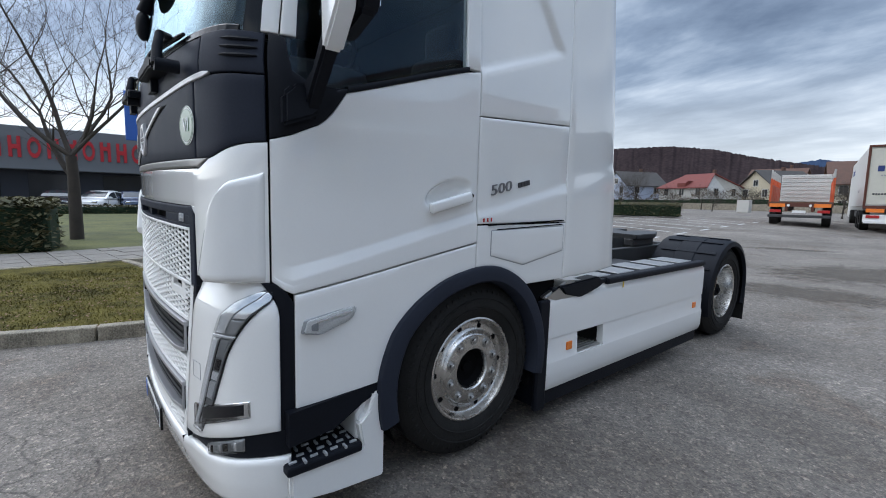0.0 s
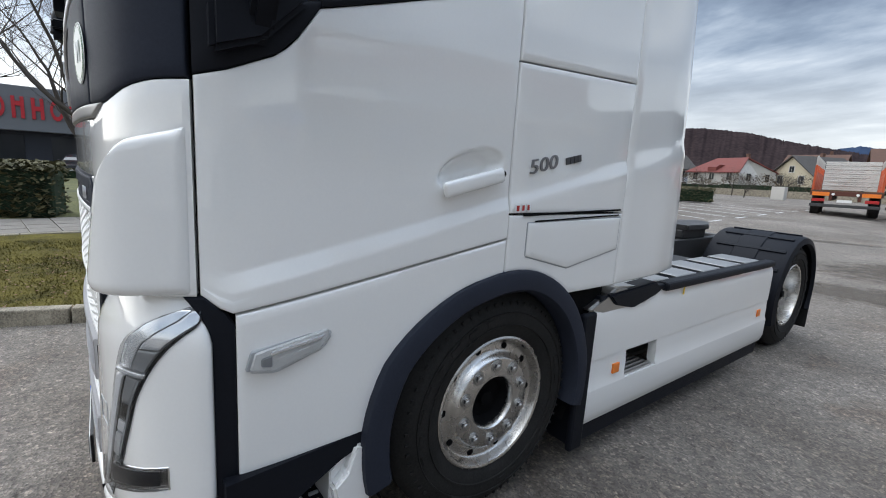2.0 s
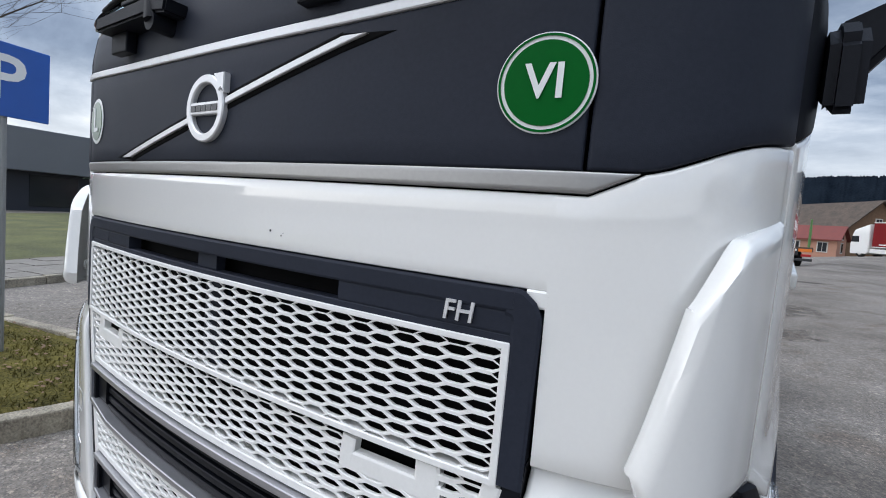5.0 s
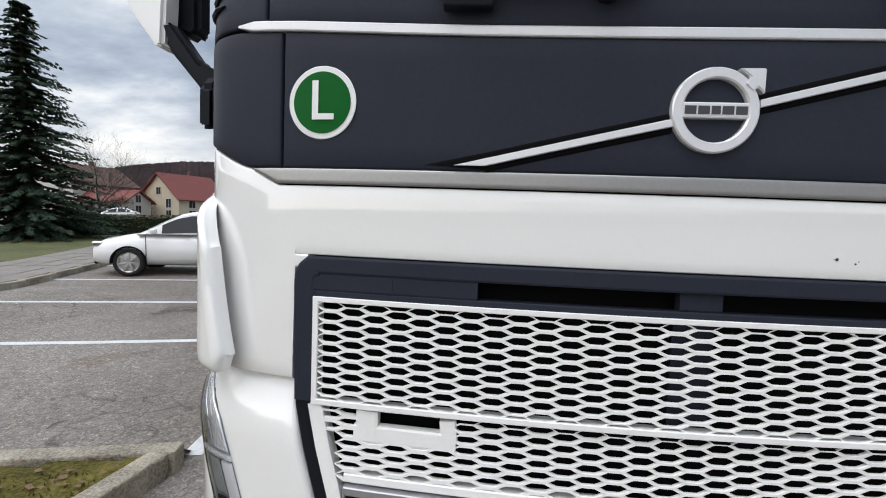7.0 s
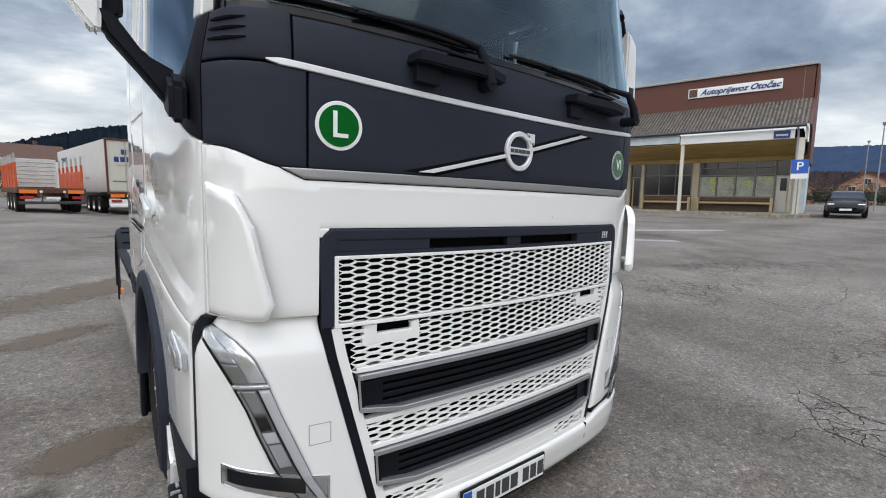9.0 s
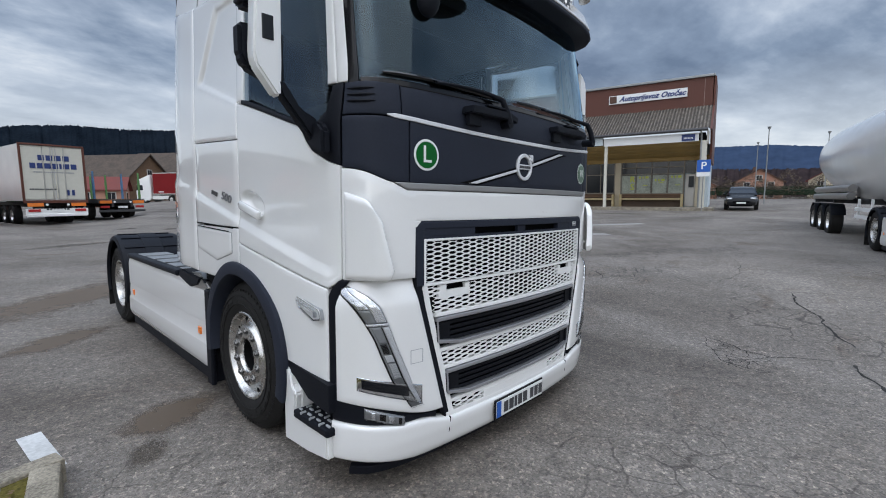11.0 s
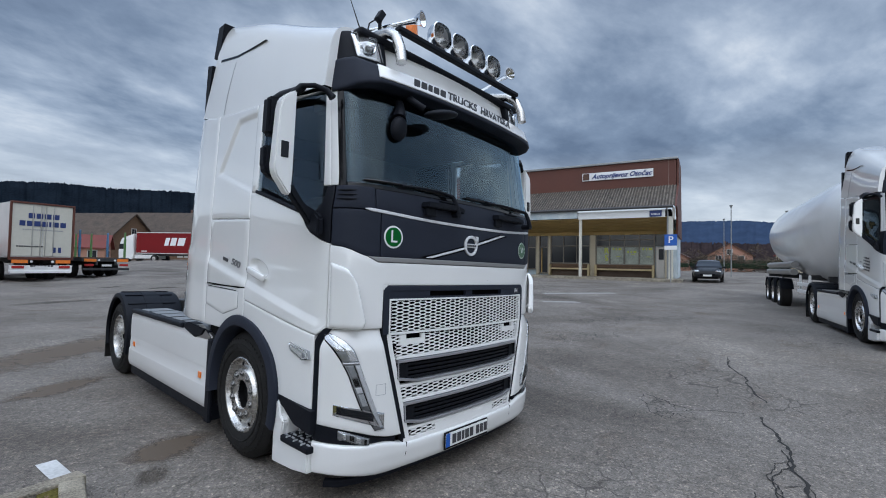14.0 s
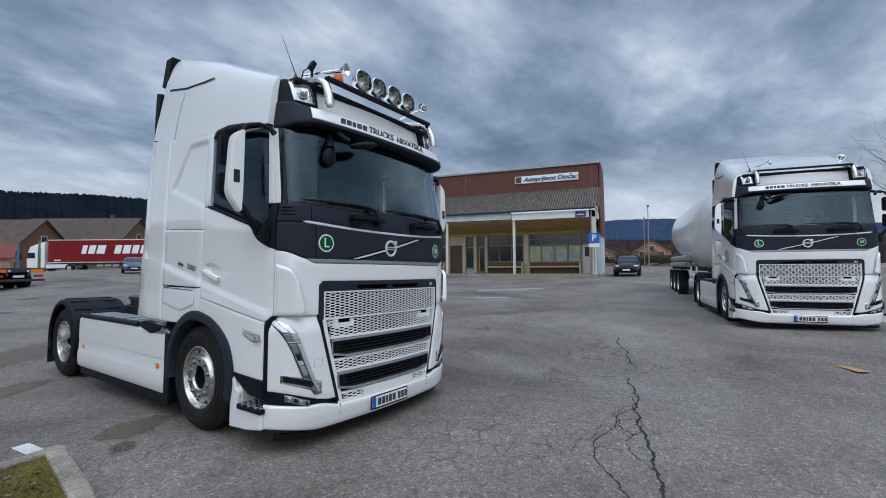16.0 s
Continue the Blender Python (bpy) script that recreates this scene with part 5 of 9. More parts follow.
        # lamp set into the dark roof corner
        def roof_blade(a, z, s=s):
            k = (z - 2.975) / 0.18
            u0, u1 = ux(0.850 + 0.03 * k), ux(1.035 + 0.030 * k)
            return u0 + (u1 - u0) * a if s > 0 else -(u0 + (u1 - u0) * (1 - a))
        a, b = sided(s, ux(0.85), ux(1.03))
        rl = panel("roof_lamp", a, b, lambda x, y: 2.975 + 0.03 * max(0.0, 0.93 - x), 3.155, M["brightchrome"], T, off=0.0165, nu=8, nz=8, r=0.014, thick=0.03, umap=roof_blade, label="clear roof headlamp set into the dark corner")
        panel("lamp_rim", a, b, 2.965, 3.165, M["blackgloss"], rl, off=0.0140, nu=8, nz=8, r=0.02, thick=0.02, umap=roof_blade)
        p0 = skin(s * ux(0.955), 3.055, 0.019)
        face = Matrix.Translation(p0) @ Matrix.Rotation(radians(-90 + 32 * s), 4, "Z") @ Matrix.Rotation(radians(-16), 4, "Y")
        bm = bmesh.new()
        lathe(bm, [(0.0, 0.0), (0.030, 0.002), (0.042, 0.012), (0.054, 0.014), (0.060, 0.0)], 24, face)
        smooth(part("reflector", bm, M["chrome"], rl), 40)
        bm = bmesh.new()
        bmesh.ops.create_uvsphere(bm, u_segments=14, v_segments=8, radius=0.024, matrix=face)
        smooth(part("projector", bm, M["lampgrey"], rl), 60)
        panel("lamp_cover", a, b, 2.973, 3.158, M["lens"], rl, off=0.046, nu=8, nz=6, r=0.012, thick=0.006, umap=roof_blade).visible_shadow = False
        # round cap in the corner below the lamp
        bm = bmesh.new()
        q0 = skin(s * ux(1.075), 2.895, 0.014)
        lathe(bm, [(0.0, 0.002), (0.026, 0.002), (0.029, 0.004), (0.032, 0.004), (0.033, 0.0)], 20, Matrix.Translation(q0) @ Matrix.Rotation(radians(-90 + 50 * s), 4, "Z"))
        smooth(part("corner_cap", bm, M["blackpanel"], T), 40)

    # windscreen with its dark border
    g = uy(0.185)
    panel("windscreen", ux(-1.135), ux(1.135), 2.04, 2.80, M["glass"], T, off=-0.004, nu=30, nz=10, r=0.004, thick=0.004, label="clear curved windscreen").visible_shadow = False
    for s in (1, -1):
        a, b = sided(s, ux(1.128), uy(0.203))
        panel("screen_border", a, b, 2.03, 2.82, M["blackgloss"], T, off=0.0, nu=6, nz=8, r=0.004)
    bm = bmesh.new()
    frame_strip(bm, [(1.12 * k / 30, 2.05) for k in range(-30, 31)], 0.03, -0.02, 0.002)
    part("screen_border", bm, M["blackgloss"], T)

    # sun visor: dark body with a white lettered band
    def visor_off(y, z):
        fade = 1 - step_between(0.075, 0.17, y)
        return 0.020 + (0.03 + 0.082 * lerp_table([(2.72, 0.9), (2.76, 1.0), (2.80, 1.0), (2.95, 0.72), (3.1, 0.0)], z)) * fade
    v_us = [ux(v) for v in (0, 0.2, 0.4, 0.6, 0.75, 0.85, 0.93, 1.0, 1.06, 1.11, 1.15)] + [uy(0.2), uy(0.23), uy(0.25)]
    v_us = [-u for u in v_us[:0:-1]] + v_us
    visor = panel("sun_visor", 0, 0, lambda x, y: 2.768 - 0.05 * step_between(0.85, 1.15, x), lambda x, y: 2.905 + 0.05 * step_between(0.95, 1.1, x), M["blackpanel"], T, off=visor_off, nz=14, r=0.02, us=v_us, thick=0.16, label="dark sun visor with a white lettered band")
    panel("visor_band", ux(-0.94), ux(0.94), 2.800, 2.905, M["white"], visor, off=lambda y, z: visor_off(y, z) + 0.008, nu=24, nz=6, r=0.01)
    for word, xw in (("TRUCKS", -0.150), ("HRVATSKA", 0.315)):
        bm = text_bm(word, 0.082, 0.001, 0.0, 0.0028)
        bmesh.ops.scale(bm, vec=(1.16, 1, 1), verts=bm.verts)
        part("visor_letters", on_front(bm, xw, 2.850, 0.1395), M["darkletter"], visor, "dark letters")
    part_each("visor_bar", on_front(bars_bm([0.055, 0.055, 0.04, 0.055, 0.055], 0.054, 0.014, 0.001), -0.51, 2.850, 0.1395), M["darkletter"], visor)
    for s in (1, -1):
        a, b = sided(s, ux(0.80), uy(0.20))
        panel("roof_corner", a, b, lambda x, y: 2.90 - 0.12 * step_between(1.0, 1.2, x), lambda x, y: 3.19 - 0.02 * step_between(0.9, 1.2, x), M["black"], T, off=0.012, nu=20, nz=8, r=0.02, thick=0.2)
    panel("roof_board", ux(-0.79), ux(0.79), 2.93, 3.19, M["whiteplastic"], T, off=-0.03, nu=14, nz=4, r=0.01, label="white light board behind the bar")

    # roof cap and spoiler
    ZT = [(0.27, 3.20), (0.5, 3.285), (0.9, 3.44), (1.4, 3.645), (1.7, 3.755), (2.0, 3.835), (2.3, 3.91), (2.55, 3.96)]
    bm = bmesh.new()
    secs = []
    ys = [0.372, 0.380, 0.40, 0.46, 0.6, 0.8, 1.0, 1.2, 1.4, 1.6, 1.8, 2.0, 2.2, 2.40, 2.51, 2.54]
    NS = 28
    for y in ys:
        zb, zt = roof_base(y) + 0.004, lerp_table(ZT, y)
        h = zt - zb
        w = 1.205 - 0.018 * (zb - 2.0)
        sec = []
        for k in range(NS + 1):
            t = math.pi * k / NS
            cx = math.copysign(abs(math.cos(t)) ** 0.15, math.cos(t))
            cz = math.sin(t) ** 0.30
            zz = zb + h * cz
            lean = 1 - 0.07 * cz * min(1.0, h / 0.75)
            x = w * cx * lean
            sec.append(bm.verts.new((x, y - 0.22 * max(0.0, zz - 2.95) * (y / 2.54) ** 4, zz)))
        secs.append(sec)
    for A, B in zip(secs, secs[1:]):
        for k in range(NS):
            bm.faces.new((A[k], B[k], B[k + 1], A[k + 1]))
    bm.faces.new(secs[-1])
    bm.faces.new(secs[0][::-1])
    bmesh.ops.recalc_face_normals(bm, faces=bm.faces)
    roof = smooth(part("roof", bm, M["white"], T, "tall white aerodynamic roof"), 40)
    for s in (1, -1):
        bm = bmesh.new()
        prism(bm, [(1.38, 3.412), (1.60, 3.418), (1.93, 3.438), (2.30, 3.502), (2.30, 3.472), (1.94, 3.413), (1.60, 3.402)], "x", s * 1.142, s * 1.02, 0.003)
        part("roof_lip", bm, M["blackgloss"], roof)
        bm = bmesh.new()
        tube(bm, [(s * (1.1925 - 0.048 * k / 8), 2.035 - 0.10 * (k / 8) ** 2, 2.875 + 0.50 * k / 8) for k in range(9)], 0.0035, 6)
        part("roof_seam", bm, M["greycover"], roof)

    bm = bmesh.new()
    box(bm, (0, 0.335, 3.165), (2.02, 0.20, 0.06), 0.02)
    part("roof_ledge", bm, M["black"], T)

    # roof bar, lamps, horns
    bm = bmesh.new()
    for s in (1, -1):
        tube(bm, [(s * 0.79, 0.10, 2.95), (s * 0.79, 0.12, 3.05), (s * 0.785, 0.17, 3.16), (s * 0.775, 0.26, 3.225), (s * 0.76, 0.40, 3.255), (s * 0.75, 0.5, 3.27)], 0.04, 12)
    bar = [smooth(o, 60) for o in part_each("roof_bar", bm, M["alu"], T, "polished roof lamp bar")][0]
    bm = bmesh.new()
    box(bm, (0, 0.17, 3.225), (1.56, 0.06, 0.035), 0.008)
    part("cross_bar", bm, M["black"], bar)
    for x in (-0.30, -0.075, 0.165, 0.40):
        bm = bmesh.new()
        m = Matrix.Translation((x, 0.20, 3.375)) @ Matrix.Rotation(radians(-90), 4, "Z")
        lathe(bm, [(0.0, -0.10), (0.05, -0.095), (0.085, -0.05), (0.098, 0.0), (0.10, 0.03), (0.094, 0.034)], 28, m)
        for v in bm.verts:  # squarish lamp body
            dx, dz = v.co.x - x, v.co.z - 3.375
            r, t = math.hypot(dx, dz), math.atan2(dz, dx)
            k = 1.0 + 0.10 * abs(math.sin(2 * t)) ** 2
            v.co.x, v.co.z = x + dx * k * 1.08, 3.375 + dz * k * 0.96
        lamp = smooth(part("spot_lamp", bm, M["chrome"], T, "chrome spot lamp on the roof bar"), 50)
        bm = bmesh.new()
        lathe(bm, [(0.0, 0.042), (0.06, 0.040), (0.098, 0.030), (0.098, 0.022)], 28, m)
        for v in bm.verts:
            dx, dz = v.co.x - x, v.co.z - 3.375
            t = math.atan2(dz, dx)
            k = 1.0 + 0.10 * abs(math.sin(2 * t)) ** 2
            v.co.x, v.co.z = x + dx * k * 1.05, 3.375 + dz * k * 0.93
        smooth(part("lamp_glass", bm, M["lens"], lamp), 50)
        bm = bmesh.new()
        lathe(bm, [(0.0, -0.06), (0.05, -0.04), (0.088, 0.015)], 24, m)
        smooth(part("lamp_bowl", bm, M["alu"], lamp), 50)
        bm = bmesh.new()
        rod(bm, (x - 0.05, 0.19, 3.24), (x - 0.03, 0.20, 3.30), 0.012)
        rod(bm, (x + 0.05, 0.19, 3.24), (x + 0.03, 0.20, 3.30), 0.012)
        box(bm, (x, 0.19, 3.255), (0.07, 0.05, 0.03), 0.006)
        part("lamp_bracket", bm, M["steel"], lamp)
    for s in (1, -1):
        bm = bmesh.new()
        m = Matrix.Translation((s * 0.60, 0.16, 3.36)) @ Matrix.Rotation(radians(-90 - 18 * s), 4, "Z")
        lathe(bm, [(0.0, -0.42), (0.018, -0.42), (0.018, -0.10), (0.026, -0.02), (0.055, 0.045), (0.062, 0.05), (0.052, 0.05), (0.02, -0.01), (0.0, -0.02)], 20, m)
        smooth(part("air_horn", bm, M["chrome"], T, "chrome air horn on the roof"), 50)
    bm = bmesh.new()
    rod(bm, (-0.52, 0.30, 3.32), (-0.52, 0.30, 3.40), 0.05, 0.045, 18)
    part("beacon", bm, M["orange"], T, "orange beacon")
    bm = bmesh.new()
    tube(bm, [(-0.82, 0.55, 3.28), (-0.82, 0.56, 3.34)], [0.03, 0.012], 8)
    tube(bm, [(-0.82, 0.56, 3.34), (-0.86, 0.60, 3.50), (-0.91, 0.66, 3.72)], [0.006, 0.004, 0.002], 6)
    part("aerial", bm, M["blackgloss"], T, "thin black whip aerial")
    bm = bmesh.new()
    tube(bm, [(-0.74, 0.42, 3.25), (-0.74, 0.42, 3.38)], 0.014, 8)
    box(bm, (-0.74, 0.42, 3.42), (0.05, 0.05, 0.09), 0.006, Matrix.Translation((-0.74, 0.42, 3.42)) @ Matrix.Rotation(0.5, 4, "Y") @ Matrix.Translation((0.74, -0.42, -3.42)))
    tube(bm, [(-0.80, 0.50, 3.28), (-0.80, 0.47, 3.36), (-0.77, 0.44, 3.39), (-0.74, 0.42, 3.36)], 0.006, 6)
    part("roof_camera", bm, M["black"], T, "small black bracket with a cable on the roof")

    # wipers
    for x0, x1 in ((-0.26, -1.03), (0.79, -0.08)):
        bm = bmesh.new()
        rod(bm, (x0 + 0.03, 0.03, 1.935), (x0 + 0.03, -0.055, 1.935), 0.026)
        tube(bm, [(x0 + 0.03, -0.045, 1.935), (x0 + 0.012, -0.040, 2.00), (x0 - 0.015, -0.025, 2.062)], [0.022, 0.019, 0.017], 8)
        tube(bm, [(x0 - 0.015, -0.025, 2.062)] + [skin(ux(x0 - 0.02 + (x1 + 0.30 - x0) * k / 6), 2.078 + 0.012 * math.sin(k * 0.5), 0.030) for k in range(1, 7)], [0.016, 0.012, 0.011, 0.010, 0.009, 0.008, 0.007], 8)
        wip = smooth(part("wiper", bm, M["black"], T, "black windscreen wiper"), 50)
        bm = bmesh.new()
        tube(bm, [skin(ux(x1 + (x0 + 0.02 - x1) * k / 14), 2.088 - 0.012 * k / 14 + 0.008 * math.sin(k * 0.3), 0.014) for k in range(15)], [0.006] + [0.010] * 13 + [0.007], 6)
        part("wiper_blade", bm, M["blackgloss"], wip)

    # inside of the cab
    bm = bmesh.new()
    box(bm, (0, 0.47, 1.93), (2.2, 0.55, 0.16), 0.05)
    box(bm, (0.55, 0.62, 2.02), (0.7, 0.25, 0.10), 0.04)
    smooth(part("dashboard", bm, M["interior"], T), 50)
    bm = bmesh.new()
    pts = [(0.55 + 0.22 * math.cos(t), 0.80 + 0.10 * math.sin(t), 2.09 + 0.19 * math.sin(t)) for t in [2 * math.pi * k / 28 for k in range(29)]]
    tube(bm, pts, 0.016, 8)
    rod(bm, (0.55, 0.80, 2.09), (0.55, 0.62, 1.98), 0.05)
    rod(bm, (0.34, 0.80, 2.09), (0.76, 0.80, 2.09), 0.016)
    smooth(part("steering_wheel", bm, M["blackgloss"], T), 50)
    for x in (-0.62, 0.62):
        bm = bmesh.new()
        box(bm, (x, 1.28, 1.60), (0.54, 0.52, 0.16), 0.06)
        box(bm, (x, 1.52, 1.98), (0.50, 0.15, 0.70), 0.06)
        box(bm, (x, 1.53, 2.40), (0.28, 0.10, 0.22), 0.045)
        smooth(part("cab_seat", bm, M["seat"], T), 50)
    bm = bmesh.new()
    box(bm, (0, 1.85, 2.05), (2.2, 0.1, 1.6), 0.02)
    part("bunk_curtain", bm, M["interior"], T)
    bm = bmesh.new()
    box(bm, (0, 1.2, 2.80), (2.2, 1.9, 0.06), 0.02)
    box(bm, (0, 0.55, 2.72), (2.1, 0.42, 0.14), 0.04)
    part("roof_shelf", bm, M["interior"], T)
    bm = bmesh.new()
    bmesh.ops.create_uvsphere(bm, u_segments=20, v_segments=12, radius=1.0, matrix=Matrix.Translation((-0.45, 0.02, 2.655)) @ Matrix.Rotation(radians(-14), 4, "Y") @ Matrix.Diagonal((0.17, 0.085, 0.035, 1)))
    tube(bm, [(-0.60, 0.05, 2.66), (-0.66, 0.09, 2.70), (-0.66, 0.14, 2.74)], [0.03, 0.025, 0.025], 8)
    smooth(part("front_mirror", bm, M["black"], T, "dark kerb-view mirror under the visor"), 60)
    bm = bmesh.new()
    bmesh.ops.create_uvsphere(bm, u_segments=20, v_segments=12, radius=1.0, matrix=Matrix.Translation((-0.745, 0.10, 2.50)) @ Matrix.Rotation(radians(12), 4, "Y") @ Matrix.Diagonal((0.070, 0.045, 0.092, 1)))
    tube(bm, [(-0.735, 0.11, 2.58), (-0.71, 0.13, 2.66), (-0.69, 0.17, 2.72)], [0.05, 0.035, 0.03], 10)
    smooth(part("inner_mirror", bm, M["black"], T), 60)

    # chassis behind the cab
    bm = bmesh.new()
    for s in (1, -1):
        box(bm, (s * 0.40, 3.9, 0.80), (0.08, 4.1, 0.26), 0.008)
    for y in (2.5, 3.3, 4.3, 5.85):
        box(bm, (0, y, 0.80), (0.8, 0.10, 0.20), 0.01)
    rod(bm, (-1.0, HUB_Y, 0.47), (1.0, HUB_Y, 0.47), 0.07)
    rod(bm, (-0.9, REAR_Y, 0.48), (0.9, REAR_Y, 0.48), 0.11)
    box(bm, (0, REAR_Y, 0.5), (0.42, 0.44, 0.42), 0.1)
    box(bm, (0, 3.2, 0.58), (2.1, 2.0, 0.50), 0.05)
    box(bm, (0, 0.75, 0.62), (1.7, 1.2, 0.6), 0.08)
    part("chassis", bm, M["steel"], T, "dark steel chassis frame")
    bm = bmesh.new()
    prism(bm, [(-0.46, 4.55), (0.46, 4.55), (0.46, 5.0), (0.30, 5.38), (0.12, 5.42), (0.06, 5.05), (-0.06, 5.05), (-0.12, 5.42), (-0.30, 5.38), (-0.46, 5.0)], "z", 1.02, 1.07, 0.008)
    box(bm, (0.36, 4.8, 0.98), (0.12, 0.5, 0.10), 0.02)
    box(bm, (-0.36, 4.8, 0.98), (0.12, 0.5, 0.10), 0.02)
    part("fifth_wheel", bm, M["steel"], T, "dark steel fifth wheel coupling")
    bm = bmesh.new()
    box(bm, (0, 3.05, 0.95), (0.78, 1.1, 0.03), 0.006)
    for k in range(11):
        box(bm, (0, 2.6 + 0.09 * k, 0.97), (0.74, 0.03, 0.012), 0.003)
    part("catwalk", bm, M["alusatin"], T, "aluminium deck plate")
    bm = bmesh.new()
    rng = random.Random(5)
    for k in range(4):
        x = -0.3 + 0.2 * k
        tube(bm, [(x, 2.3, 1.7), (x + 0.02, 2.42, 1.35), (x + 0.05, 2.6, 1.12), (x + 0.06, 2.85, 1.02), (x + 0.03, 3.1, 1.08), (0.1 * k - 0.1, 3.3, 1.0)], 0.014, 6)
    tube(bm, [(1.0, 2.7, 0.93), (0.8, 3.0, 0.95), (0.7, 3.4, 0.94), (0.5, 3.8, 0.93)], 0.012, 6)
    tube(bm, [(-1.0, 2.7, 0.93), (-0.8, 3.0, 0.95), (-0.7, 3.4, 0.94), (-0.5, 3.8, 0.93)], 0.012, 6)
    part_each("air_line", bm, M["blackgloss"], T)
    bm = bmesh.new()
    for s in (1, -1):
        box(bm, (s * 0.95, 5.86, 0.62), (0.36, 0.05, 0.12), 0.01)
    part_each("tail_lamp", bm, M["red"], T)
    # everything on the roof's front edge follows its rake
    for o in T.children_recursive:
        if o.name.split(".")[0] in FORWARD:
            o.data.transform(Matrix.Translation((0, -0.055, 0)))
    return T


truck = build_truck()

# ---- ground ----
def axis_steps(reach):
    v, s, out = 0.0, 1.0, [0.0]
    while v < reach:
        v += s
        s = 1.0 if v < 34 else s * 1.18
        out.append(v)
    return [-a for a in out[:0:-1]] + out


AX = axis_steps(1500)
bm = bmesh.new()
grid = [[bm.verts.new((x, y, gz(x, y))) for x in AX] for y in AX]
for j in range(len(AX) - 1):
    for i in range(len(AX) - 1):
        bm.faces.new((grid[j][i], grid[j][i + 1], grid[j + 1][i + 1], grid[j + 1][i]))


def asphalt():
    m = bpy.data.materials.new("worn_asphalt")
    m.use_nodes = True
    n, l = m.node_tree.nodes, m.node_tree.links
    p = n["Principled BSDF"]
    c = n.new("ShaderNodeTexCoord")

    def noise_at(scale, detail=5, rough=0.55, dist=0.0):
        t = n.new("ShaderNodeTexNoise")
        t.inputs["Scale"].default_value, t.inputs["Detail"].default_value = scale, detail
        t.inputs["Roughness"].default_value, t.inputs["Distortion"].default_value = rough, dist
        l.new(c.outputs["Object"], t.inputs["Vector"])
        return t.outputs["Fac"]

    def ramp_of(v, stops):
        r = n.new("ShaderNodeValToRGB")
        l.new(v, r.inputs[0])
        e = r.color_ramp.elements
        e[0].position, e[0].color = stops[0][0], (*stops[0][1], 1)
        e[1].position, e[1].color = stops[-1][0], (*stops[-1][1], 1)
        for q, k in stops[1:-1]:
            e.new(q).color = (*k, 1)
        return r.outputs[0]

    def mul(a, b, f=1.0):
        x = n.new("ShaderNodeMix")
        x.data_type, x.blend_type = "RGBA", "MULTIPLY"
        x.inputs["Factor"].default_value = f
        l.new(a, x.inputs["A"])
        l.new(b, x.inputs["B"])
        return x.outputs["Result"]

    base = ramp_of(noise_at(0.5, 8, 0.6), [(0.3, (0.140, 0.124, 0.108)), (0.52, (0.192, 0.174, 0.156)), (0.72, (0.245, 0.225, 0.204))])
    stones = n.new("ShaderNodeTexVoronoi")
    stones.inputs["Scale"].default_value = 95
    l.new(c.outputs["Object"], stones.inputs["Vector"])
    def one(tex):
        sep = n.new("ShaderNodeSeparateColor")
        l.new(tex.outputs["Color"], sep.inputs[0])
        return sep.outputs[0]
    chips = n.new("ShaderNodeTexVoronoi")
    chips.inputs["Scale"].default_value = 48
    l.new(c.outputs["Object"], chips.inputs["Vector"])
    grain = mul(ramp_of(one(stones), [(0.0, (0.56, 0.55, 0.54)), (0.30, (0.84, 0.83, 0.82)), (0.70, (1.03, 1.02, 1.00)), (0.90, (1.24, 1.21, 1.17)), (1.0, (1.75, 1.70, 1.62))]),
                ramp_of(one(chips), [(0.0, (0.62, 0.61, 0.60)), (0.12, (0.95, 0.95, 0.95)), (0.82, (1.0, 1.0, 1.0)), (0.92, (1.22, 1.20, 1.17)), (1.0, (1.75, 1.70, 1.62))]))
    speck = ramp_of(noise_at(16, 6, 0.75), [(0.32, (0.68, 0.665, 0.65)), (0.52, (1.0, 1.0, 1.0)), (0.72, (1.24, 1.22, 1.19))])
    stains = ramp_of(noise_at(0.22, 6, 0.65, 0.8), [(0.32, (0.46, 0.43, 0.40)), (0.42, (0.80, 0.78, 0.76)), (0.50, (1.0, 1.0, 1.0)), (0.68, (1.20, 1.20, 1.19))])
    rust = ramp_of(noise_at(0.9, 5, 0.6, 1.2), [(0.30, (0.66, 0.56, 0.48)), (0.42, (0.95, 0.93, 0.91)), (0.9, (1, 1, 1))])
    # crazed areas: a net of hairline cracks where the surface is worn out
    wob = n.new("ShaderNodeTexNoise")
    wob.inputs["Scale"].default_value, wob.inputs["Detail"].default_value = 2.5, 3
    l.new(c.outputs["Object"], wob.inputs["Vector"])
    shift = n.new("ShaderNodeVectorMath")
    shift.operation = "MULTIPLY_ADD"
    l.new(wob.outputs["Color"], shift.inputs[0])
    shift.inputs[1].default_value = (0.35, 0.35, 0)
    l.new(c.outputs["Object"], shift.inputs[2])
    net = n.new("ShaderNodeTexVoronoi")
    net.feature = "DISTANCE_TO_EDGE"
    net.inputs["Scale"].default_value = 3.6
    l.new(shift.outputs[0], net.inputs["Vector"])
    hair = ramp_of(net.outputs["Distance"], [(0.0, (0.30, 0.29, 0.28)), (0.016, (0.42, 0.41, 0.40)), (0.034, (1, 1, 1))])
    worn = ramp_of(noise_at(0.33, 4, 0.6), [(0.54, (0, 0, 0)), (0.64, (1, 1, 1))])
    crazed = n.new("ShaderNodeMix")
    crazed.data_type = "RGBA"
    crazed.inputs["A"].default_value = (1, 1, 1, 1)
    l.new(worn, crazed.inputs["Factor"])
    l.new(hair, crazed.inputs["B"])
    base = mul(base, crazed.outputs["Result"], 0.8)
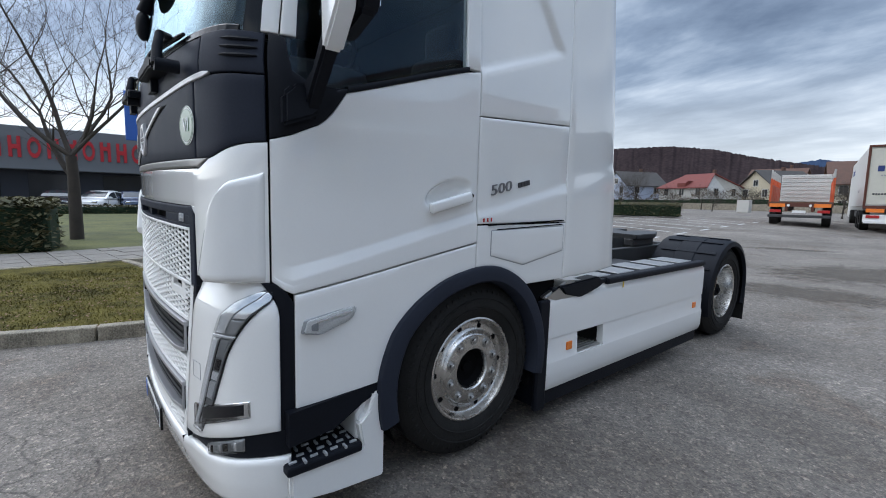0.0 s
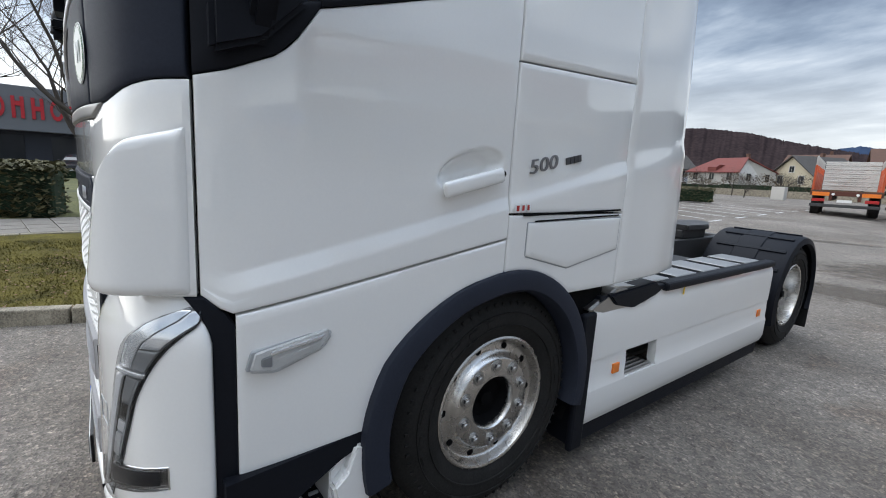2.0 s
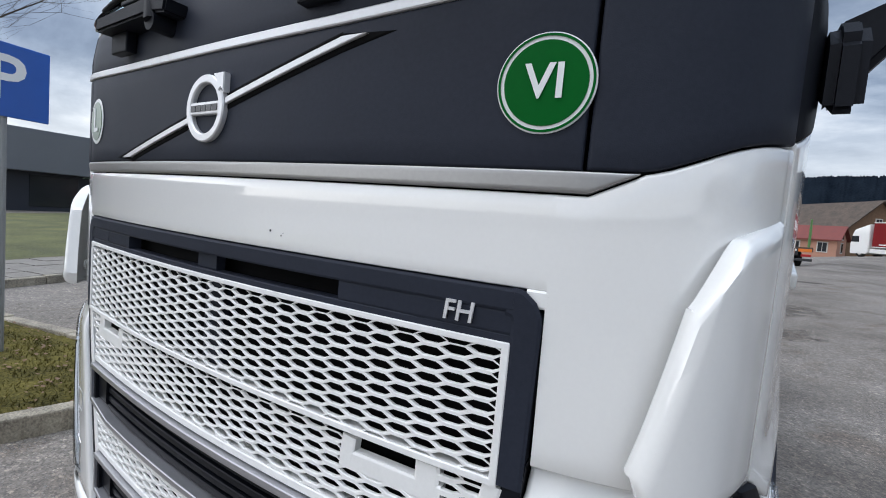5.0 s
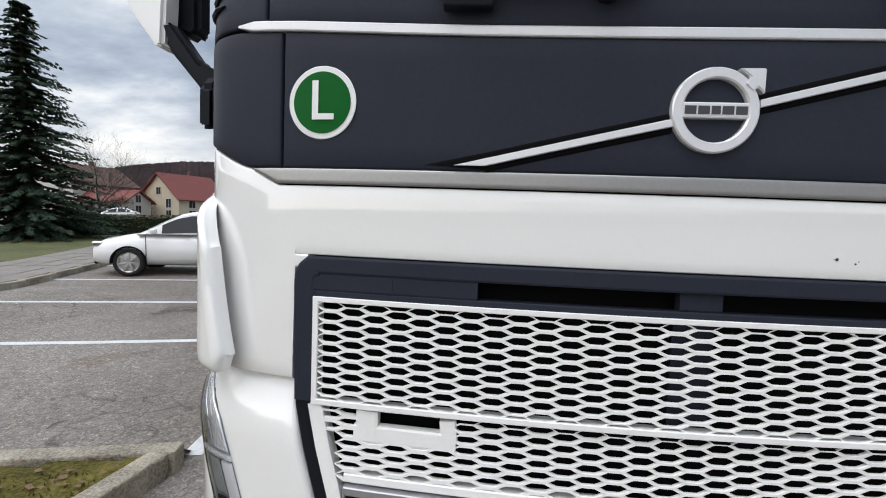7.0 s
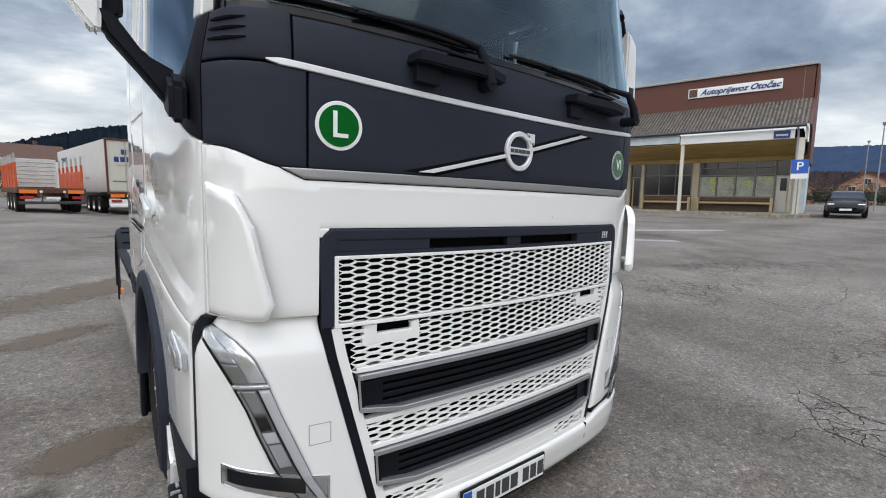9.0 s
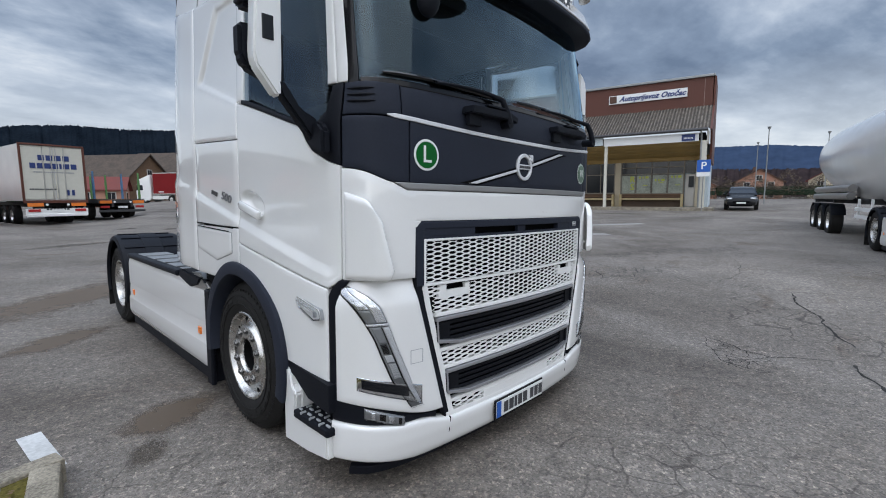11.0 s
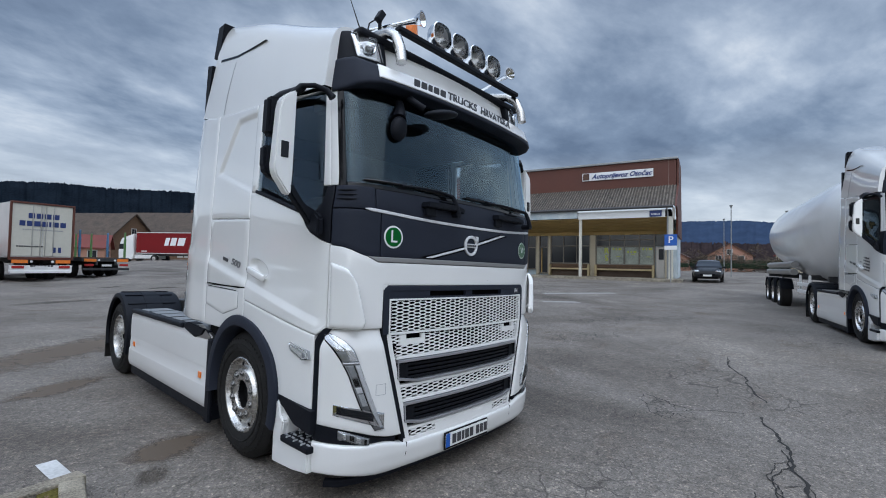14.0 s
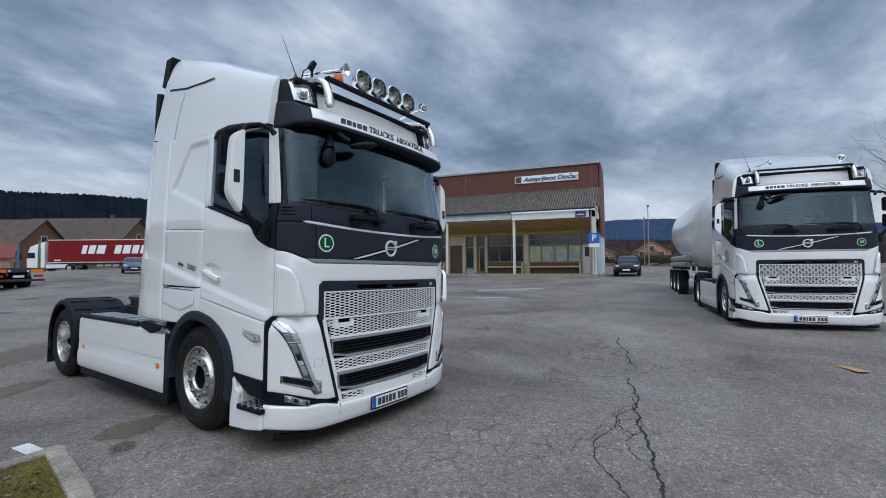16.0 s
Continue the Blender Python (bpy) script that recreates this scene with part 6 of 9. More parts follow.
    out = mul(mul(mul(mul(base, grain, 0.9), speck, 0.9), stains, 0.9), rust, 0.75)
    l.new(out, p.inputs["Base Color"])
    p.inputs["Roughness"].default_value = 0.86
    bu = n.new("ShaderNodeBump")
    bu.inputs["Strength"].default_value, bu.inputs["Distance"].default_value = 0.6, 0.006
    l.new(stones.outputs["Distance"], bu.inputs["Height"])
    l.new(bu.outputs[0], p.inputs["Normal"])
    return m


M["asphalt"] = asphalt()
ground = solid("ground", bm, M["asphalt"], "worn grey asphalt lorry park with stains and cracks", "ground", kind="structure")
smooth(ground)

# ---- second tractor unit, coupled to a tank trailer ----
B_TURN = radians(-76.9)
BX, BY = 7.87, -3.95
pitch_b = Matrix.Rotation(radians(-0.3), 4, "X")
truck_b = copy_thing(truck, Matrix.Translation((BX, BY, gz(BX, BY) + 0.01)) @ Matrix.Rotation(B_TURN, 4, "Z") @ pitch_b)
tagged(truck_b, "white lorry tractor unit coupled to a white tank trailer", "truck", "white tractor units")
tagged(truck, "white lorry tractor unit with dark front panel and roof lamps", "truck", "white tractor units")
truck.matrix_world = Matrix.Rotation(TILT, 4, "Y")
for o in truck.children:  # the cab leans on its springs; the axles stay level
    if o.name.split(".")[0] == "wheel" and o.data.vertices[0].co.x < 0:
        o.location += Vector((0, 0.02, -0.047))
for o in list(truck_b.children):
    if o.name.split(".")[0] in ("spot_lamp", "beacon", "roof_camera"):
        for c in list(o.children):
            bpy.data.objects.remove(c)
        bpy.data.objects.remove(o)


def at_b(x, y, z=0.0):
    """A place given in the second truck's own axes."""
    p = Matrix.Translation((BX, BY, 0)) @ Matrix.Rotation(B_TURN, 4, "Z") @ Vector((x, y, 0))
    return Vector((p.x, p.y, gz(p.x, p.y) + z))


def frame_b(y):
    p = at_b(0, y)
    return Matrix.Translation(p) @ Matrix.Rotation(B_TURN, 4, "Z")


# side lettering of the second truck, unreadable: rows of small bars
for k in range(5):
    bm = on_side(bars_bm([0.03 + 0.012 * ((k * 3 + j) % 4) for j in range(5 + k % 2)], 0.028, 0.012, 0.002), -1, 0.82, 1.60 - 0.055 * k, 0.004, -0.12)
    part_each("lettering_bar", bm, M["darkletter"], truck_b)

T = top("tank_trailer", "white silo tank trailer with three axles behind a tractor", "trailer")
T.matrix_world = frame_b(0)
SILO = [(2.75, 0.28, 3.05, 1.0), (2.85, 0.62, 2.85, 1.0), (3.1, 0.92, 2.75, 1.0), (3.6, 1.12, 2.68, 1.05), (4.4, 1.20, 2.62, 1.2), (5.6, 1.22, 2.62, 1.38), (7.2, 1.22, 2.62, 1.38), (9.0, 1.22, 2.62, 1.2), (11.0, 1.20, 2.66, 1.05), (12.3, 1.05, 2.75, 1.0), (13.0, 0.80, 2.85, 1.0), (13.35, 0.45, 2.95, 1.0), (13.5, 0.12, 3.0, 1.0)]
SILO = [(y + 1.2 * step_between(3.6, 9.0, y), r, zc, low) for y, r, zc, low in SILO]
bm = bmesh.new()
rings = []
for y, r, zc, low in SILO:
    rings.append([bm.verts.new((r * math.cos(t), y, zc + r * math.sin(t) * (1.0 if math.sin(t) > 0 else low))) for t in [2 * math.pi * k / 36 for k in range(36)]])
for A, B in zip(rings, rings[1:]):
    for k in range(36):
        bm.faces.new((A[k], A[(k + 1) % 36], B[(k + 1) % 36], B[k]))
bm.faces.new(rings[0])
bm.faces.new(rings[-1][::-1])
bmesh.ops.recalc_face_normals(bm, faces=bm.faces)
M["tankwhite"] = mat("white_tank_paint", (0.84, 0.84, 0.83), 0.22, var=0.03, scale=1.5, coat=0.35)
smooth(part("tank", bm, M["tankwhite"], T, "glossy white tank barrel"), 50)
bm = bmesh.new()
for s in (1, -1):
    box(bm, (s * 0.45, 8.8, 1.15), (0.10, 12.2, 0.20), 0.01)
for y in (4.0, 7.0, 10.2, 13.2):
    box(bm, (0, y, 1.15), (2.2, 0.12, 0.14), 0.01)
    for q in (1, -1):
        box(bm, (q * 0.45, y, 1.45), (0.10, 0.10, 0.6), 0.01)
part("trailer_frame", bm, M["steel"], T)
for s in (1, -1):
    for k in range(2):
        bm = bmesh.new()
        rod(bm, (s * (1.12 - 0.02 * k), 7.9, 1.30 + 0.24 * k), (s * (1.12 - 0.02 * k), 12.9, 1.30 + 0.24 * k), 0.105, seg=20)
        part("hose_tube", bm, M["alusatin"], T, "grey hose carrier tube")
    bm = bmesh.new()
    box(bm, (s * 1.18, 6.3, 0.75), (0.03, 1.5, 0.10), 0.01)
    box(bm, (s * 1.18, 6.3, 0.95), (0.03, 1.5, 0.10), 0.01)
    for y in (5.7, 6.9):
        box(bm, (s * 1.14, y, 0.95), (0.05, 0.08, 0.55), 0.01)
    part("side_guard", bm, M["whiteplastic"], T)
    for y in (10.2, 11.5, 12.8):
        bm = bmesh.new()
        R = 0.50
        lathe(bm, [(0.28, 0.0), (0.36, 0.02), (0.46, 0.01), (R, -0.03), (R, -0.30), (0.40, -0.34)], 40, Matrix.Translation((s * 1.20, y, R)) @ (Matrix.Identity(4) if s > 0 else Matrix.Rotation(math.pi, 4, "Z")))
        w = smooth(part("wheel", bm, M["rubber"], T), 35)
        bm = bmesh.new()
        lathe(bm, [(0.285, 0.0), (0.27, -0.02), (0.25, -0.14), (0.14, -0.15), (0.13, -0.05), (0.0, -0.04)], 36, Matrix.Translation((s * 1.20, y, R)) @ (Matrix.Identity(4) if s > 0 else Matrix.Rotation(math.pi, 4, "Z")))
        smooth(part("rim", bm, M["alu"], w), 35)
        bm = bmesh.new()
        lathe(bm, [(0.56, -0.36), (0.57, 0.02)], 20, Matrix.Translation((s * 1.20, y, R)) @ (Matrix.Identity(4) if s > 0 else Matrix.Rotation(math.pi, 4, "Z")), radians(20), radians(160))
        part("mudguard", bm, M["black"], T)
bm = bmesh.new()
for y in (4.6, 6.6, 8.6, 10.6):
    rod(bm, (0, y, 3.80), (0, y, 3.90), 0.26, 0.24, 18)
box(bm, (0.45, 7.6, 3.86), (0.04, 7.5, 0.04))
part_each("top_hatch", bm, M["alusatin"], T)

# ---- more materials for the surroundings ----
M["grass"] = mat("winter_lawn", (0.040, 0.054, 0.012), 0.95, var=0.5, scale=0.9, fine_scale=25, bump=0.8, bump_scale=60, tint=(0.105, 0.105, 0.034))
M["moss"] = mat("mossy_lawn", (0.026, 0.028, 0.007), 0.95, var=0.7, scale=3.5, fine_scale=45, bump=1.0, bump_scale=70, tint=(0.105, 0.088, 0.024), spec=0.1)
M["kerb"] = mat("weathered_concrete", (0.115, 0.098, 0.074), 0.9, var=0.5, scale=5, fine_scale=70, bump=0.8, bump_scale=70, tint=(0.30, 0.265, 0.205))
M["paving"] = mat("pale_paving", (0.215, 0.195, 0.170), 0.9, var=0.25, scale=5, bump=0.3)
M["paint"] = mat("road_paint", (0.55, 0.55, 0.54), 0.75, var=0.25, scale=3, fine_scale=40)
M["bark"] = mat("grey_brown_bark", (0.050, 0.040, 0.032), 0.95, var=0.35, scale=8, bump=0.8, bump_scale=40)
M["hedge"] = mat("hedge_leaf", (0.045, 0.058, 0.022), 0.75, var=0.5, scale=3, tint=(0.10, 0.085, 0.035))
M["needle"] = mat("needle_and_hedge_core", (0.012, 0.025, 0.014), 0.8, var=0.45, scale=2, tint=(0.025, 0.044, 0.023), spec=0.25)
M["crack"] = mat("crack_dirt", (0.022, 0.020, 0.018), 0.95, var=0.3, scale=6)
M["roofred"] = mat("red_clay_tile", (0.16, 0.038, 0.030), 0.8, var=0.25, scale=2)
M["roofbrown"] = mat("brown_clay_tile", (0.105, 0.056, 0.040), 0.85, var=0.3, scale=2)
M["roofbarn"] = mat("old_barn_roof", (0.050, 0.038, 0.030), 0.9, var=0.4, scale=1.2, fine_scale=5, tint=(0.085, 0.062, 0.046))
M["roofgrey"] = mat("weathered_grey_roof", (0.065, 0.060, 0.056), 0.9, var=0.35, scale=1.5)
M["render_white"] = mat("white_render", (0.50, 0.485, 0.45), 0.9, var=0.08, scale=1)
M["render_blue"] = mat("pale_blue_render", (0.42, 0.47, 0.58), 0.9, var=0.08, scale=1)
M["render_cream"] = mat("cream_render", (0.52, 0.46, 0.34), 0.9, var=0.10, scale=1)
M["render_orange"] = mat("orange_render", (0.44, 0.235, 0.165), 0.9, var=0.10, scale=1)
M["window"] = mat("dark_window", (0.025, 0.028, 0.032), 0.12, var=0.3, scale=0.5)
M["wood"] = mat("old_timber", (0.16, 0.095, 0.055), 0.85, var=0.3, scale=3)
M["browncladding"] = mat("brown_metal_cladding", (0.100, 0.029, 0.016), 0.55, var=0.12, scale=0.8)
M["yellowwood"] = mat("ochre_boards", (0.42, 0.29, 0.11), 0.8, var=0.2, scale=1)
M["bluewall"] = mat("faded_blue_paint", (0.40, 0.53, 0.62), 0.85, var=0.2, scale=0.8, tint=(0.66, 0.70, 0.70))
M["fibre"] = mat("mossy_shaded_fibre_cement", (0.010, 0.008, 0.0065), 0.95, var=0.75, scale=2.2, fine_scale=7, tint=(0.060, 0.049, 0.038))
M["palefibre"] = mat("pale_rib_fibre_cement", (0.050, 0.042, 0.034), 0.95, var=0.75, scale=3.0, fine_scale=7, tint=(0.165, 0.142, 0.118))
M["carwhite"] = mat("white_car_paint", (0.78, 0.78, 0.77), 0.2, var=0.02, coat=0.8)
M["carblack"] = mat("black_car_paint", (0.005, 0.006, 0.008), 0.25, var=0.05, coat=0.25, spec=0.3)
M["carblue"] = mat("blue_grey_car_paint", (0.05, 0.075, 0.13), 0.25, var=0.05, coat=0.8)
M["carglass"] = mat("car_glass", (0.02, 0.024, 0.028), 0.08, var=0.1)
M["trailerwhite"] = mat("dirty_white_panel", (0.60, 0.595, 0.57), 0.5, var=0.10, scale=1.2)
M["tarp"] = mat("red_tarpaulin", (0.185, 0.012, 0.014), 0.6, var=0.15, scale=0.7, bump=0.2, bump_scale=3, spec=0.15)
M["stake_red"] = mat("orange_red_paint", (0.52, 0.085, 0.025), 0.5, var=0.15)
M["stake_green"] = mat("green_stake", (0.10, 0.22, 0.07), 0.6, var=0.2)
M["stake_blue"] = mat("blue_stake", (0.08, 0.19, 0.33), 0.6, var=0.2)
M["deckwood"] = mat("worn_deck_boards", (0.13, 0.075, 0.045), 0.9, var=0.3, scale=3)
M["pole"] = mat("galvanised_pole", (0.30, 0.31, 0.31), 0.5, metal=0.6, var=0.1)
M["darkwall"] = mat("dark_blue_grey_wall", (0.030, 0.034, 0.045), 0.7, var=0.15, scale=0.6)
M["cream_sign"] = mat("cream_panel", (0.60, 0.58, 0.50), 0.6, var=0.06)
M["redshape"] = mat("red_letter_paint", (0.50, 0.02, 0.03), 0.5, var=0.08)
M["blueletter"] = mat("dark_blue_letter", (0.02, 0.04, 0.16), 0.5, var=0.05)


# ---- grass island with kerb, beside the truck ----
ISLAND = [(-6.2, -9.6), (-4.9, -6.4), (-3.4, -2.75), (-2.74, -0.95), (-2.50, -0.2), (-2.345, 0.58), (-2.225, 1.48), (-7.4, 0.40), (-7.05, -3.0), (-6.9, -9.6)]
bm = bmesh.new()
xs = [-7.7 + 0.1 * k for k in range(57)]
rng = random.Random(3)


def in_island(x, y):
    inside = False
    n = len(ISLAND)
    for i in range(n):
        (x0, y0), (x1, y1) = ISLAND[i], ISLAND[(i + 1) % n]
        if (y0 > y) != (y1 > y) and x < (x1 - x0) * (y - y0) / (y1 - y0) + x0:
            inside = not inside
    return inside


cells = {}


def lawn_v(i, j):
    if (i, j) not in cells:
        x, y = -8.0 + 0.1 * i, -14.0 + 0.1 * j
        cells[i, j] = bm.verts.new((x, y, gz(x, y) + 0.112 + 0.022 * noise.noise((x * 1.7, y * 1.7, 0)) + 0.012 * noise.noise((x * 9, y * 9, 1))))
    return cells[i, j]


for i in range(62):
    for j in range(165):
        if in_island(-8.0 + 0.1 * i + 0.05, -14.0 + 0.1 * j + 0.05):
            bm.faces.new((lawn_v(i, j), lawn_v(i + 1, j), lawn_v(i + 1, j + 1), lawn_v(i, j + 1)))
island = solid("lawn_strip", bm, M["moss"], "mossy winter grass strip inside a kerb", "lawn", kind="structure")
smooth(island)
# kerbstones round the near edges
bm_k = bmesh.new()
box(bm_k, (0, 0, 0.030), (0.985, 0.13, 0.19), 0.014)
kerb_me = bpy.data.meshes.new("kerbstone")
bm_k.to_mesh(kerb_me)
bm_k.free()
kerb_me.materials.append(M["kerb"])
kerb = top("kerb", "weathered concrete kerb round the grass strip", "kerb", kind="structure")
for i in range(7):
    a, b = Vector(ISLAND[i]), Vector(ISLAND[i + 1])
    if i == 6:
        a, b = Vector((-2.15, 1.562)), Vector((-7.4, 0.40))
    n = max(1, round((b - a).length))
    for k in range(n):
        c = a.lerp(b, (k + 0.5) / n)
        ob = new("kerbstone", kerb_me)
        ob.parent = kerb
        ob.matrix_world = Matrix.Translation((c.x, c.y, gz(c.x, c.y) + 0.016 + rng.uniform(-0.004, 0.004))) @ Matrix.Rotation(math.atan2(b.y - a.y, b.x - a.x) + rng.uniform(-0.012, 0.012), 4, "Z") @ Matrix.Diagonal(((b - a).length / n, 1, 1, 1))
# low concrete haunch beyond the far kerb
a, b = Vector((-2.15, 1.562)), Vector((-7.4, 0.40))
d = (b - a).normalized()
out = Vector((d.y, -d.x))
bm = bmesh.new()
rows_h = []
for k in range(23):
    p = a + d * (0.02 + k * 0.25)
    rows_h.append([bm.verts.new((q.x, q.y, gz(q.x, q.y) + h)) for q, h in ((p + out * 0.068, 0.085), (p + out * 0.11, 0.06), (p + out * 0.20, 0.004))])
for A, B in zip(rows_h, rows_h[1:]):
    for k in range(2):
        bm.faces.new((A[k], B[k], B[k + 1], A[k + 1]))
bmesh.ops.recalc_face_normals(bm, faces=bm.faces)
part("kerb_haunch", bm, M["kerb"], kerb)
# short grass blades near the kerb
bm = bmesh.new()
for k in range(26000):
    x, y = rng.uniform(-6.6, -2.2), rng.uniform(-3.6, 1.4)
    if not in_island(x - 0.12, y + 0.12) or not in_island(x + 0.12, y + 0.1):
        continue
    h, t, w = rng.uniform(0.004, 0.026), rng.uniform(0, 6.28), rng.uniform(0.003, 0.007)
    z = gz(x, y) + 0.108
    lx, ly = rng.uniform(-0.025, 0.025), rng.uniform(-0.025, 0.025)
    bm.faces.new((bm.verts.new((x - w * math.cos(t), y - w * math.sin(t), z)), bm.verts.new((x + w * math.cos(t), y + w * math.sin(t), z)), bm.verts.new((x + lx, y + ly, z + h + 0.012))))
solid("grass_blades", bm, M["moss"], "short yellowed grass and moss tufts", "grass", kind="stuff")
# dead leaves on it
bm = bmesh.new()
for k in range(900):
    x, y = rng.uniform(-5.6, -2.3), rng.uniform(-2.2, 1.6)
    if in_island(x, y):
        t, r = rng.uniform(0, 6.28), rng.uniform(0.012, 0.028)
        z = gz(x, y) + 0.130
        bm.faces.new([bm.verts.new((x + r * math.cos(t + a), y + r * math.sin(t + a) * 0.6, z + rng.uniform(0, 0.012))) for a in (0, 1.3, 2.6, 3.9, 5.2)])
solid("dead_leaves", bm, M["wood"], "scattered brown dead leaves on the grass", "leaves", kind="stuff")

# loose stones along the foot of the kerb and in a few spots of broken asphalt
bm = bmesh.new()
for k in range(2600):
    spot = rng.random()
    if spot < 0.45:
        y = rng.uniform(-0.6, 1.6)
        x = lerp_table([(-0.95, -2.74), (-0.2, -2.50), (0.58, -2.345), (1.6, -2.21)], y) + 0.07 + abs(rng.gauss(0, 0.10))
    elif spot < 0.70:
        x, y = rng.gauss(-1.78, 0.10), rng.gauss(1.52, 0.12)
    elif spot < 0.88:
        x, y = rng.gauss(-1.75, 0.22), rng.gauss(0.45, 0.30)
    else:
        q = rng.uniform(0, 3.5)
        x, y = -2.2 - q, 1.68 - 0.22 * q + abs(rng.gauss(0, 0.06))
    r = rng.uniform(0.003, 0.009)
    z = gz(x, y)
    t0 = rng.uniform(0, 6.28)
    low = [bm.verts.new((x + r * rng.uniform(0.7, 1.3) * math.cos(t0 + t), y + r * rng.uniform(0.7, 1.3) * math.sin(t0 + t), z - 0.001)) for t in (0, 1.57, 3.14, 4.71)]
    up = bm.verts.new((x + rng.uniform(-0.3, 0.3) * r, y + rng.uniform(-0.3, 0.3) * r, z + r * rng.uniform(0.7, 1.1)))
    for a, b in zip(low, low[1:] + low[:1]):
        bm.faces.new((a, b, up))
bmesh.ops.recalc_face_normals(bm, faces=bm.faces)
M["gravel"] = mat("loose_grey_gravel", (0.10, 0.092, 0.084), 0.9, var=0.5, scale=30, fine_scale=200, tint=(0.26, 0.24, 0.215))
solid("loose_gravel", bm, M["gravel"], "loose grey gravel crumbled from the asphalt", "gravel", kind="stuff")
bm = bmesh.new()
tube(bm, [(-3.387, 1.927, gz(-3.387, 1.927) + 0.006), (-3.39, 1.99, gz(-3.39, 1.99) + 0.014), (-3.383, 2.061, gz(-3.383, 2.061) + 0.006)], [0.003, 0.004, 0.002], 6)
solid("twig", bm, M["wood"], "thin dry twig lying on the asphalt", "twig")

# footpath of slabs and the lawn beyond it
PATH_EDGE = [(-6.75, -16.0), (-7.15, -1.4), (-7.5, 0.65), (-8.3, 3.4), (-8.65, 5.5), (-8.75, 6.8), (-10.0, 10.5), (-13.0, 18.0), (-18.5, 27.0)]


def path_at(s, off):
    """A point s metres along the footpath's near edge and off metres beyond it."""
    for a, b in zip(PATH_EDGE, PATH_EDGE[1:]):
        a, b = Vector(a), Vector(b)
        L = (b - a).length
        if s <= L or b == Vector(PATH_EDGE[-1]):
            d = (b - a) / L
            nrm = Vector((-d.y, d.x))
            p = a + d * s + nrm * off
            return p
        s -= L


total = sum((Vector(b) - Vector(a)).length for a, b in zip(PATH_EDGE, PATH_EDGE[1:]))
bm = bmesh.new()
rowsn = int(total / 1.0)
strip = [[bm.verts.new((*path_at(s * total / rowsn, o), 0)) for o in (0.12, 1.98)] for s in range(rowsn + 1)]
for r in strip:
    for v in r:
        v.co.z = gz(v.co.x, v.co.y) + 0.10
for A, B in zip(strip, strip[1:]):
    bm.faces.new((A[0], B[0], B[1], A[1]))
bmesh.ops.recalc_face_normals(bm, faces=bm.faces)
walkway = solid("footpath", bm, M["kerb"], "pale paved footpath beside the lawn", "footpath", kind="structure")
bm = bmesh.new()
ns = int(total / 0.42)
for k in range(ns):
    for j in range(4):
        o = 0.16 + 0.455 * j
        q = [path_at(k * 0.42 + a, o + b) for a, b in ((0.01, 0), (0.41, 0), (0.41, 0.43), (0.01, 0.43))]
        dz = rng.uniform(-0.004, 0.006)
        up = [bm.verts.new((p.x, p.y, gz(p.x, p.y) + 0.118 + dz)) for p in q]
        dn = [bm.verts.new((p.x, p.y, gz(p.x, p.y) + 0.09)) for p in q]
        bm.faces.new(up)
        for i in range(4):
            bm.faces.new((up[i], dn[i], dn[(i + 1) % 4], up[(i + 1) % 4]))
bmesh.ops.recalc_face_normals(bm, faces=bm.faces)
tagged(part("paving_slabs", bm, M["paving"], walkway), kind="stuff")
kerb2 = top("path_kerb", "weathered concrete kerb along the footpath", "kerb", kind="structure")
for k in range(int(total)):
    a, b = path_at(k * 1.0, 0.05), path_at(k * 1.0 + 0.98, 0.05)
    c = (a + b) / 2
    ob = new("kerbstone", kerb_me)
    ob.parent = kerb2
    ob.matrix_world = Matrix.Translation((c.x, c.y, gz(c.x, c.y))) @ Matrix.Rotation(math.atan2(b.y - a.y, b.x - a.x), 4, "Z")
bm = bmesh.new()
offs = [2.0, 2.6, 3.5, 5, 7, 9, 11, 13, 15, 17, 19.5, 22]
strip = [[bm.verts.new((*path_at(s * total / rowsn, o), 0)) for o in offs] for s in range(rowsn + 1)]
for r in strip:
    for v in r:
        v.co.z = gz(v.co.x, v.co.y) + 0.10 + 0.04 * noise.noise((v.co.x * 0.6, v.co.y * 0.6, 3))
for A, B in zip(strip, strip[1:]):
    for i in range(len(offs) - 1):
        bm.faces.new((A[i], B[i], B[i + 1], A[i + 1]))
bmesh.ops.recalc_face_normals(bm, faces=bm.faces)
smooth(solid("lawn", bm, M["grass"], "wide winter lawn behind the footpath", "lawn", kind="structure"))

# ---- painted lines of the car park ----
def line(a, b, w=0.12, name="parking_line", wear=0.0):
    bm = bmesh.new()
    A, B = Vector(a), Vector(b)
    d = (B - A).normalized()
    nn = Vector((-d.y, d.x)) * w / 2
    n = max(1, int((B - A).length / 1.0))
    prev = None
    for k in range(n + 1):
        p = A.lerp(B, k / n)
        cur = [bm.verts.new((q.x, q.y, gz(q.x, q.y) + 0.004)) for q in (p - nn, p + nn)]
        if prev:
            bm.faces.new((prev[0], cur[0], cur[1], prev[1]))
        prev = cur
    bmesh.ops.recalc_face_normals(bm, faces=bm.faces)
    return solid(name, bm, M["paint"], "worn white painted parking line", "road marking", "parking lines", "structure")


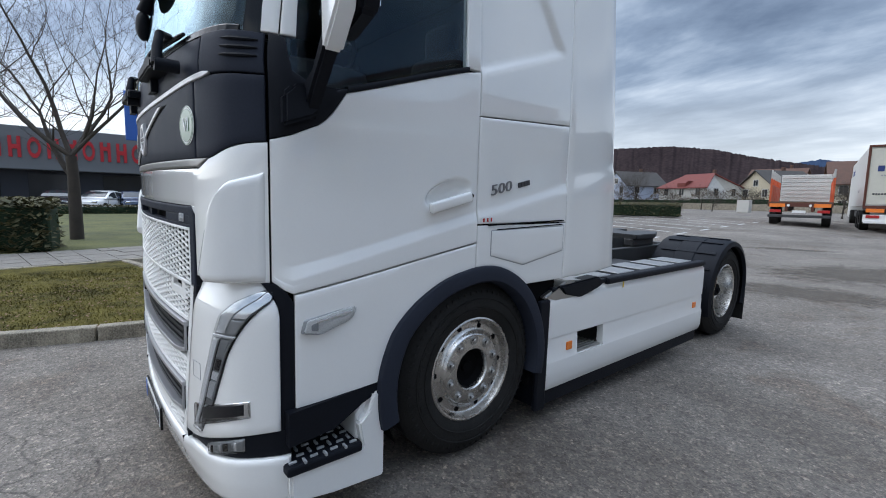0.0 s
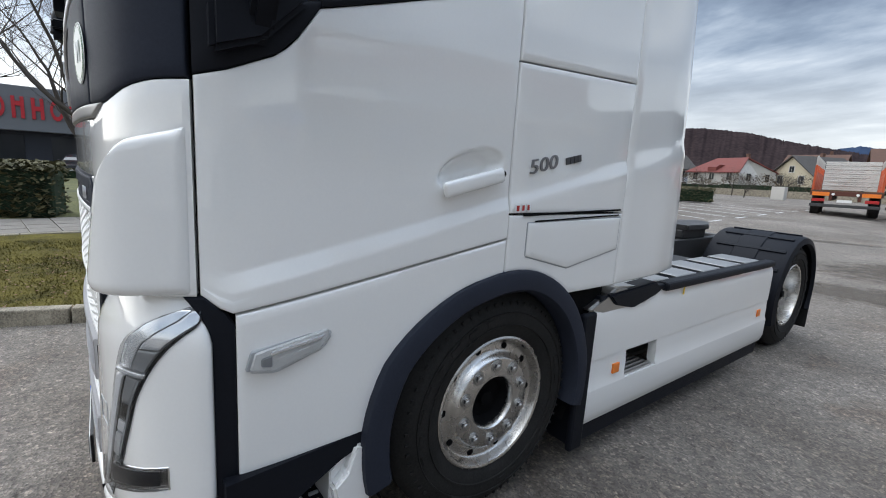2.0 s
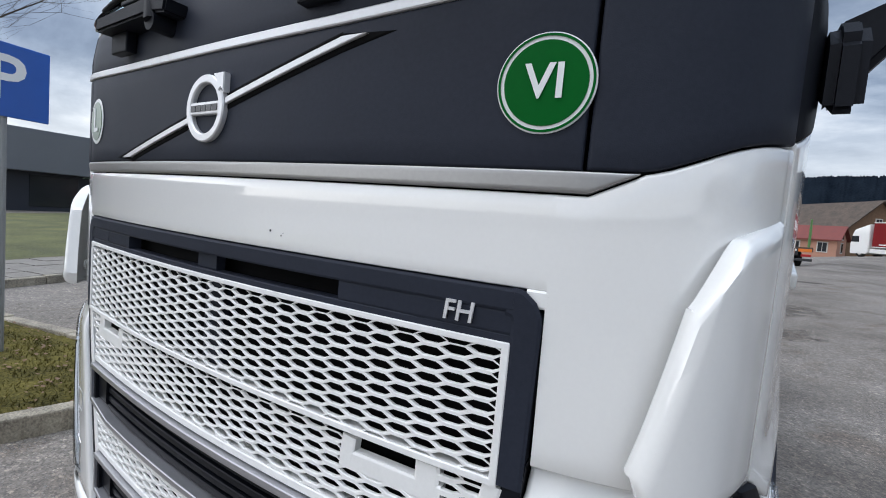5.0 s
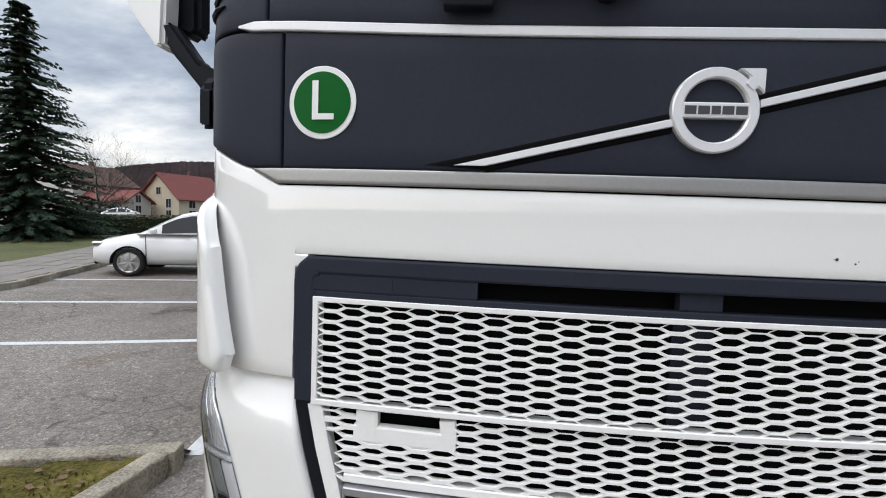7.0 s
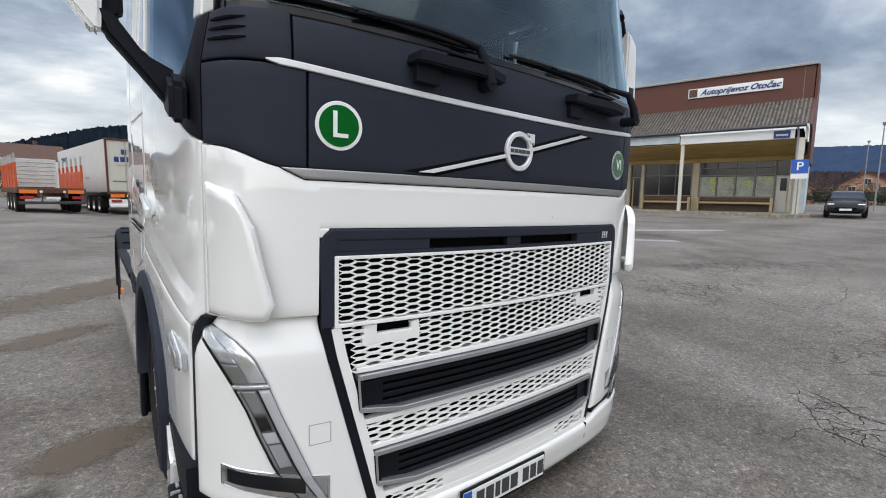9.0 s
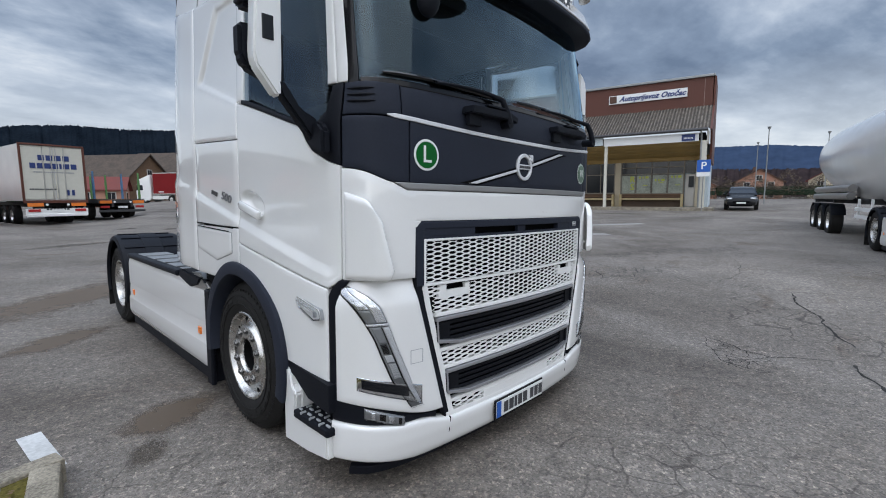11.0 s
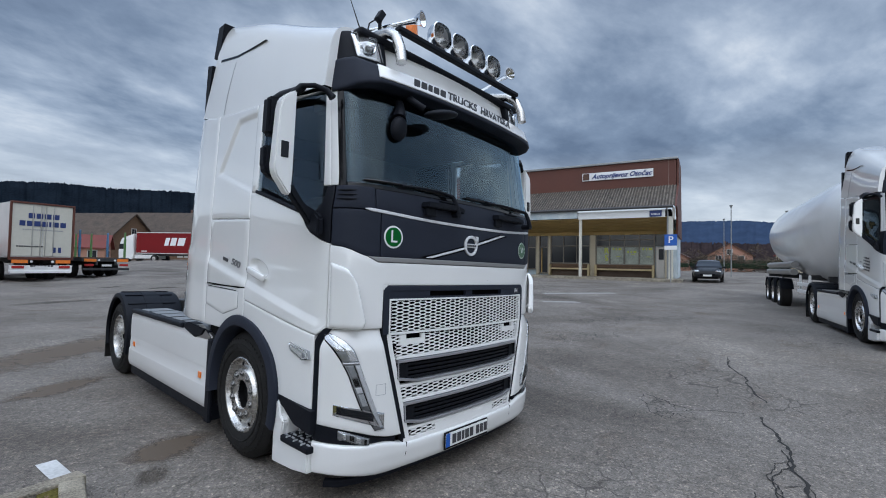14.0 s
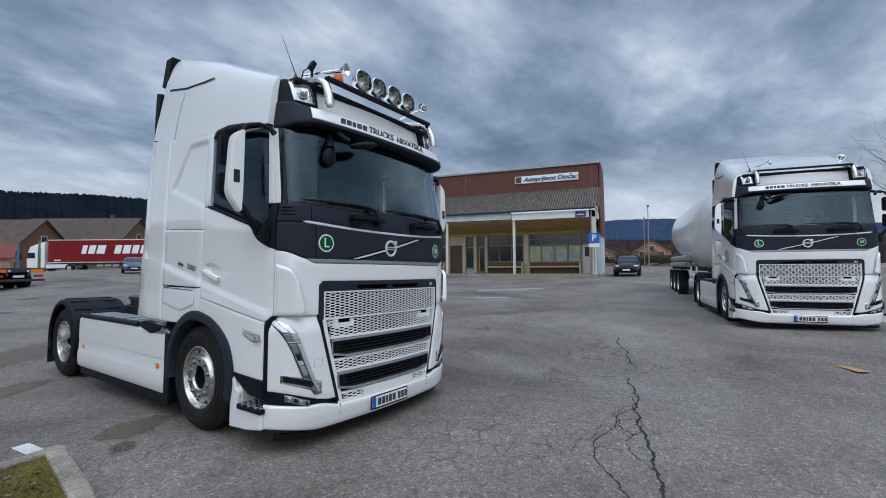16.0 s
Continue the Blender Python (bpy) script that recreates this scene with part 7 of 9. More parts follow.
for k in range(9):
    b = Vector((-5.75, 3.70)) + Vector((-0.9, 2.18)) * k
    e0 = b + Vector((-3.2, -0.85)) * (1.0 if k == 0 else 0.9)
    e1 = b + Vector((2.9, 0.76))
    line(e0, e1)
for k in range(8):  # row towards the houses
    p = Vector((-5.0, 14.2 + 1.9 * k))
    line(p, p + Vector((-6.5, 2.4)), 0.10)
for k in range(7):
    p = Vector((-4.3 - 0.12 * k, 14.5 + 2.6 * k))
    line(p, p + Vector((-0.05, 1.1)), 0.12)
M["fadedpaint"] = mat("faded_road_paint", (0.30, 0.29, 0.27), 0.85, var=0.35, scale=3, fine_scale=30)
for a, b in (((15.54, 8.00), (18.27, 5.84)), ((11.97, 6.04), (13.08, 5.16))):
    line(a, b, 0.55).data.materials[0] = M["fadedpaint"]
line((-2.254, 2.302), (-2.185, 1.70), 0.125)
bm = bmesh.new()
bmesh.ops.create_grid(bm, x_segments=6, y_segments=3, size=0.5, matrix=Matrix.Translation((5.07, -4.10, gz(5.07, -4.10) + 0.006)) @ Matrix.Rotation(0.45, 4, "Z") @ Matrix.Diagonal((0.60, 0.16, 1, 1)))
for v in bm.verts:
    v.co.x += 0.05 * noise.noise(v.co * 5)
    v.co.y += 0.05 * noise.noise(v.co * 7)
M["clay"] = mat("spilt_clay", (0.36, 0.22, 0.09), 0.95, var=0.25, scale=8)
solid("clay_spill", bm, M["clay"], "small smear of ochre clay on asphalt", "stain", kind="structure")


# ---- cracks in the asphalt ----
def crack(points, w, seed, name="asphalt_crack"):
    r = random.Random(seed)
    pts = [Vector(p) for p in points]
    for _ in range(4):
        nxt = [pts[0]]
        for a, b in zip(pts, pts[1:]):
            d = b - a
            nxt += [(a + b) / 2 + Vector((-d.y, d.x)) * r.uniform(-0.11, 0.11), b]
        pts = nxt
    bm = bmesh.new()
    prev = None
    for i, p in enumerate(pts):
        a, b = pts[max(i - 1, 0)], pts[min(i + 1, len(pts) - 1)]
        d = (b - a).normalized() if (b - a).length > 1e-6 else Vector((1, 0))
        ww = w * r.uniform(0.4, 1.3) * (0.3 if i in (0, len(pts) - 1) else 1)
        nn = Vector((-d.y, d.x)) * ww / 2
        cur = [bm.verts.new((q.x, q.y, gz(q.x, q.y) + 0.004)) for q in (p - nn, p + nn)]
        if prev:
            bm.faces.new((prev[0], cur[0], cur[1], prev[1]))
        prev = cur
    bmesh.ops.recalc_face_normals(bm, faces=bm.faces)
    return solid(name, bm, M["crack"], "jagged dark crack in the asphalt", "crack", "asphalt cracks", "structure")


crack([(5.93, -0.80), (4.95, -1.13), (4.46, -1.28), (3.37, -1.58), (2.43, -1.79), (1.49, -2.05), (0.73, -2.25), (0.29, -2.39), (-0.13, -2.50), (-0.9, -2.80), (-1.6, -3.02)], 0.026, 1)
crack([(2.2, -1.83), (1.35, -1.85), (0.76, -1.845), (0.47, -1.89), (0.07, -2.08), (-0.15, -2.23), (-0.45, -2.40)], 0.013, 2)
crack([(1.17, -1.89), (0.94, -2.09), (1.06, -2.14), (1.42, -2.06)], 0.012, 3)
crack([(0.94, -2.09), (0.62, -2.13), (0.40, -2.28), (0.29, -2.39)], 0.006, 31)
crack([(0.76, -1.845), (0.70, -2.0), (0.94, -2.09)], 0.006, 32)
crack([(3.24, -1.62), (3.08, -1.22), (2.91, -0.97), (2.96, -0.71), (3.18, -0.37)], 0.012, 7)
crack([(1.94, -1.92), (1.78, -1.82), (1.45, -1.80), (1.15, -1.93)], 0.010, 33)
crack([(1.31, -1.92), (1.43, -2.03)], 0.008, 34)
crack([(1.06, -1.77), (0.69, -1.79)], 0.009, 35)
crack([(2.91, -0.97), (2.53, -0.79), (2.40, -0.60), (2.06, -0.56)], 0.007, 8)
crack([(2.35, -1.0), (2.45, -0.64), (3.02, -0.37), (3.5, -0.1)], 0.007, 9)
crack([(6.9, 3.4), (6.3, 1.9), (5.96, 0.59), (6.06, -0.4), (5.97, -0.8), (6.15, -1.5), (6.12, -2.11), (6.11, -2.72), (6.19, -3.18)], 0.010, 10)
crack([(12.1, 1.28), (9.98, 0.57), (8.0, 0.3), (6.0, 0.2)], 0.008, 11)


def crack_net(cx, cy, rx, ry, turn, cell, w, seed):
    """A patch of crazed asphalt: a jittered net of fine cracks thinning out at its border."""
    r = random.Random(seed)
    bm = bmesh.new()
    ni, nj = int(rx / cell), int(ry / cell)
    ca, sa = math.cos(turn), math.sin(turn)
    P = {}
    for i in range(-ni, ni + 1):
        for j in range(-nj, nj + 1):
            a = (i + 0.5 * (j % 2) + r.uniform(-0.34, 0.34)) * cell
            b = (j + r.uniform(-0.36, 0.36)) * cell * 0.9
            P[i, j] = (cx + a * ca - b * sa, cy + a * sa + b * ca)
    for (i, j), p in P.items():
        for di, dj in ((1, 0), (0, 1), (1 if j % 2 else -1, 1)):
            q = P.get((i + di, j + dj))
            edge = math.hypot(i / max(ni, 1), j / max(nj, 1))
            if not q or r.random() < 0.34 + 0.55 * max(0, edge - 0.35):
                continue
            d = Vector((q[0] - p[0], q[1] - p[1]))
            n = Vector((-d.y, d.x)).normalized()
            pts = [Vector(p) + d * f + n * (r.uniform(-0.12, 0.12) * cell if 0 < f < 1 else 0) for f in (0, 0.27, 0.52, 0.78, 1)]
            prev = None
            for k in pts:
                ww = n * w * r.uniform(0.25, 0.8)
                cur = [bm.verts.new((m.x, m.y, gz(m.x, m.y) + 0.004)) for m in (k - ww, k + ww)]
                if prev:
                    bm.faces.new((prev[0], cur[0], cur[1], prev[1]))
                prev = cur
    bmesh.ops.recalc_face_normals(bm, faces=bm.faces)
    solid("crack_net", bm, M["crack"], "net of fine cracks in crazed asphalt", "crack", "asphalt cracks", "structure")


crack_net(2.75, -0.72, 0.55, 0.32, 0.5, 0.12, 0.006, 4)
crack_net(9.3, 1.75, 2.0, 0.75, -0.45, 0.2, 0.012, 5)
crack_net(6.3, 1.6, 1.0, 0.5, -0.5, 0.2, 0.009, 6)
crack([(9.5, 8.0), (7.0, 5.5), (6.2, 3.0), (5.4, 1.0)], 0.010, 60)
crack([(11.0, 2.5), (9.0, 2.0), (8.2, 1.2)], 0.010, 61)

# shallow wet hollows
def damp_material(title, colour, most):
    m = bpy.data.materials.new(title)
    m.use_nodes = True
    n, l = m.node_tree.nodes, m.node_tree.links
    p = n["Principled BSDF"]
    p.inputs["Base Color"].default_value = (*colour, 1)
    p.inputs["Roughness"].default_value = 0.62
    c = n.new("ShaderNodeTexCoord")
    ln = n.new("ShaderNodeVectorMath")
    ln.operation = "LENGTH"
    l.new(c.outputs["Object"], ln.inputs[0])
    geo = n.new("ShaderNodeNewGeometry")
    nz = n.new("ShaderNodeTexNoise")
    nz.inputs["Scale"].default_value, nz.inputs["Detail"].default_value, nz.inputs["Roughness"].default_value = 3.2, 10, 0.74
    l.new(geo.outputs["Position"], nz.inputs["Vector"])
    q = n.new("ShaderNodeMath")
    q.operation = "MULTIPLY_ADD"
    l.new(nz.outputs["Fac"], q.inputs[0])
    q.inputs[1].default_value = -1.9
    l.new(ln.outputs["Value"], q.inputs[2])
    r = n.new("ShaderNodeMapRange")
    r.inputs["From Min"].default_value, r.inputs["From Max"].default_value = -0.05, -0.50
    r.inputs["To Min"].default_value, r.inputs["To Max"].default_value = 0.0, most
    l.new(q.outputs[0], r.inputs["Value"])
    tr = n.new("ShaderNodeBsdfTransparent")
    x = n.new("ShaderNodeMixShader")
    l.new(r.outputs[0], x.inputs[0])
    l.new(tr.outputs[0], x.inputs[1])
    l.new(p.outputs[0], x.inputs[2])
    l.new(x.outputs[0], n["Material Output"].inputs[0])
    return m


M["damp"] = damp_material("damp_asphalt", (0.080, 0.062, 0.044), 0.62)
M["dirt"] = damp_material("brown_dirt", (0.125, 0.090, 0.060), 0.75)


def hollow(cx, cy, rx, ry, turn, label="damp dark hollow in the asphalt", mtl="damp"):
    bm = bmesh.new()
    m = Matrix.Translation((cx, cy, 0)) @ Matrix.Rotation(turn, 4, "Z") @ Matrix.Diagonal((rx, ry, 1, 1))
    g = [[bm.verts.new((-1 + 2 * i / 12, -1 + 2 * j / 12, 0)) for i in range(13)] for j in range(13)]
    for r in g:
        for v in r:
            w = m @ v.co
            v.co.z = gz(w.x, w.y) + 0.005
    for j in range(12):
        for i in range(12):
            bm.faces.new((g[j][i], g[j][i + 1], g[j + 1][i + 1], g[j + 1][i]))
    ob = solid("damp_patch", bm, M[mtl], label, "stain", "damp patches", "structure")
    ob.matrix_world = m
    ob.visible_shadow = False


hollow(-1.4, 7.3, 2.3, 0.75, 0.72, "brown dirt smeared over the asphalt", "dirt")
hollow(-4.3, 6.3, 1.5, 0.42, 0.75)
hollow(1.5, 11.4, 2.2, 1.3, 0.9)
hollow(1.2, 8.6, 1.7, 0.8, 0.3)
hollow(2.05, 20.6, 0.9, 0.45, 0.1)
hollow(3.4, 19.0, 1.0, 0.4, 0.2)
hollow(-0.5, 15.0, 1.4, 0.4, 0.3)
hollow(-1.5, 1.95, 0.42, 0.3, 0.6, "brown dirt smeared over the asphalt", "dirt")
hollow(-1.85, 4.8, 0.7, 0.35, 0.6, "brown dirt smeared over the asphalt", "dirt")
hollow(-1.75, 1.5, 0.22, 0.14, 0.9)


# ---- trees ----
def bare_tree(x, y, h, seed, label, lean=0.0, levels=5, r0=0.17):
    """A leafless tree: tapered trunk, limbs and many twigs."""
    r = random.Random(seed)
    trunk, twigs = bmesh.new(), bmesh.new()

    def grow(p, d, length, rad, depth):
        n = 4
        pts, rs = [p], [rad]
        for k in range(n):
            d = (d + Vector((r.uniform(-1, 1), r.uniform(-1, 1), r.uniform(-0.5, 0.9))) * (0.05 if depth == 0 else 0.17)).normalized()
            p = p + d * length / n
            pts.append(p)
            rs.append(rad * (1 - (0.25 if depth == 0 else 0.5) * (k + 1) / n))
        tube(trunk if depth < 2 else twigs, pts, rs, 8 if depth < 2 else (5 if depth < 3 else 3))
        if depth >= levels:
            return
        for k in range((6, 4, 4, 4, 3, 3)[min(depth, 5)]):
            t = r.uniform(0.75 if depth == 0 else 0.25, 1.0) if k else 1.0
            q = pts[min(n, max(1, round(t * n)))]
            side = Vector((r.uniform(-1, 1), r.uniform(-1, 1), r.uniform(-0.15, 0.7)))
            on = k == 0 and depth > 0
            nd = (d * (1.0 if on else 0.55) + side.normalized() * (0.35 if on else 0.85)).normalized()
            here = rs[-1] if on else rs[min(n, max(1, round(t * n)))] * r.uniform(0.42, 0.62)
            grow(q, nd, length * (r.uniform(0.85, 1.15) if depth == 0 else r.uniform(0.62, 0.84)), max(0.0032, here), depth + 1)

    root = Vector((x, y, gz(x, y)))
    tree = top("bare_tree", label, "tree", "bare trees")
    grow(root - Vector((0, 0, 0.1)), Vector((lean, 0, 1)).normalized(), h * 0.27, r0, 0)
    smooth(part("trunk", trunk, M["bark"], tree), 60)
    tagged(part("twig_mass", twigs, M["bark"], tree), kind="stuff")
    return tree


bare_tree(-12.06, -0.27, 8.6, 11, "leafless broad tree standing on the lawn", 0.0, 5, 0.155)
bare_tree(-13.2, -2.9, 8.4, 12, "leafless tree at the end of the hedge", 0.1, 5, 0.14)
bare_tree(22.6, -8.3, 8.6, 13, "leafless knotty tree behind the second truck", 0.0, 5, 0.2)
bare_tree(-19.44, 20.62, 5.6, 15, "slim leafless tree beside the spruce", 0.0, 5, 0.08)
bare_tree(-30, 76, 5.0, 16, "leafless garden tree before a house", 0.0, 4, 0.09)
bare_tree(-25, 74, 5.0, 17, "leafless garden tree before a house", 0.0, 4, 0.09)
bare_tree(-46.22, 59.09, 6.0, 18, "leafless garden tree before a house", 0.0, 4, 0.09)
bare_tree(-40, 72, 6.0, 19, "leafless garden tree before a house", 0.0, 4, 0.1)
bare_tree(-23.75, 51.15, 5.8, 20, "dense leafless tree beside the car park", 0.0, 5, 0.10)
bare_tree(-26.2, 52.6, 4.6, 21, "dense leafless tree beside the car park", 0.0, 5, 0.08)
bare_tree(-17.8, 58.1, 3.2, 22, "small leafless shrub before a red-roofed house", 0.0, 4, 0.06)
bare_tree(-14.4, 59.2, 3.7, 23, "small leafless tree before a cream house", 0.0, 5, 0.07)
bare_tree(-4.7, 49.1, 4.2, 24, "leafless tree between the parked trailers", 0.0, 5, 0.08)


def spruce(x, y, h, w, seed, label):
    """A spruce: straight trunk and whorls of drooping boughs built of many small needle sprays."""
    r = random.Random(seed)
    tree = top("spruce_tree", label, "tree", "spruces")
    z0 = gz(x, y)
    bm = bmesh.new()
    rod(bm, (x, y, z0 - 0.1), (x, y, z0 + h * 0.97), 0.16 * h / 9, 0.015, 10)
    part("trunk", bm, M["bark"], tree)
    vs, fs = [], []
    n = int(h / 0.24)
    for k in range(n):
        f = k / n
        z = z0 + 0.25 + f * (h - 0.35)
        reach = w * (1 - f) ** 0.85 + 0.08
        for j in range(int(11 + 9 * (1 - f))):
            a = r.uniform(0, 6.283)
            L = reach * r.uniform(0.65, 1.12)
            m = max(4, int(L / 0.13))
            for q in range(m):
                s = (q + 0.6) / m
                px, py = x + math.cos(a) * L * s, y + math.sin(a) * L * s
                pz = z - 0.34 * L * s + 0.12 * L * s * s + r.uniform(-0.05, 0.05)
                for side in (-1, 0, 1, 0.5):
                    b = a + side * r.uniform(0.6, 1.1)
                    ln = r.uniform(0.14, 0.28) * (1.15 - 0.5 * s)
                    wd = ln * 0.30
                    tx, ty, tz = px + math.cos(b) * ln, py + math.sin(b) * ln, pz - r.uniform(0.02, 0.12)
                    nx, ny = -math.sin(b) * wd, math.cos(b) * wd
                    i = len(vs)
                    vs += [(px, py, pz + 0.02), (px + (tx - px) * 0.5 + nx, py + (ty - py) * 0.5 + ny, (pz + tz) / 2 - 0.02), (tx, ty, tz), (px + (tx - px) * 0.5 - nx, py + (ty - py) * 0.5 - ny, (pz + tz) / 2 - 0.02)]
                    fs.append((i, i + 1, i + 2, i + 3))
    me = bpy.data.meshes.new("crown")
    me.from_pydata(vs, [], fs)
    me.materials.append(M["needle"])
    ob = new("crown", me)
    ob.parent = tree
    tagged(ob, kind="stuff")
    return tree


spruce(-17.94, 15.55, 9.4, 3.38, 1, "tall dark green spruce on the lawn")
spruce(-23.82, 14.54, 4.6, 2.60, 2, "small bushy conifer on the lawn")
spruce(-23.73, 10.04, 7.0, 2.86, 3, "dark green spruce at the lawn edge")


def leaf_heap(name, x0, y0, x1, y1, width, height, n, seed, material, label, leaf=1.0, ragged=0.06, core_fill=1.0):
    """A clipped or wild hedge: a body of many small leaves along a line."""
    r = random.Random(seed)
    a, b = Vector((x0, y0)), Vector((x1, y1))
    d = (b - a).normalized()
    nn = Vector((-d.y, d.x))
    vs, fs = [], []
    for k in range(n):
        s, o, hz = r.random(), r.uniform(-1, 1), r.random()
        edge = r.choice((0, 1, 2))
        if edge == 0:
            o = math.copysign(1, o) * r.uniform(0.82, 1.05)
        elif edge == 1:
            hz = r.uniform(0.86, 1.04)
        p = a.lerp(b, s) + nn * o * width / 2
        z = gz(p.x, p.y) + 0.1 + hz * height * (1 + ragged * noise.noise((p.x * (1.5 if ragged < 0.1 else 0.35), p.y * (1.5 if ragged < 0.1 else 0.35), 7)))
        t, q = r.uniform(0, 6.28), r.uniform(0.03, 0.075) * leaf
        u = Vector((math.cos(t), math.sin(t), r.uniform(-0.7, 0.7))) * q
        v = Vector((-math.sin(t), math.cos(t), r.uniform(-0.9, 0.9))) * q * 0.6
        c = Vector((p.x, p.y, z))
        i = len(vs)
        vs += [tuple(c - u), tuple(c + v), tuple(c + u), tuple(c - v)]
        fs.append((i, i + 1, i + 2, i + 3))
    me = bpy.data.meshes.new(name)
    me.from_pydata(vs, [], fs)
    me.materials.append(material)
    # solid dark block stands in for the shade deep among the leaves
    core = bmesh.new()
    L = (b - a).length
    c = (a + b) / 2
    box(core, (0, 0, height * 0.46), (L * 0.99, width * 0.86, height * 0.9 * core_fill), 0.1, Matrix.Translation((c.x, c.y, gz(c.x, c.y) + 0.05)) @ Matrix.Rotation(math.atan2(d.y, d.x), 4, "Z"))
    h = top(name, label, "hedge", "hedges")
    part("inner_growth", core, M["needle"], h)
    ob = new("foliage", me)
    ob.parent = h
    tagged(ob, kind="stuff")


leaf_heap("hedge", -10.9, -7.5, -9.75, -0.60, 1.1, 1.05, 16000, 1, M["hedge"], "clipped brown-green hedge beside the footpath")
leaf_heap("hedge", -20.37, 17.10, -14.46, 21.72, 1.6, 0.9, 9000, 2, M["hedge"], "low spreading evergreen shrubs on the lawn")
leaf_heap("hedge", -15.5, 24.5, -9.5, 29.5, 1.0, 0.8, 6000, 3, M["hedge"], "clipped dark hedge at the car park edge")
leaf_heap("hedge", -31, -8, -29, 6, 0.5, 0.5, 5000, 4, M["hedge"], "low hedge before the store car park")


M["brush"] = mat("bare_brown_brush", (0.055, 0.042, 0.030), 0.95, var=0.5, scale=1.0, tint=(0.12, 0.088, 0.058))
for k, (x0, y0, x1, y1, hh) in enumerate(((-46, 82, -30, 84, 2.2), (-30, 83, -14, 84, 2.6), (-14, 86, 2, 84, 2.4), (84, 4, 86, 18, 2.2), (84, 18, 82, 34, 2.0), (96, 2, 100, 24, 3.4), (-56, 52, -44, 53, 1.8), (30, 84, 44, 72, 2.0))):
    leaf_heap("brush", x0, y0, x1, y1, 2.4, hh, 7000, 20 + k, M["brush"], "bare brown brush before far houses", 1.7, 0.8, 0.4)

# ---- parked trailers at the far side of the lorry park ----
def axle_wheels(T, y, r=0.5, w=1.22):
    for s in (1, -1):
        bm = bmesh.new()
        m = Matrix.Translation((s * w, y, r)) @ (Matrix.Identity(4) if s > 0 else Matrix.Rotation(math.pi, 4, "Z"))
        lathe(bm, [(0.28, 0.0), (0.36, 0.02), (0.46, 0.01), (r, -0.03), (r, -0.32), (0.40, -0.34), (0.0, -0.34)], 28, m)
        wh = smooth(part("wheel", bm, M["rubber"], T), 35)
        bm = bmesh.new()
        lathe(bm, [(0.285, 0.0), (0.26, -0.04), (0.24, -0.12), (0.14, -0.12), (0.12, -0.02), (0.0, -0.01)], 24, m)
        smooth(part("rim", bm, M["alusatin"], wh), 35)


def tail_end(T, white=False):
    """Lamps, bumper bar and marker strips of a trailer's rear, which faces its own -y."""
    bm = bmesh.new()
    box(bm, (0, -0.02, 0.50), (2.44, 0.10, 0.14), 0.02)
    part("under_run_bar", bm, M["whiteplastic"] if white else M["steel"], T)
    for s in (1, -1):
        bm = bmesh.new()
        box(bm, (s * 0.92, -0.04, 0.74), (0.46, 0.05, 0.13), 0.01)
        part("tail_lamp", bm, M["red"], T, "red tail lamp")
        bm = bmesh.new()
        box(bm, (s * 0.86, -0.035, 1.02), (0.62, 0.03, 0.17), 0.006)
        part("marker_board", bm, M["orange"], T, "orange marker board")
        bm = bmesh.new()
        rod(bm, (s * 0.42, -0.03, 1.02), (s * 0.42, -0.06, 1.02), 0.06)
        part("round_reflector", bm, M["letter"], T)
    bm = bmesh.new()
    box(bm, (0, -0.03, 0.72), (0.52, 0.02, 0.12), 0.004)
    part("number_plate", bm, M["plate"], T)


def stake_trailer(x, y, yaw, colours, label, head=True, length=10.0):
    T = top("timber_trailer", label, "trailer", "timber trailers")
    T.matrix_world = Matrix.Translation((x, y, gz(x, y))) @ Matrix.Rotation(radians(yaw), 4, "Z")
    bm = bmesh.new()
    box(bm, (0, length / 2, 1.05), (2.5, length, 0.20), 0.01)
    for s in (1, -1):
        box(bm, (s * 0.5, length / 2, 0.85), (0.12, length, 0.25), 0.01)
    part("chassis", bm, M["steel"] if not head else M["browncladding"], T)
    bm = bmesh.new()
    for k in range(11):
        box(bm, (-1.15 + 0.23 * k, length / 2, 1.175), (0.21, length - 0.1, 0.045), 0.006)
    part_each("deck_board", bm, M["deckwood"], T)
    tail_end(T)
    n = 6
    for k in range(n):
        yy = 0.45 + k * (length - 1.2) / (n - 1)
        for j, s in enumerate((1, -1)):
            bm = bmesh.new()
            box(bm, (s * 1.20, yy, 1.75), (0.09, 0.13, 1.2), 0.01)
            st = part("stake", bm, M[colours[(k + j) % len(colours)]], T, "upright timber stake")
            bm = bmesh.new()
            box(bm, (s * 1.20, yy, 2.55), (0.07, 0.10, 0.42), 0.01)
            part("stake_top", bm, M["alusatin"] if head else M[colours[(k + j) % len(colours)]], st)
            if head and k < 5:
                bm = bmesh.new()
                box(bm, (s * 1.19, yy + 0.58, 1.62), (0.05, 1.02, 0.85), 0.01)
                part("side_board", bm, M["stake_red"], T, "orange side board")
    if head:
        bm = bmesh.new()
        for k in range(14):
            box(bm, (0, length + 0.02 * (k % 2), 1.32 + 0.115 * k), (2.34, 0.06, 0.105), 0.012)
        part_each("headboard_slat", bm, M["trailerwhite"], T, "pale headboard slat")
    for yy in (1.6, 2.95, 4.3):
        axle_wheels(T, yy)
    return T


def bar_word(widths, h, gap, m, material, parent, name="lettering_bar", slant=0.0):
    bm = bars_bm(widths, h, gap, 0.004)
    if slant:
        for v in bm.verts:
            v.co.x += slant * v.co.y
    bmesh.ops.transform(bm, matrix=m, verts=bm.verts)
    return part_each(name, bm, material, parent)


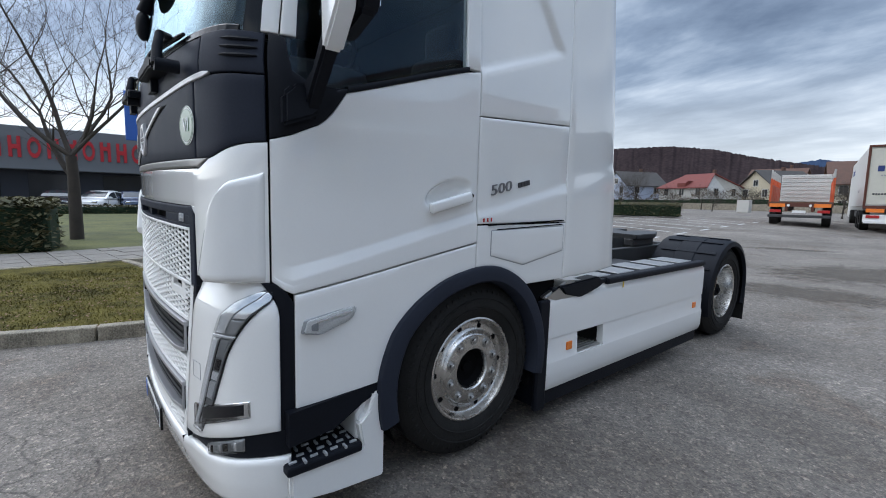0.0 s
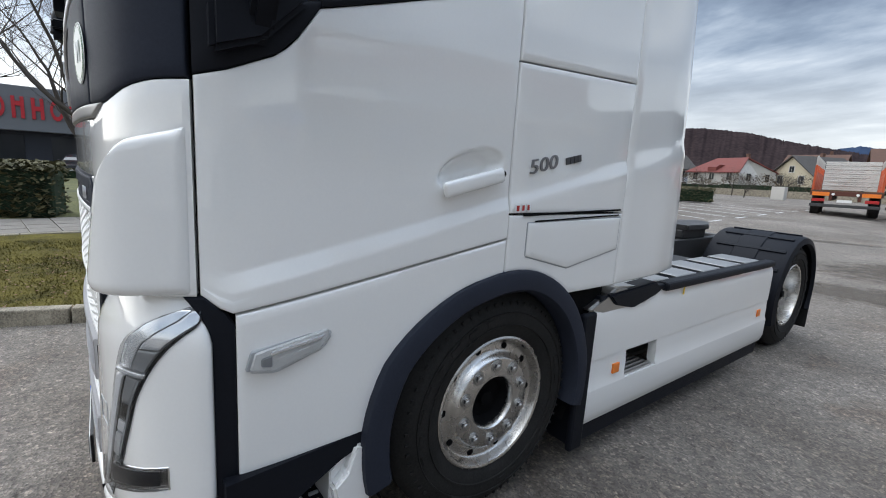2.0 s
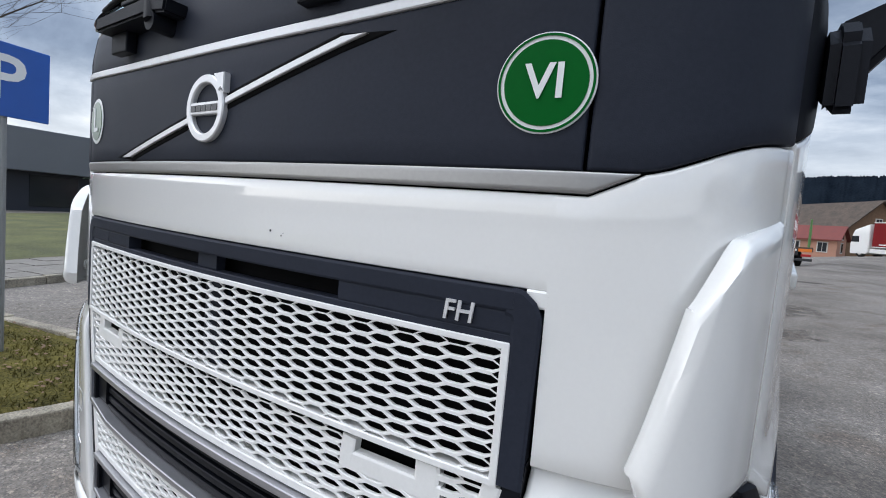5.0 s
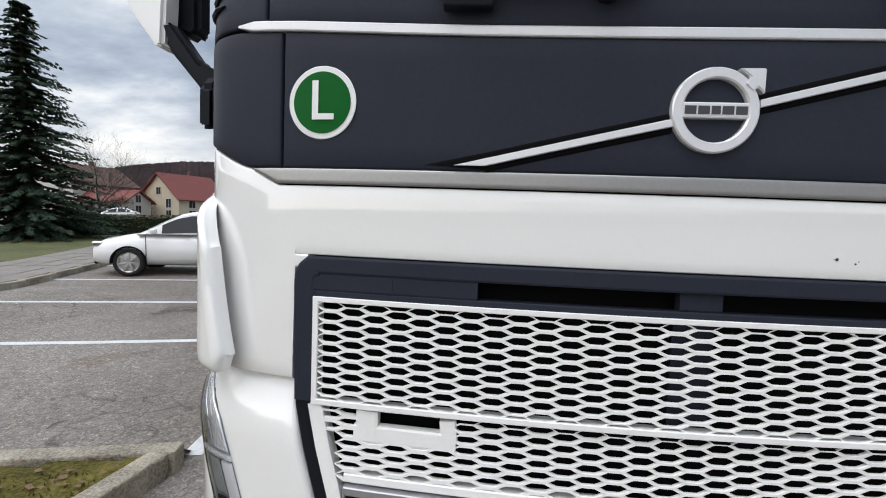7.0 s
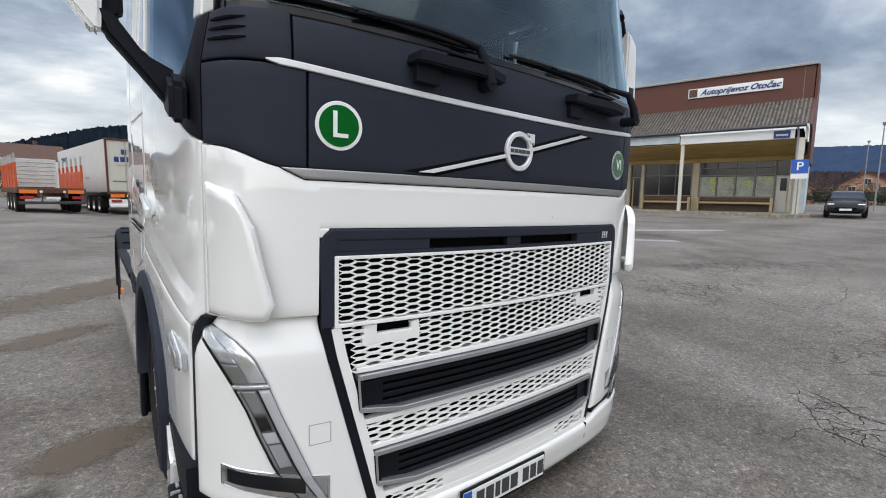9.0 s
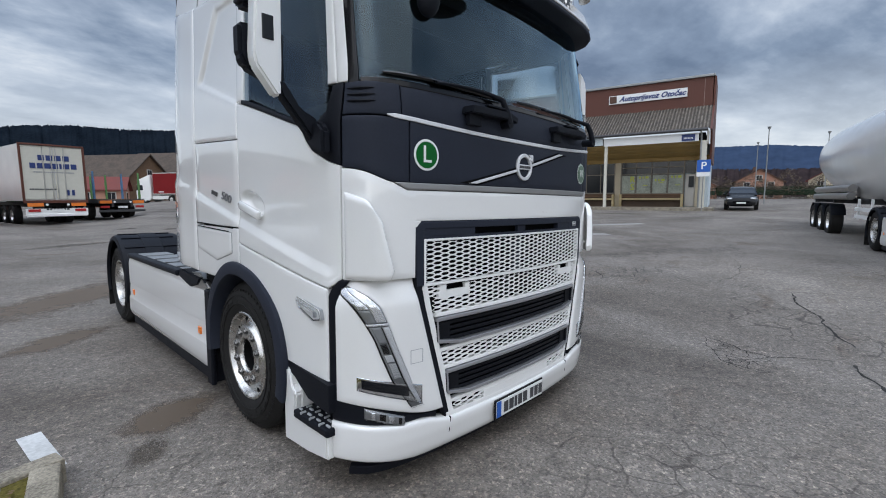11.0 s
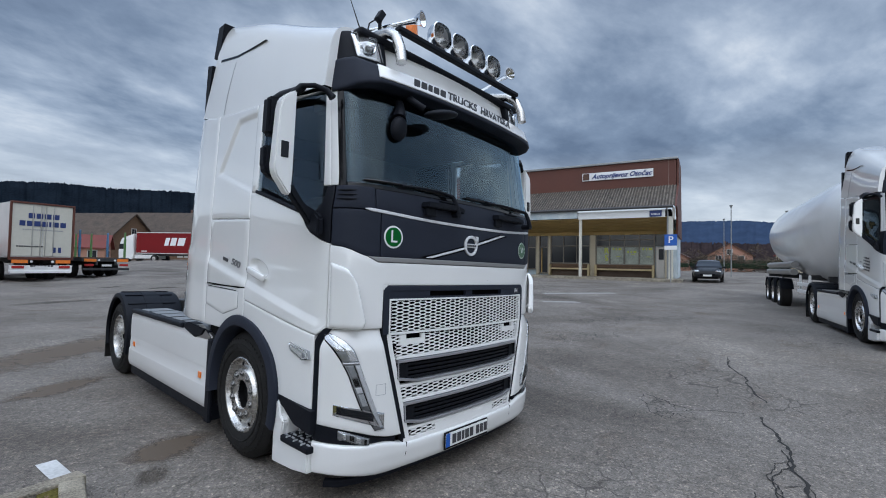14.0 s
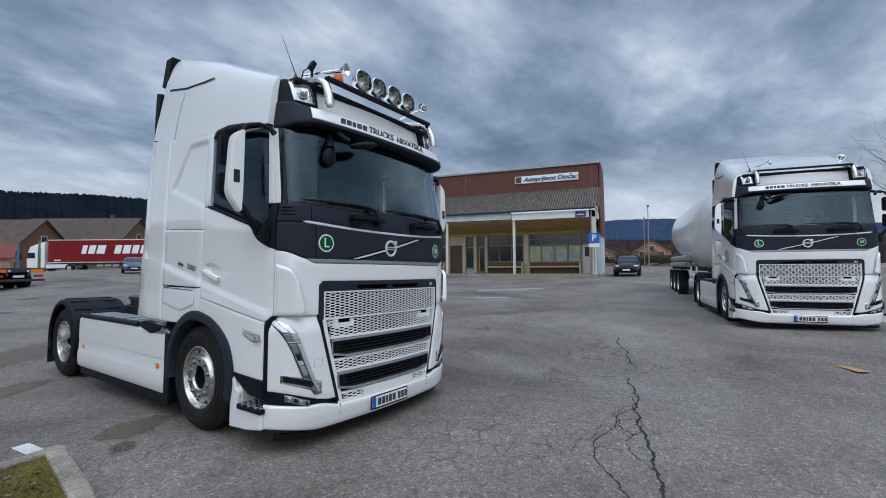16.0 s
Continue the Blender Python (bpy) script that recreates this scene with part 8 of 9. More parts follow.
REAR = Matrix.Rotation(radians(90), 4, "X")
YAW = 13
stake_trailer(-2.85, 26.8, 10.5, ["stake_red"], "orange-red timber trailer with stakes and a slatted headboard", True, 7.0)
stake_trailer(3.65, 30.4, 15, ["stake_green", "stake_blue", "stake_green"], "dark timber trailer with green and blue stakes", False, 11.0)

T = top("box_trailer", "white refrigerated box trailer with dark red edges", "trailer")
T.matrix_world = Matrix.Translation((0.52, 28.2, gz(0.52, 28.2))) @ Matrix.Rotation(radians(10.5), 4, "Z")
bm = bmesh.new()
box(bm, (0, 6.7, 2.58), (2.55, 13.3, 2.75), 0.02)
body = part("box_body", bm, M["trailerwhite"], T, "dirty white insulated box")
for s in (1, -1):
    bm = bmesh.new()
    box(bm, (s * 0.615, 0.03, 2.58), (1.17, 0.04, 2.58), 0.01)
    door = part("rear_door", bm, M["cream_sign"], T, "cream rear door with dark lettering bars")
    bm = bmesh.new()
    for o in (0.10, 0.42):
        rod(bm, (s * o, -0.01, 1.3), (s * o, -0.01, 3.85), 0.02)
    part_each("lock_rod", bm, M["alusatin"], door)
    bm = bmesh.new()
    box(bm, (s * 1.25, 0.02, 2.58), (0.09, 0.10, 2.76), 0.01)
    part("edge_post", bm, M["browncladding"], T)
bm = bmesh.new()
box(bm, (0, 0.02, 3.95), (2.58, 0.12, 0.09), 0.01)
box(bm, (0, 0.02, 1.17), (2.58, 0.12, 0.14), 0.01)
part_each("edge_rail", bm, M["browncladding"], T)
bar_word([0.24, 0.26, 0.26, 0.26], 0.26, 0.07, Matrix.Translation((0.02, -0.002, 3.32)) @ REAR, M["blueletter"], T)
bar_word([0.22, 0.22, 0.25, 0.22, 0.09, 0.25, 0.24], 0.26, 0.06, Matrix.Translation((0.0, -0.002, 2.93)) @ REAR, M["blueletter"], T)
bar_word([0.06] * 18, 0.06, 0.03, Matrix.Translation((0.0, -0.002, 2.62)) @ REAR, M["greycover"], T)
bar_word([0.07] * 11, 0.07, 0.025, Matrix.Translation((-0.5, -0.002, 1.78)) @ REAR, M["darkletter"], T)
bar_word([0.10, 0.0, 0.12], 0.28, 0.05, Matrix.Translation((0.60, -0.002, 1.62)) @ REAR, M["blueletter"], T)
bar_word([0.25, 0.3, 0.28], 0.12, 0.04, Matrix.Translation((-1.279, 4.5, 2.0)) @ Matrix.Rotation(radians(-90), 4, "Z") @ REAR, M["greycover"], T)
bar_word([0.4, 0.4, 0.4, 0.4], 0.3, 0.1, Matrix.Translation((-1.279, 11.0, 3.3)) @ Matrix.Rotation(radians(-90), 4, "Z") @ REAR, M["blueletter"], T)
tail_end(T, True)
bm = bmesh.new()
box(bm, (0, 0.0, 0.66), (2.5, 0.05, 0.34), 0.01)
part("rear_apron", bm, M["whiteplastic"], T)
bar_word([0.10] * 7, 0.10, 0.035, Matrix.Translation((0, -0.03, 0.80)) @ REAR, M["darkletter"], T)
bm = bmesh.new()
for s in (1, -1):
    box(bm, (s * 0.5, 6.7, 1.02), (0.12, 13.0, 0.24), 0.01)
    box(bm, (s * 1.15, 6.6, 0.80), (0.05, 3.4, 0.35), 0.01)
part("chassis", bm, M["steel"], T)
for yy in (2.4, 3.7, 5.0):
    axle_wheels(T, yy)
axle_wheels(T, 12.0)
bm = bmesh.new()
box(bm, (0, 14.9, 1.9), (2.45, 2.0, 2.9), 0.15)
part("tractor_cab", bm, M["trailerwhite"], T)

# ---- red curtain-sided artic seen from its side ----
T = top("curtain_trailer", "red curtain-sided trailer behind a white tractor unit", "trailer")
hx, hy = 14.06, 71.91
dirv = Vector((0.573, -0.821)).normalized()
T.matrix_world = Matrix.Translation((hx, hy, gz(hx, hy))) @ Matrix.Rotation(math.atan2(dirv.y, dirv.x), 4, "Z")
bm = bmesh.new()
box(bm, (9.4, 0, 2.62), (13.6, 2.5, 2.72), 0.03)
part("curtain", bm, M["tarp"], T, "dark red tarpaulin side")
bm = bmesh.new()
box(bm, (9.4, 0, 4.0), (13.65, 2.54, 0.10), 0.02)
box(bm, (9.4, 0, 1.22), (13.65, 2.54, 0.10), 0.02)
part_each("rail", bm, M["trailerwhite"], T)
SIDE = Matrix.Rotation(radians(90), 4, "X")
bar_word([0.6, 0.8, 1.0, -0.7, 0.8, 0.9, 0.8, 0.85], 1.05, 0.24, Matrix.Translation((10.2, -1.262, 2.80)) @ SIDE, M["letter"], T, slant=0.25)
bar_word([0.8], 0.12, 0.1, Matrix.Translation((3.8, -1.262, 1.5)) @ SIDE, M["letter"], T)
bm = bmesh.new()
box(bm, (9.4, 0, 1.0), (13.0, 1.0, 0.25))
part("chassis", bm, M["steel"], T)
bm = bmesh.new()
prism(bm, [(-0.05, 0.35), (-0.10, 1.5), (0.05, 2.5), (0.35, 3.2), (2.15, 3.85), (2.15, 0.6), (1.9, 0.35)], "y", -1.22, 1.22, 0.06)
part("tractor_cab", bm, M["white"], T, "white tractor cab")
bm = bmesh.new()
prism(bm, [(0.0, 1.75), (0.10, 2.45), (0.95, 2.45), (1.0, 1.75)], "y", -1.235, 1.235)
part("cab_window", bm, M["carglass"], T)
bm = bmesh.new()
box(bm, (3.8, 0, 0.75), (3.0, 2.3, 0.5), 0.03)
part("side_skirt", bm, M["white"], T)
bm = bmesh.new()
for k in range(3):
    box(bm, (9.0 + 1.0 * k, -1.15, 0.8), (0.8, 0.05, 0.25), 0.01)
part_each("side_guard", bm, M["alusatin"], T)
for xx in (1.2, 5.2, 12.4, 13.7, 15.0):
    for s in (1, -1):
        bm = bmesh.new()
        m = Matrix.Translation((xx, s * 1.2, 0.5)) @ Matrix.Rotation(radians(90 * s), 4, "Z")
        lathe(bm, [(0.27, 0.0), (0.36, 0.02), (0.46, 0.01), (0.5, -0.03), (0.5, -0.32), (0.0, -0.34)], 24, m)
        wh = smooth(part("wheel", bm, M["rubber"], T), 35)
        bm = bmesh.new()
        lathe(bm, [(0.275, 0.0), (0.25, -0.08), (0.12, -0.08), (0.0, -0.02)], 20, m)
        part("rim", bm, M["alusatin"], wh)


# ---- cars ----
def car(x, y, yaw, paint, label, tall=1.0, length=4.35):
    """A hatchback or saloon: lofted body, glazed cabin, wheels and lamps. It faces its own -x."""
    T = top("car", label, "car", "parked cars")
    T.matrix_world = Matrix.Translation((x, y, gz(x, y))) @ Matrix.Rotation(radians(yaw), 4, "Z")
    k = length / 4.35
    SEC = [(-2.17, 0.40, 0.58, 0.56), (-2.12, 0.26, 0.74, 0.74), (-1.9, 0.22, 0.84, 0.84), (-1.4, 0.20, 0.93, 0.88), (-0.95, 0.20, 0.98, 0.89), (-0.3, 0.19, 0.95, 0.90), (0.6, 0.19, 0.97, 0.90), (1.4, 0.20, 1.0, 0.89), (1.9, 0.24, 1.0, 0.85), (2.10, 0.32, 0.95, 0.78), (2.17, 0.42, 0.80, 0.66)]
    bm = bmesh.new()
    rings = []
    for sx, z0, z1, w in SEC:
        ring = []
        for q in range(20):
            t = 2 * math.pi * q / 20
            cy, cz = math.copysign(abs(math.cos(t)) ** 0.45, math.cos(t)), math.copysign(abs(math.sin(t)) ** 0.55, math.sin(t))
            ring.append(bm.verts.new((sx * k, w * cy * (1 - 0.05 * max(0, cz)), (z0 + z1) / 2 + (z1 - z0) / 2 * cz)))
        rings.append(ring)
    for A, B in zip(rings, rings[1:]):
        for q in range(20):
            bm.faces.new((A[q], B[q], B[(q + 1) % 20], A[(q + 1) % 20]))
    bm.faces.new(rings[0])
    bm.faces.new(rings[-1])
    bmesh.ops.recalc_face_normals(bm, faces=bm.faces)
    smooth(part("body", bm, paint, T), 40)
    CAB = [(-1.15, 0.93, 0.945, 0.80), (-0.95, 0.93, 1.03, 0.79), (-0.60, 0.93, 1.22, 0.73), (-0.28, 0.93, 1.375, 0.67), (0.0, 0.93, 1.44, 0.64), (0.4, 0.93, 1.47, 0.63), (0.8, 0.94, 1.455 * tall, 0.62), (1.2, 0.95, 1.39 * tall, 0.62), (1.55, 0.96, 1.25 * tall, 0.66), (1.85, 0.97, 1.06, 0.72), (2.0, 0.97, 0.985, 0.76)]
    Z1 = [(c[0], c[2]) for c in CAB]
    WW = [(c[0], c[3]) for c in CAB]

    def shell(xx, v, off=0.0):
        """Point of the cabin's near flank: v from sill to eave."""
        z1, w = lerp_table(Z1, xx) - 0.05, lerp_table(WW, xx) + 0.03
        return (xx * k, 0.845 + (w - 0.845) * v + off, 0.93 + (z1 - 0.93) * v)

    bm = bmesh.new()
    rings = []
    for sx, z0, z1, w in CAB:
        rings.append([bm.verts.new(p) for p in ((sx * k, -0.845, z0), (sx * k, -w - 0.03, z1 - 0.05), (sx * k, -w + 0.08, z1), (sx * k, 0, z1 + 0.012), (sx * k, w - 0.08, z1), (sx * k, w + 0.03, z1 - 0.05), (sx * k, 0.845, z0))])
    for A, B in zip(rings, rings[1:]):
        for q in range(6):
            bm.faces.new((A[q], B[q], B[q + 1], A[q + 1]))
    bm.faces.new(rings[0])
    bm.faces.new(rings[-1])
    bmesh.ops.recalc_face_normals(bm, faces=bm.faces)
    smooth(part("cabin", bm, paint, T), 35)
    for i0, nm in ((1, "windscreen"), (8, "rear_screen")):
        bm = bmesh.new()
        seq = CAB[1:4] if i0 == 1 else CAB[7:10]
        prev = None
        for sx, z0, z1, w in seq:
            cur = [bm.verts.new(((sx - 0.006 if i0 == 1 else sx + 0.006) * k, yy * (w - 0.07), z1 + 0.012 + (0.010 if yy == 0 else 0.0))) for yy in (-1, 0, 1)]
            if prev:
                for q in range(2):
                    bm.faces.new((prev[q], cur[q], cur[q + 1], prev[q + 1]))
            prev = cur
        part(nm, bm, M["carglass"], T)
    for s in (1, -1):
        for x0, x1, nx in ((-0.62, 0.22, 8), (0.32, 1.12, 8), (1.18, 1.58, 4)):
            bm = bmesh.new()
            cols = []
            for q in range(nx + 1):
                xx = x0 + (x1 - x0) * q / nx
                lo, hi = 0.08, 0.90
                p0, p1 = shell(xx, lo, 0.014), shell(xx, hi, 0.014)
                cols.append([bm.verts.new((p0[0], s * p0[1], p0[2])), bm.verts.new((p1[0], s * p1[1], p1[2]))])
            for A, B in zip(cols, cols[1:]):
                bm.faces.new((A[0], B[0], B[1], A[1]))
            part("side_window", bm, M["carglass"], T)
        bm = bmesh.new()
        box(bm, (-0.75 * k, s * 0.97, 1.0), (0.12, 0.16, 0.12), 0.04)
        part("door_mirror", bm, paint, T)
        bm = bmesh.new()
        box(bm, (-2.02 * k, s * 0.62, 0.70), (0.22, 0.30, 0.13), 0.04)
        part("headlamp", bm, M["chrome"], T)
        bm = bmesh.new()
        box(bm, (2.08 * k, s * 0.66, 0.86), (0.16, 0.22, 0.18), 0.04)
        part("tail_lamp", bm, M["red"], T)
        bm = bmesh.new()
        for xx in (-0.05, 1.0):
            box(bm, (xx * k, s * 0.905, 0.82), (0.16, 0.03, 0.03), 0.01)
        part_each("door_handle", bm, paint, T)
        bm = bmesh.new()
        for xx in (-0.95, 0.28, 1.28):
            box(bm, (xx * k, s * 0.893, 0.62), (0.008, 0.02, 0.56))
        part_each("door_gap", bm, M["void"], T)
        for xx in (-1.32, 1.30):
            bm = bmesh.new()
            m = Matrix.Translation((xx * k, s * 0.90, 0.31)) @ Matrix.Rotation(radians(90 * s), 4, "Z")
            lathe(bm, [(0.22, 0.0), (0.27, 0.015), (0.31, -0.01), (0.31, -0.19), (0.0, -0.2)], 28, m)
            wh = smooth(part("wheel", bm, M["rubber"], T), 35)
            bm = bmesh.new()
            lathe(bm, [(0.225, 0.004), (0.20, -0.02), (0.20, -0.06), (0.0, -0.07)], 28, m)
            for q in range(7):
                box(bm, (-0.005, 0, 0.105), (0.02, 0.045, 0.20), 0.006, m @ Matrix.Rotation(2 * math.pi * q / 7, 4, "X"))
            smooth(part("rim", bm, M["alusatin"], wh), 35)
            bm = bmesh.new()
            lathe(bm, [(0.36, 0.012), (0.32, 0.012), (0.32, -0.1)], 24, m, radians(-5), radians(185))
            part("arch", bm, M["void"], T)
    bm = bmesh.new()
    box(bm, (-2.15 * k, 0, 0.50), (0.05, 0.9, 0.14), 0.03)
    box(bm, (-2.14 * k, 0, 0.30), (0.05, 1.2, 0.10), 0.03)
    part("grille", bm, M["void"], T)
    bm = bmesh.new()
    box(bm, (-2.185 * k, 0, 0.44), (0.012, 0.5, 0.11), 0.003)
    part("number_plate", bm, M["plate"], T)
    return T


car(-7.15, 9.64, 19.1, M["carwhite"], "white saloon car parked in a marked bay", 0.97, 3.98)
car(32.89, 4.83, 9.9, M["carblack"], "black hatchback parked beside the bus station")
car(41.86, 6.63, 9.9, M["carblack"], "dark hatchback behind another car")
car(14.9, 45.3, 70.9, M["carblue"], "blue-grey hatchback parked far off", 1.03, 4.0)
car(-36.5, -1.0, 172, M["carblack"], "black car in the store car park")
car(-36.2, 3.1, 184, M["carblue"], "dark blue car in the store car park", 1.0, 4.1)
car(-35.5, 1.25, 150, M["carwhite"], "white car in the store car park")
car(-45.02, 49.62, 21.1, M["carblue"], "blue car parked before the houses", 1.0)
car(-41.50, 48.19, 21.1, M["carwhite"], "white car parked before the houses", 1.0)


# ---- houses ----
def house(x, y, yaw, w, d, h, rise, wall, roof, label, windows=3, storeys=2, gable_windows=2, chimney=True, eave=0.45, hip=0.0):
    """A house with a gabled roof whose ridge runs along its own x; hip draws in the ends of the ridge."""
    T = top("house", label, "house", "village houses")
    T.matrix_world = Matrix.Translation((x, y, gz(x, y))) @ Matrix.Rotation(radians(yaw), 4, "Z")
    bm = bmesh.new()
    prism(bm, [(-d / 2, 0), (d / 2, 0), (d / 2, h), (0, h + rise), (-d / 2, h)], "x", -w / 2, w / 2)
    for v in bm.verts:
        if hip and v.co.z > h + 0.1:
            v.co.x -= math.copysign(hip, v.co.x)
    part("wall", bm, wall, T)
    bm = bmesh.new()
    t = 0.16
    e = eave
    sl = rise / (d / 2)
    prism(bm, [(-d / 2 - e, h - sl * e), (0, h + rise), (d / 2 + e, h - sl * e), (d / 2 + e, h - sl * e + t), (0, h + rise + t * 1.25), (-d / 2 - e, h - sl * e + t)], "x", -w / 2 - e, w / 2 + e)
    if hip:
        for v in bm.verts:
            if v.co.z > h + rise - 0.05:
                v.co.x -= math.copysign(hip, v.co.x)
        prism(bm, [(-d / 2 - 0.2, h + 0.1), (-d / 2 - 0.2, h + 0.75), (-d / 2 + 0.5, h + 1.15), (-0.3, h + 1.15), (-0.3, h + 0.1)], "x", -0.9, 0.9)
    r = part("roof", bm, roof, T)
    if chimney:
        bm = bmesh.new()
        box(bm, (w * 0.2, d * 0.12, h + rise + 0.3), (0.5, 0.5, 1.2), 0.02)
        part("chimney", bm, M["roofbrown"], r)

    def win(c, n, ww=1.0, hh=1.25):
        bm = bmesh.new()
        ax = abs(n[0]) > 0.5
        box(bm, c, (0.10, ww + 0.2, hh + 0.2) if ax else (ww + 0.2, 0.10, hh + 0.2), 0.01)
        wd = part("window", bm, M["render_white"], T)
        bm = bmesh.new()
        for q in (-1, 1):
            o = q * ww / 4
            cc = (c[0] + n[0] * 0.045, c[1] + o, c[2]) if ax else (c[0] + o, c[1] + n[1] * 0.045, c[2])
            box(bm, cc, (0.03, ww / 2 - 0.05, hh - 0.05) if ax else (ww / 2 - 0.05, 0.03, hh - 0.05))
        part_each("pane", bm, M["window"], wd)

    per = h / storeys
    for st in range(storeys):
        for k in range(windows):
            xx = -w / 2 + w * (k + 0.5) / windows
            for s in (1, -1):
                win((xx, s * (d / 2 + 0.01), per * st + per * 0.55), (0, s))
        for k in range(gable_windows):
            yy = -d / 2 + d * (k + 0.5) / gable_windows
            for s in (1, -1):
                win((s * (w / 2 + 0.01), yy, per * st + per * 0.55), (s, 0))
    for s in (1, -1):
        if not hip:
            win((s * (w / 2 + 0.01), 0, h + rise * 0.3), (s, 0), 0.9, 1.0)
    return T


house(-32.0, 91.0, -20, 10.5, 8.5, 3.9, 2.4, M["render_white"], M["roofred"], "white house with a bright red hipped roof", 3, 2, 2, True, 0.45, 2.6)
house(-44.0, 90.0, 65, 9.0, 7.0, 4.4, 2.6, M["render_blue"], M["roofgrey"], "pale blue house with a dark roof", 2)
house(-21.0, 96.0, 60, 9.0, 8.0, 3.8, 3.0, M["render_cream"], M["roofgrey"], "cream house with a grey roof")
house(-25.0, 112.0, 0, 9.0, 8.0, 5.4, 2.8, M["render_white"], M["roofbrown"], "white house behind the others")
house(-9.5, 95.0, 15, 9.0, 9.0, 4.6, 3.4, M["render_cream"], M["roofbrown"], "cream house with a tall brown roof")
house(9.40, 96.21, 15.9, 14.0, 9.0, 4.0, 3.4, M["render_white"], M["roofgrey"], "pale house with a long grey roof", 4, 1)
house(13.47, 92.28, -54.1, 16.0, 10.0, 4.0, 4.2, M["wood"], M["roofbarn"], "old barn with a weathered grey roof", 2, 1, 1, False)
house(25.47, 92.47, -54.1, 18.0, 11.0, 4.0, 4.6, M["wood"], M["roofbarn"], "long barn with a brown tiled roof", 2, 1, 1, True)
house(41.59, 84.73, -49.1, 12.0, 9.0, 3.5, 3.2, M["render_cream"], M["roofbrown"], "house with a brown roof behind the lorries")
house(10.66, 80.23, -19.1, 6.0, 5.0, 2.6, 1.6, M["render_orange"], M["roofred"], "small orange outbuilding with a roof", 2, 1, 1, False)
house(-55.21, 58.91, 76.2, 8.5, 8.5, 4.8, 2.6, M["render_white"], M["roofbrown"], "white house with a brown roof and balcony", 2)
house(-43.30, 63.15, 71.2, 8.0, 8.0, 3.2, 3.4, M["render_cream"], M["roofred"], "cream house with a red tiled roof", 2)
house(-48.15, 56.06, 1.1, 6.0, 5.0, 2.4, 1.4, M["render_white"], M["roofred"], "low annexe with a red tiled roof", 2, 1, 1, False)
house(-81.05, 50.39, 31.1, 10.0, 8.0, 4.0, 3.0, M["render_cream"], M["roofred"], "cream house with a red roof behind conifers", 2)
house(-66.69, 32.68, 41.1, 8.0, 7.0, 3.4, 2.6, M["render_cream"], M["roofbrown"], "cream house beyond the lawn", 2, 1)
house(111.71, 16.36, 8.9, 9.0, 8.0, 3.4, 2.4, M["render_orange"], M["roofbrown"], "orange house with a brown roof far off")
house(97.58, 24.63, 8.9, 9.0, 7.0, 2.6, 1.8, M["render_orange"], M["roofbrown"], "low orange house with a brown roof", 2, 1)
house(124.90, 5.07, 0.9, 10.0, 8.0, 3.8, 2.6, M["render_cream"], M["roofred"], "cream house with a red roof far off")
house(104.45, 32.75, 5.9, 12.0, 8.0, 2.8, 2.0, M["render_cream"], M["roofbrown"], "low cream house with a brown roof", 3, 1)
# garden wall and white box before the houses
bm = bmesh.new()
box(bm, (0, 0, 0.5), (36.0, 0.25, 1.0), 0.02, Matrix.Translation((-24, 78, gz(-24, 78))) @ Matrix.Rotation(radians(-8), 4, "Z"))
solid("garden_wall", bm, M["kerb"], "low grey garden wall before the houses", "wall")
bm = bmesh.new()
box(bm, (0, 0, 0.7), (1.3, 0.6, 1.4), 0.03, Matrix.Translation((-14.5, 58.0, gz(-14.5, 58.0))) @ Matrix.Rotation(radians(-12), 4, "Z"))
solid("utility_cabinet", bm, M["render_white"], "white utility cabinet at the roadside", "cabinet")

M["greyfascia"] = mat("grey_fascia_sheet", (0.162, 0.171, 0.186), 0.5, var=0.1, scale=0.5)
# ---- store across the lawn, with a red-lettered band (plain shapes) ----
T = top("store_building", "dark store building with a pale band and red shapes", "building")
T.matrix_world = Matrix.Translation((-40.0, 0.0, gz(-40, 0))) @ Matrix.Rotation(radians(2), 4, "Z")
bm = bmesh.new()
box(bm, (-8, -4, 1.4), (16, 46, 3.4), 0.03)
part("wall", bm, M["darkwall"], T)
bm = bmesh.new()
box(bm, (-7.6, -4, 4.25), (17, 47, 2.9), 0.05)
part("fascia", bm, M["greyfascia"], T, "grey metal fascia band")
yy = -9.0
for k in range(18):
    bm = bmesh.new()
    if k % 3 == 1:
        lathe(bm, [(0.42, 0.0), (0.42, 0.1), (0.70, 0.1), (0.70, 0.0)], 24, Matrix.Translation((0.92, yy, 4.3)) @ Matrix.Diagonal((1, 0.5, 1, 1)))
    else:
        box(bm, (0.96, yy - 0.22, 4.3), (0.10, 0.19, 1.4), 0.01)
        box(bm, (0.96, yy + 0.22, 4.3), (0.10, 0.19, 1.4), 0.01)
        box(bm, (0.965, yy, 4.3 + 0.25 * (k % 2)), (0.10, 0.5, 0.30), 0.01)
    part("red_shape", bm, M["redshape"], T, "red plain sign shape")
    yy += 0.98
for k in range(8):
    bm = bmesh.new()
    box(bm, (0.02, -18 + 4.2 * k, 1.5), (0.05, 2.8, 2.2), 0.01)
    part("window", bm, M["window"], T)

# ---- bus station: brown upper wall, mossy porch roof, glazed front ----
ST = top("bus_station", "old bus station with brown upper wall and porch", "building")
STM = Matrix.Translation((32.86, 6.88, gz(33, 6.8) - 0.05)) @ Matrix.Rotation(math.atan2(0.982, -0.188) - radians(89.07), 4, "Z")
ST.matrix_world = STM
M["winframe2"] = mat("faded_joint_strip", (0.24, 0.17, 0.14), 0.6, var=0.2, scale=2)
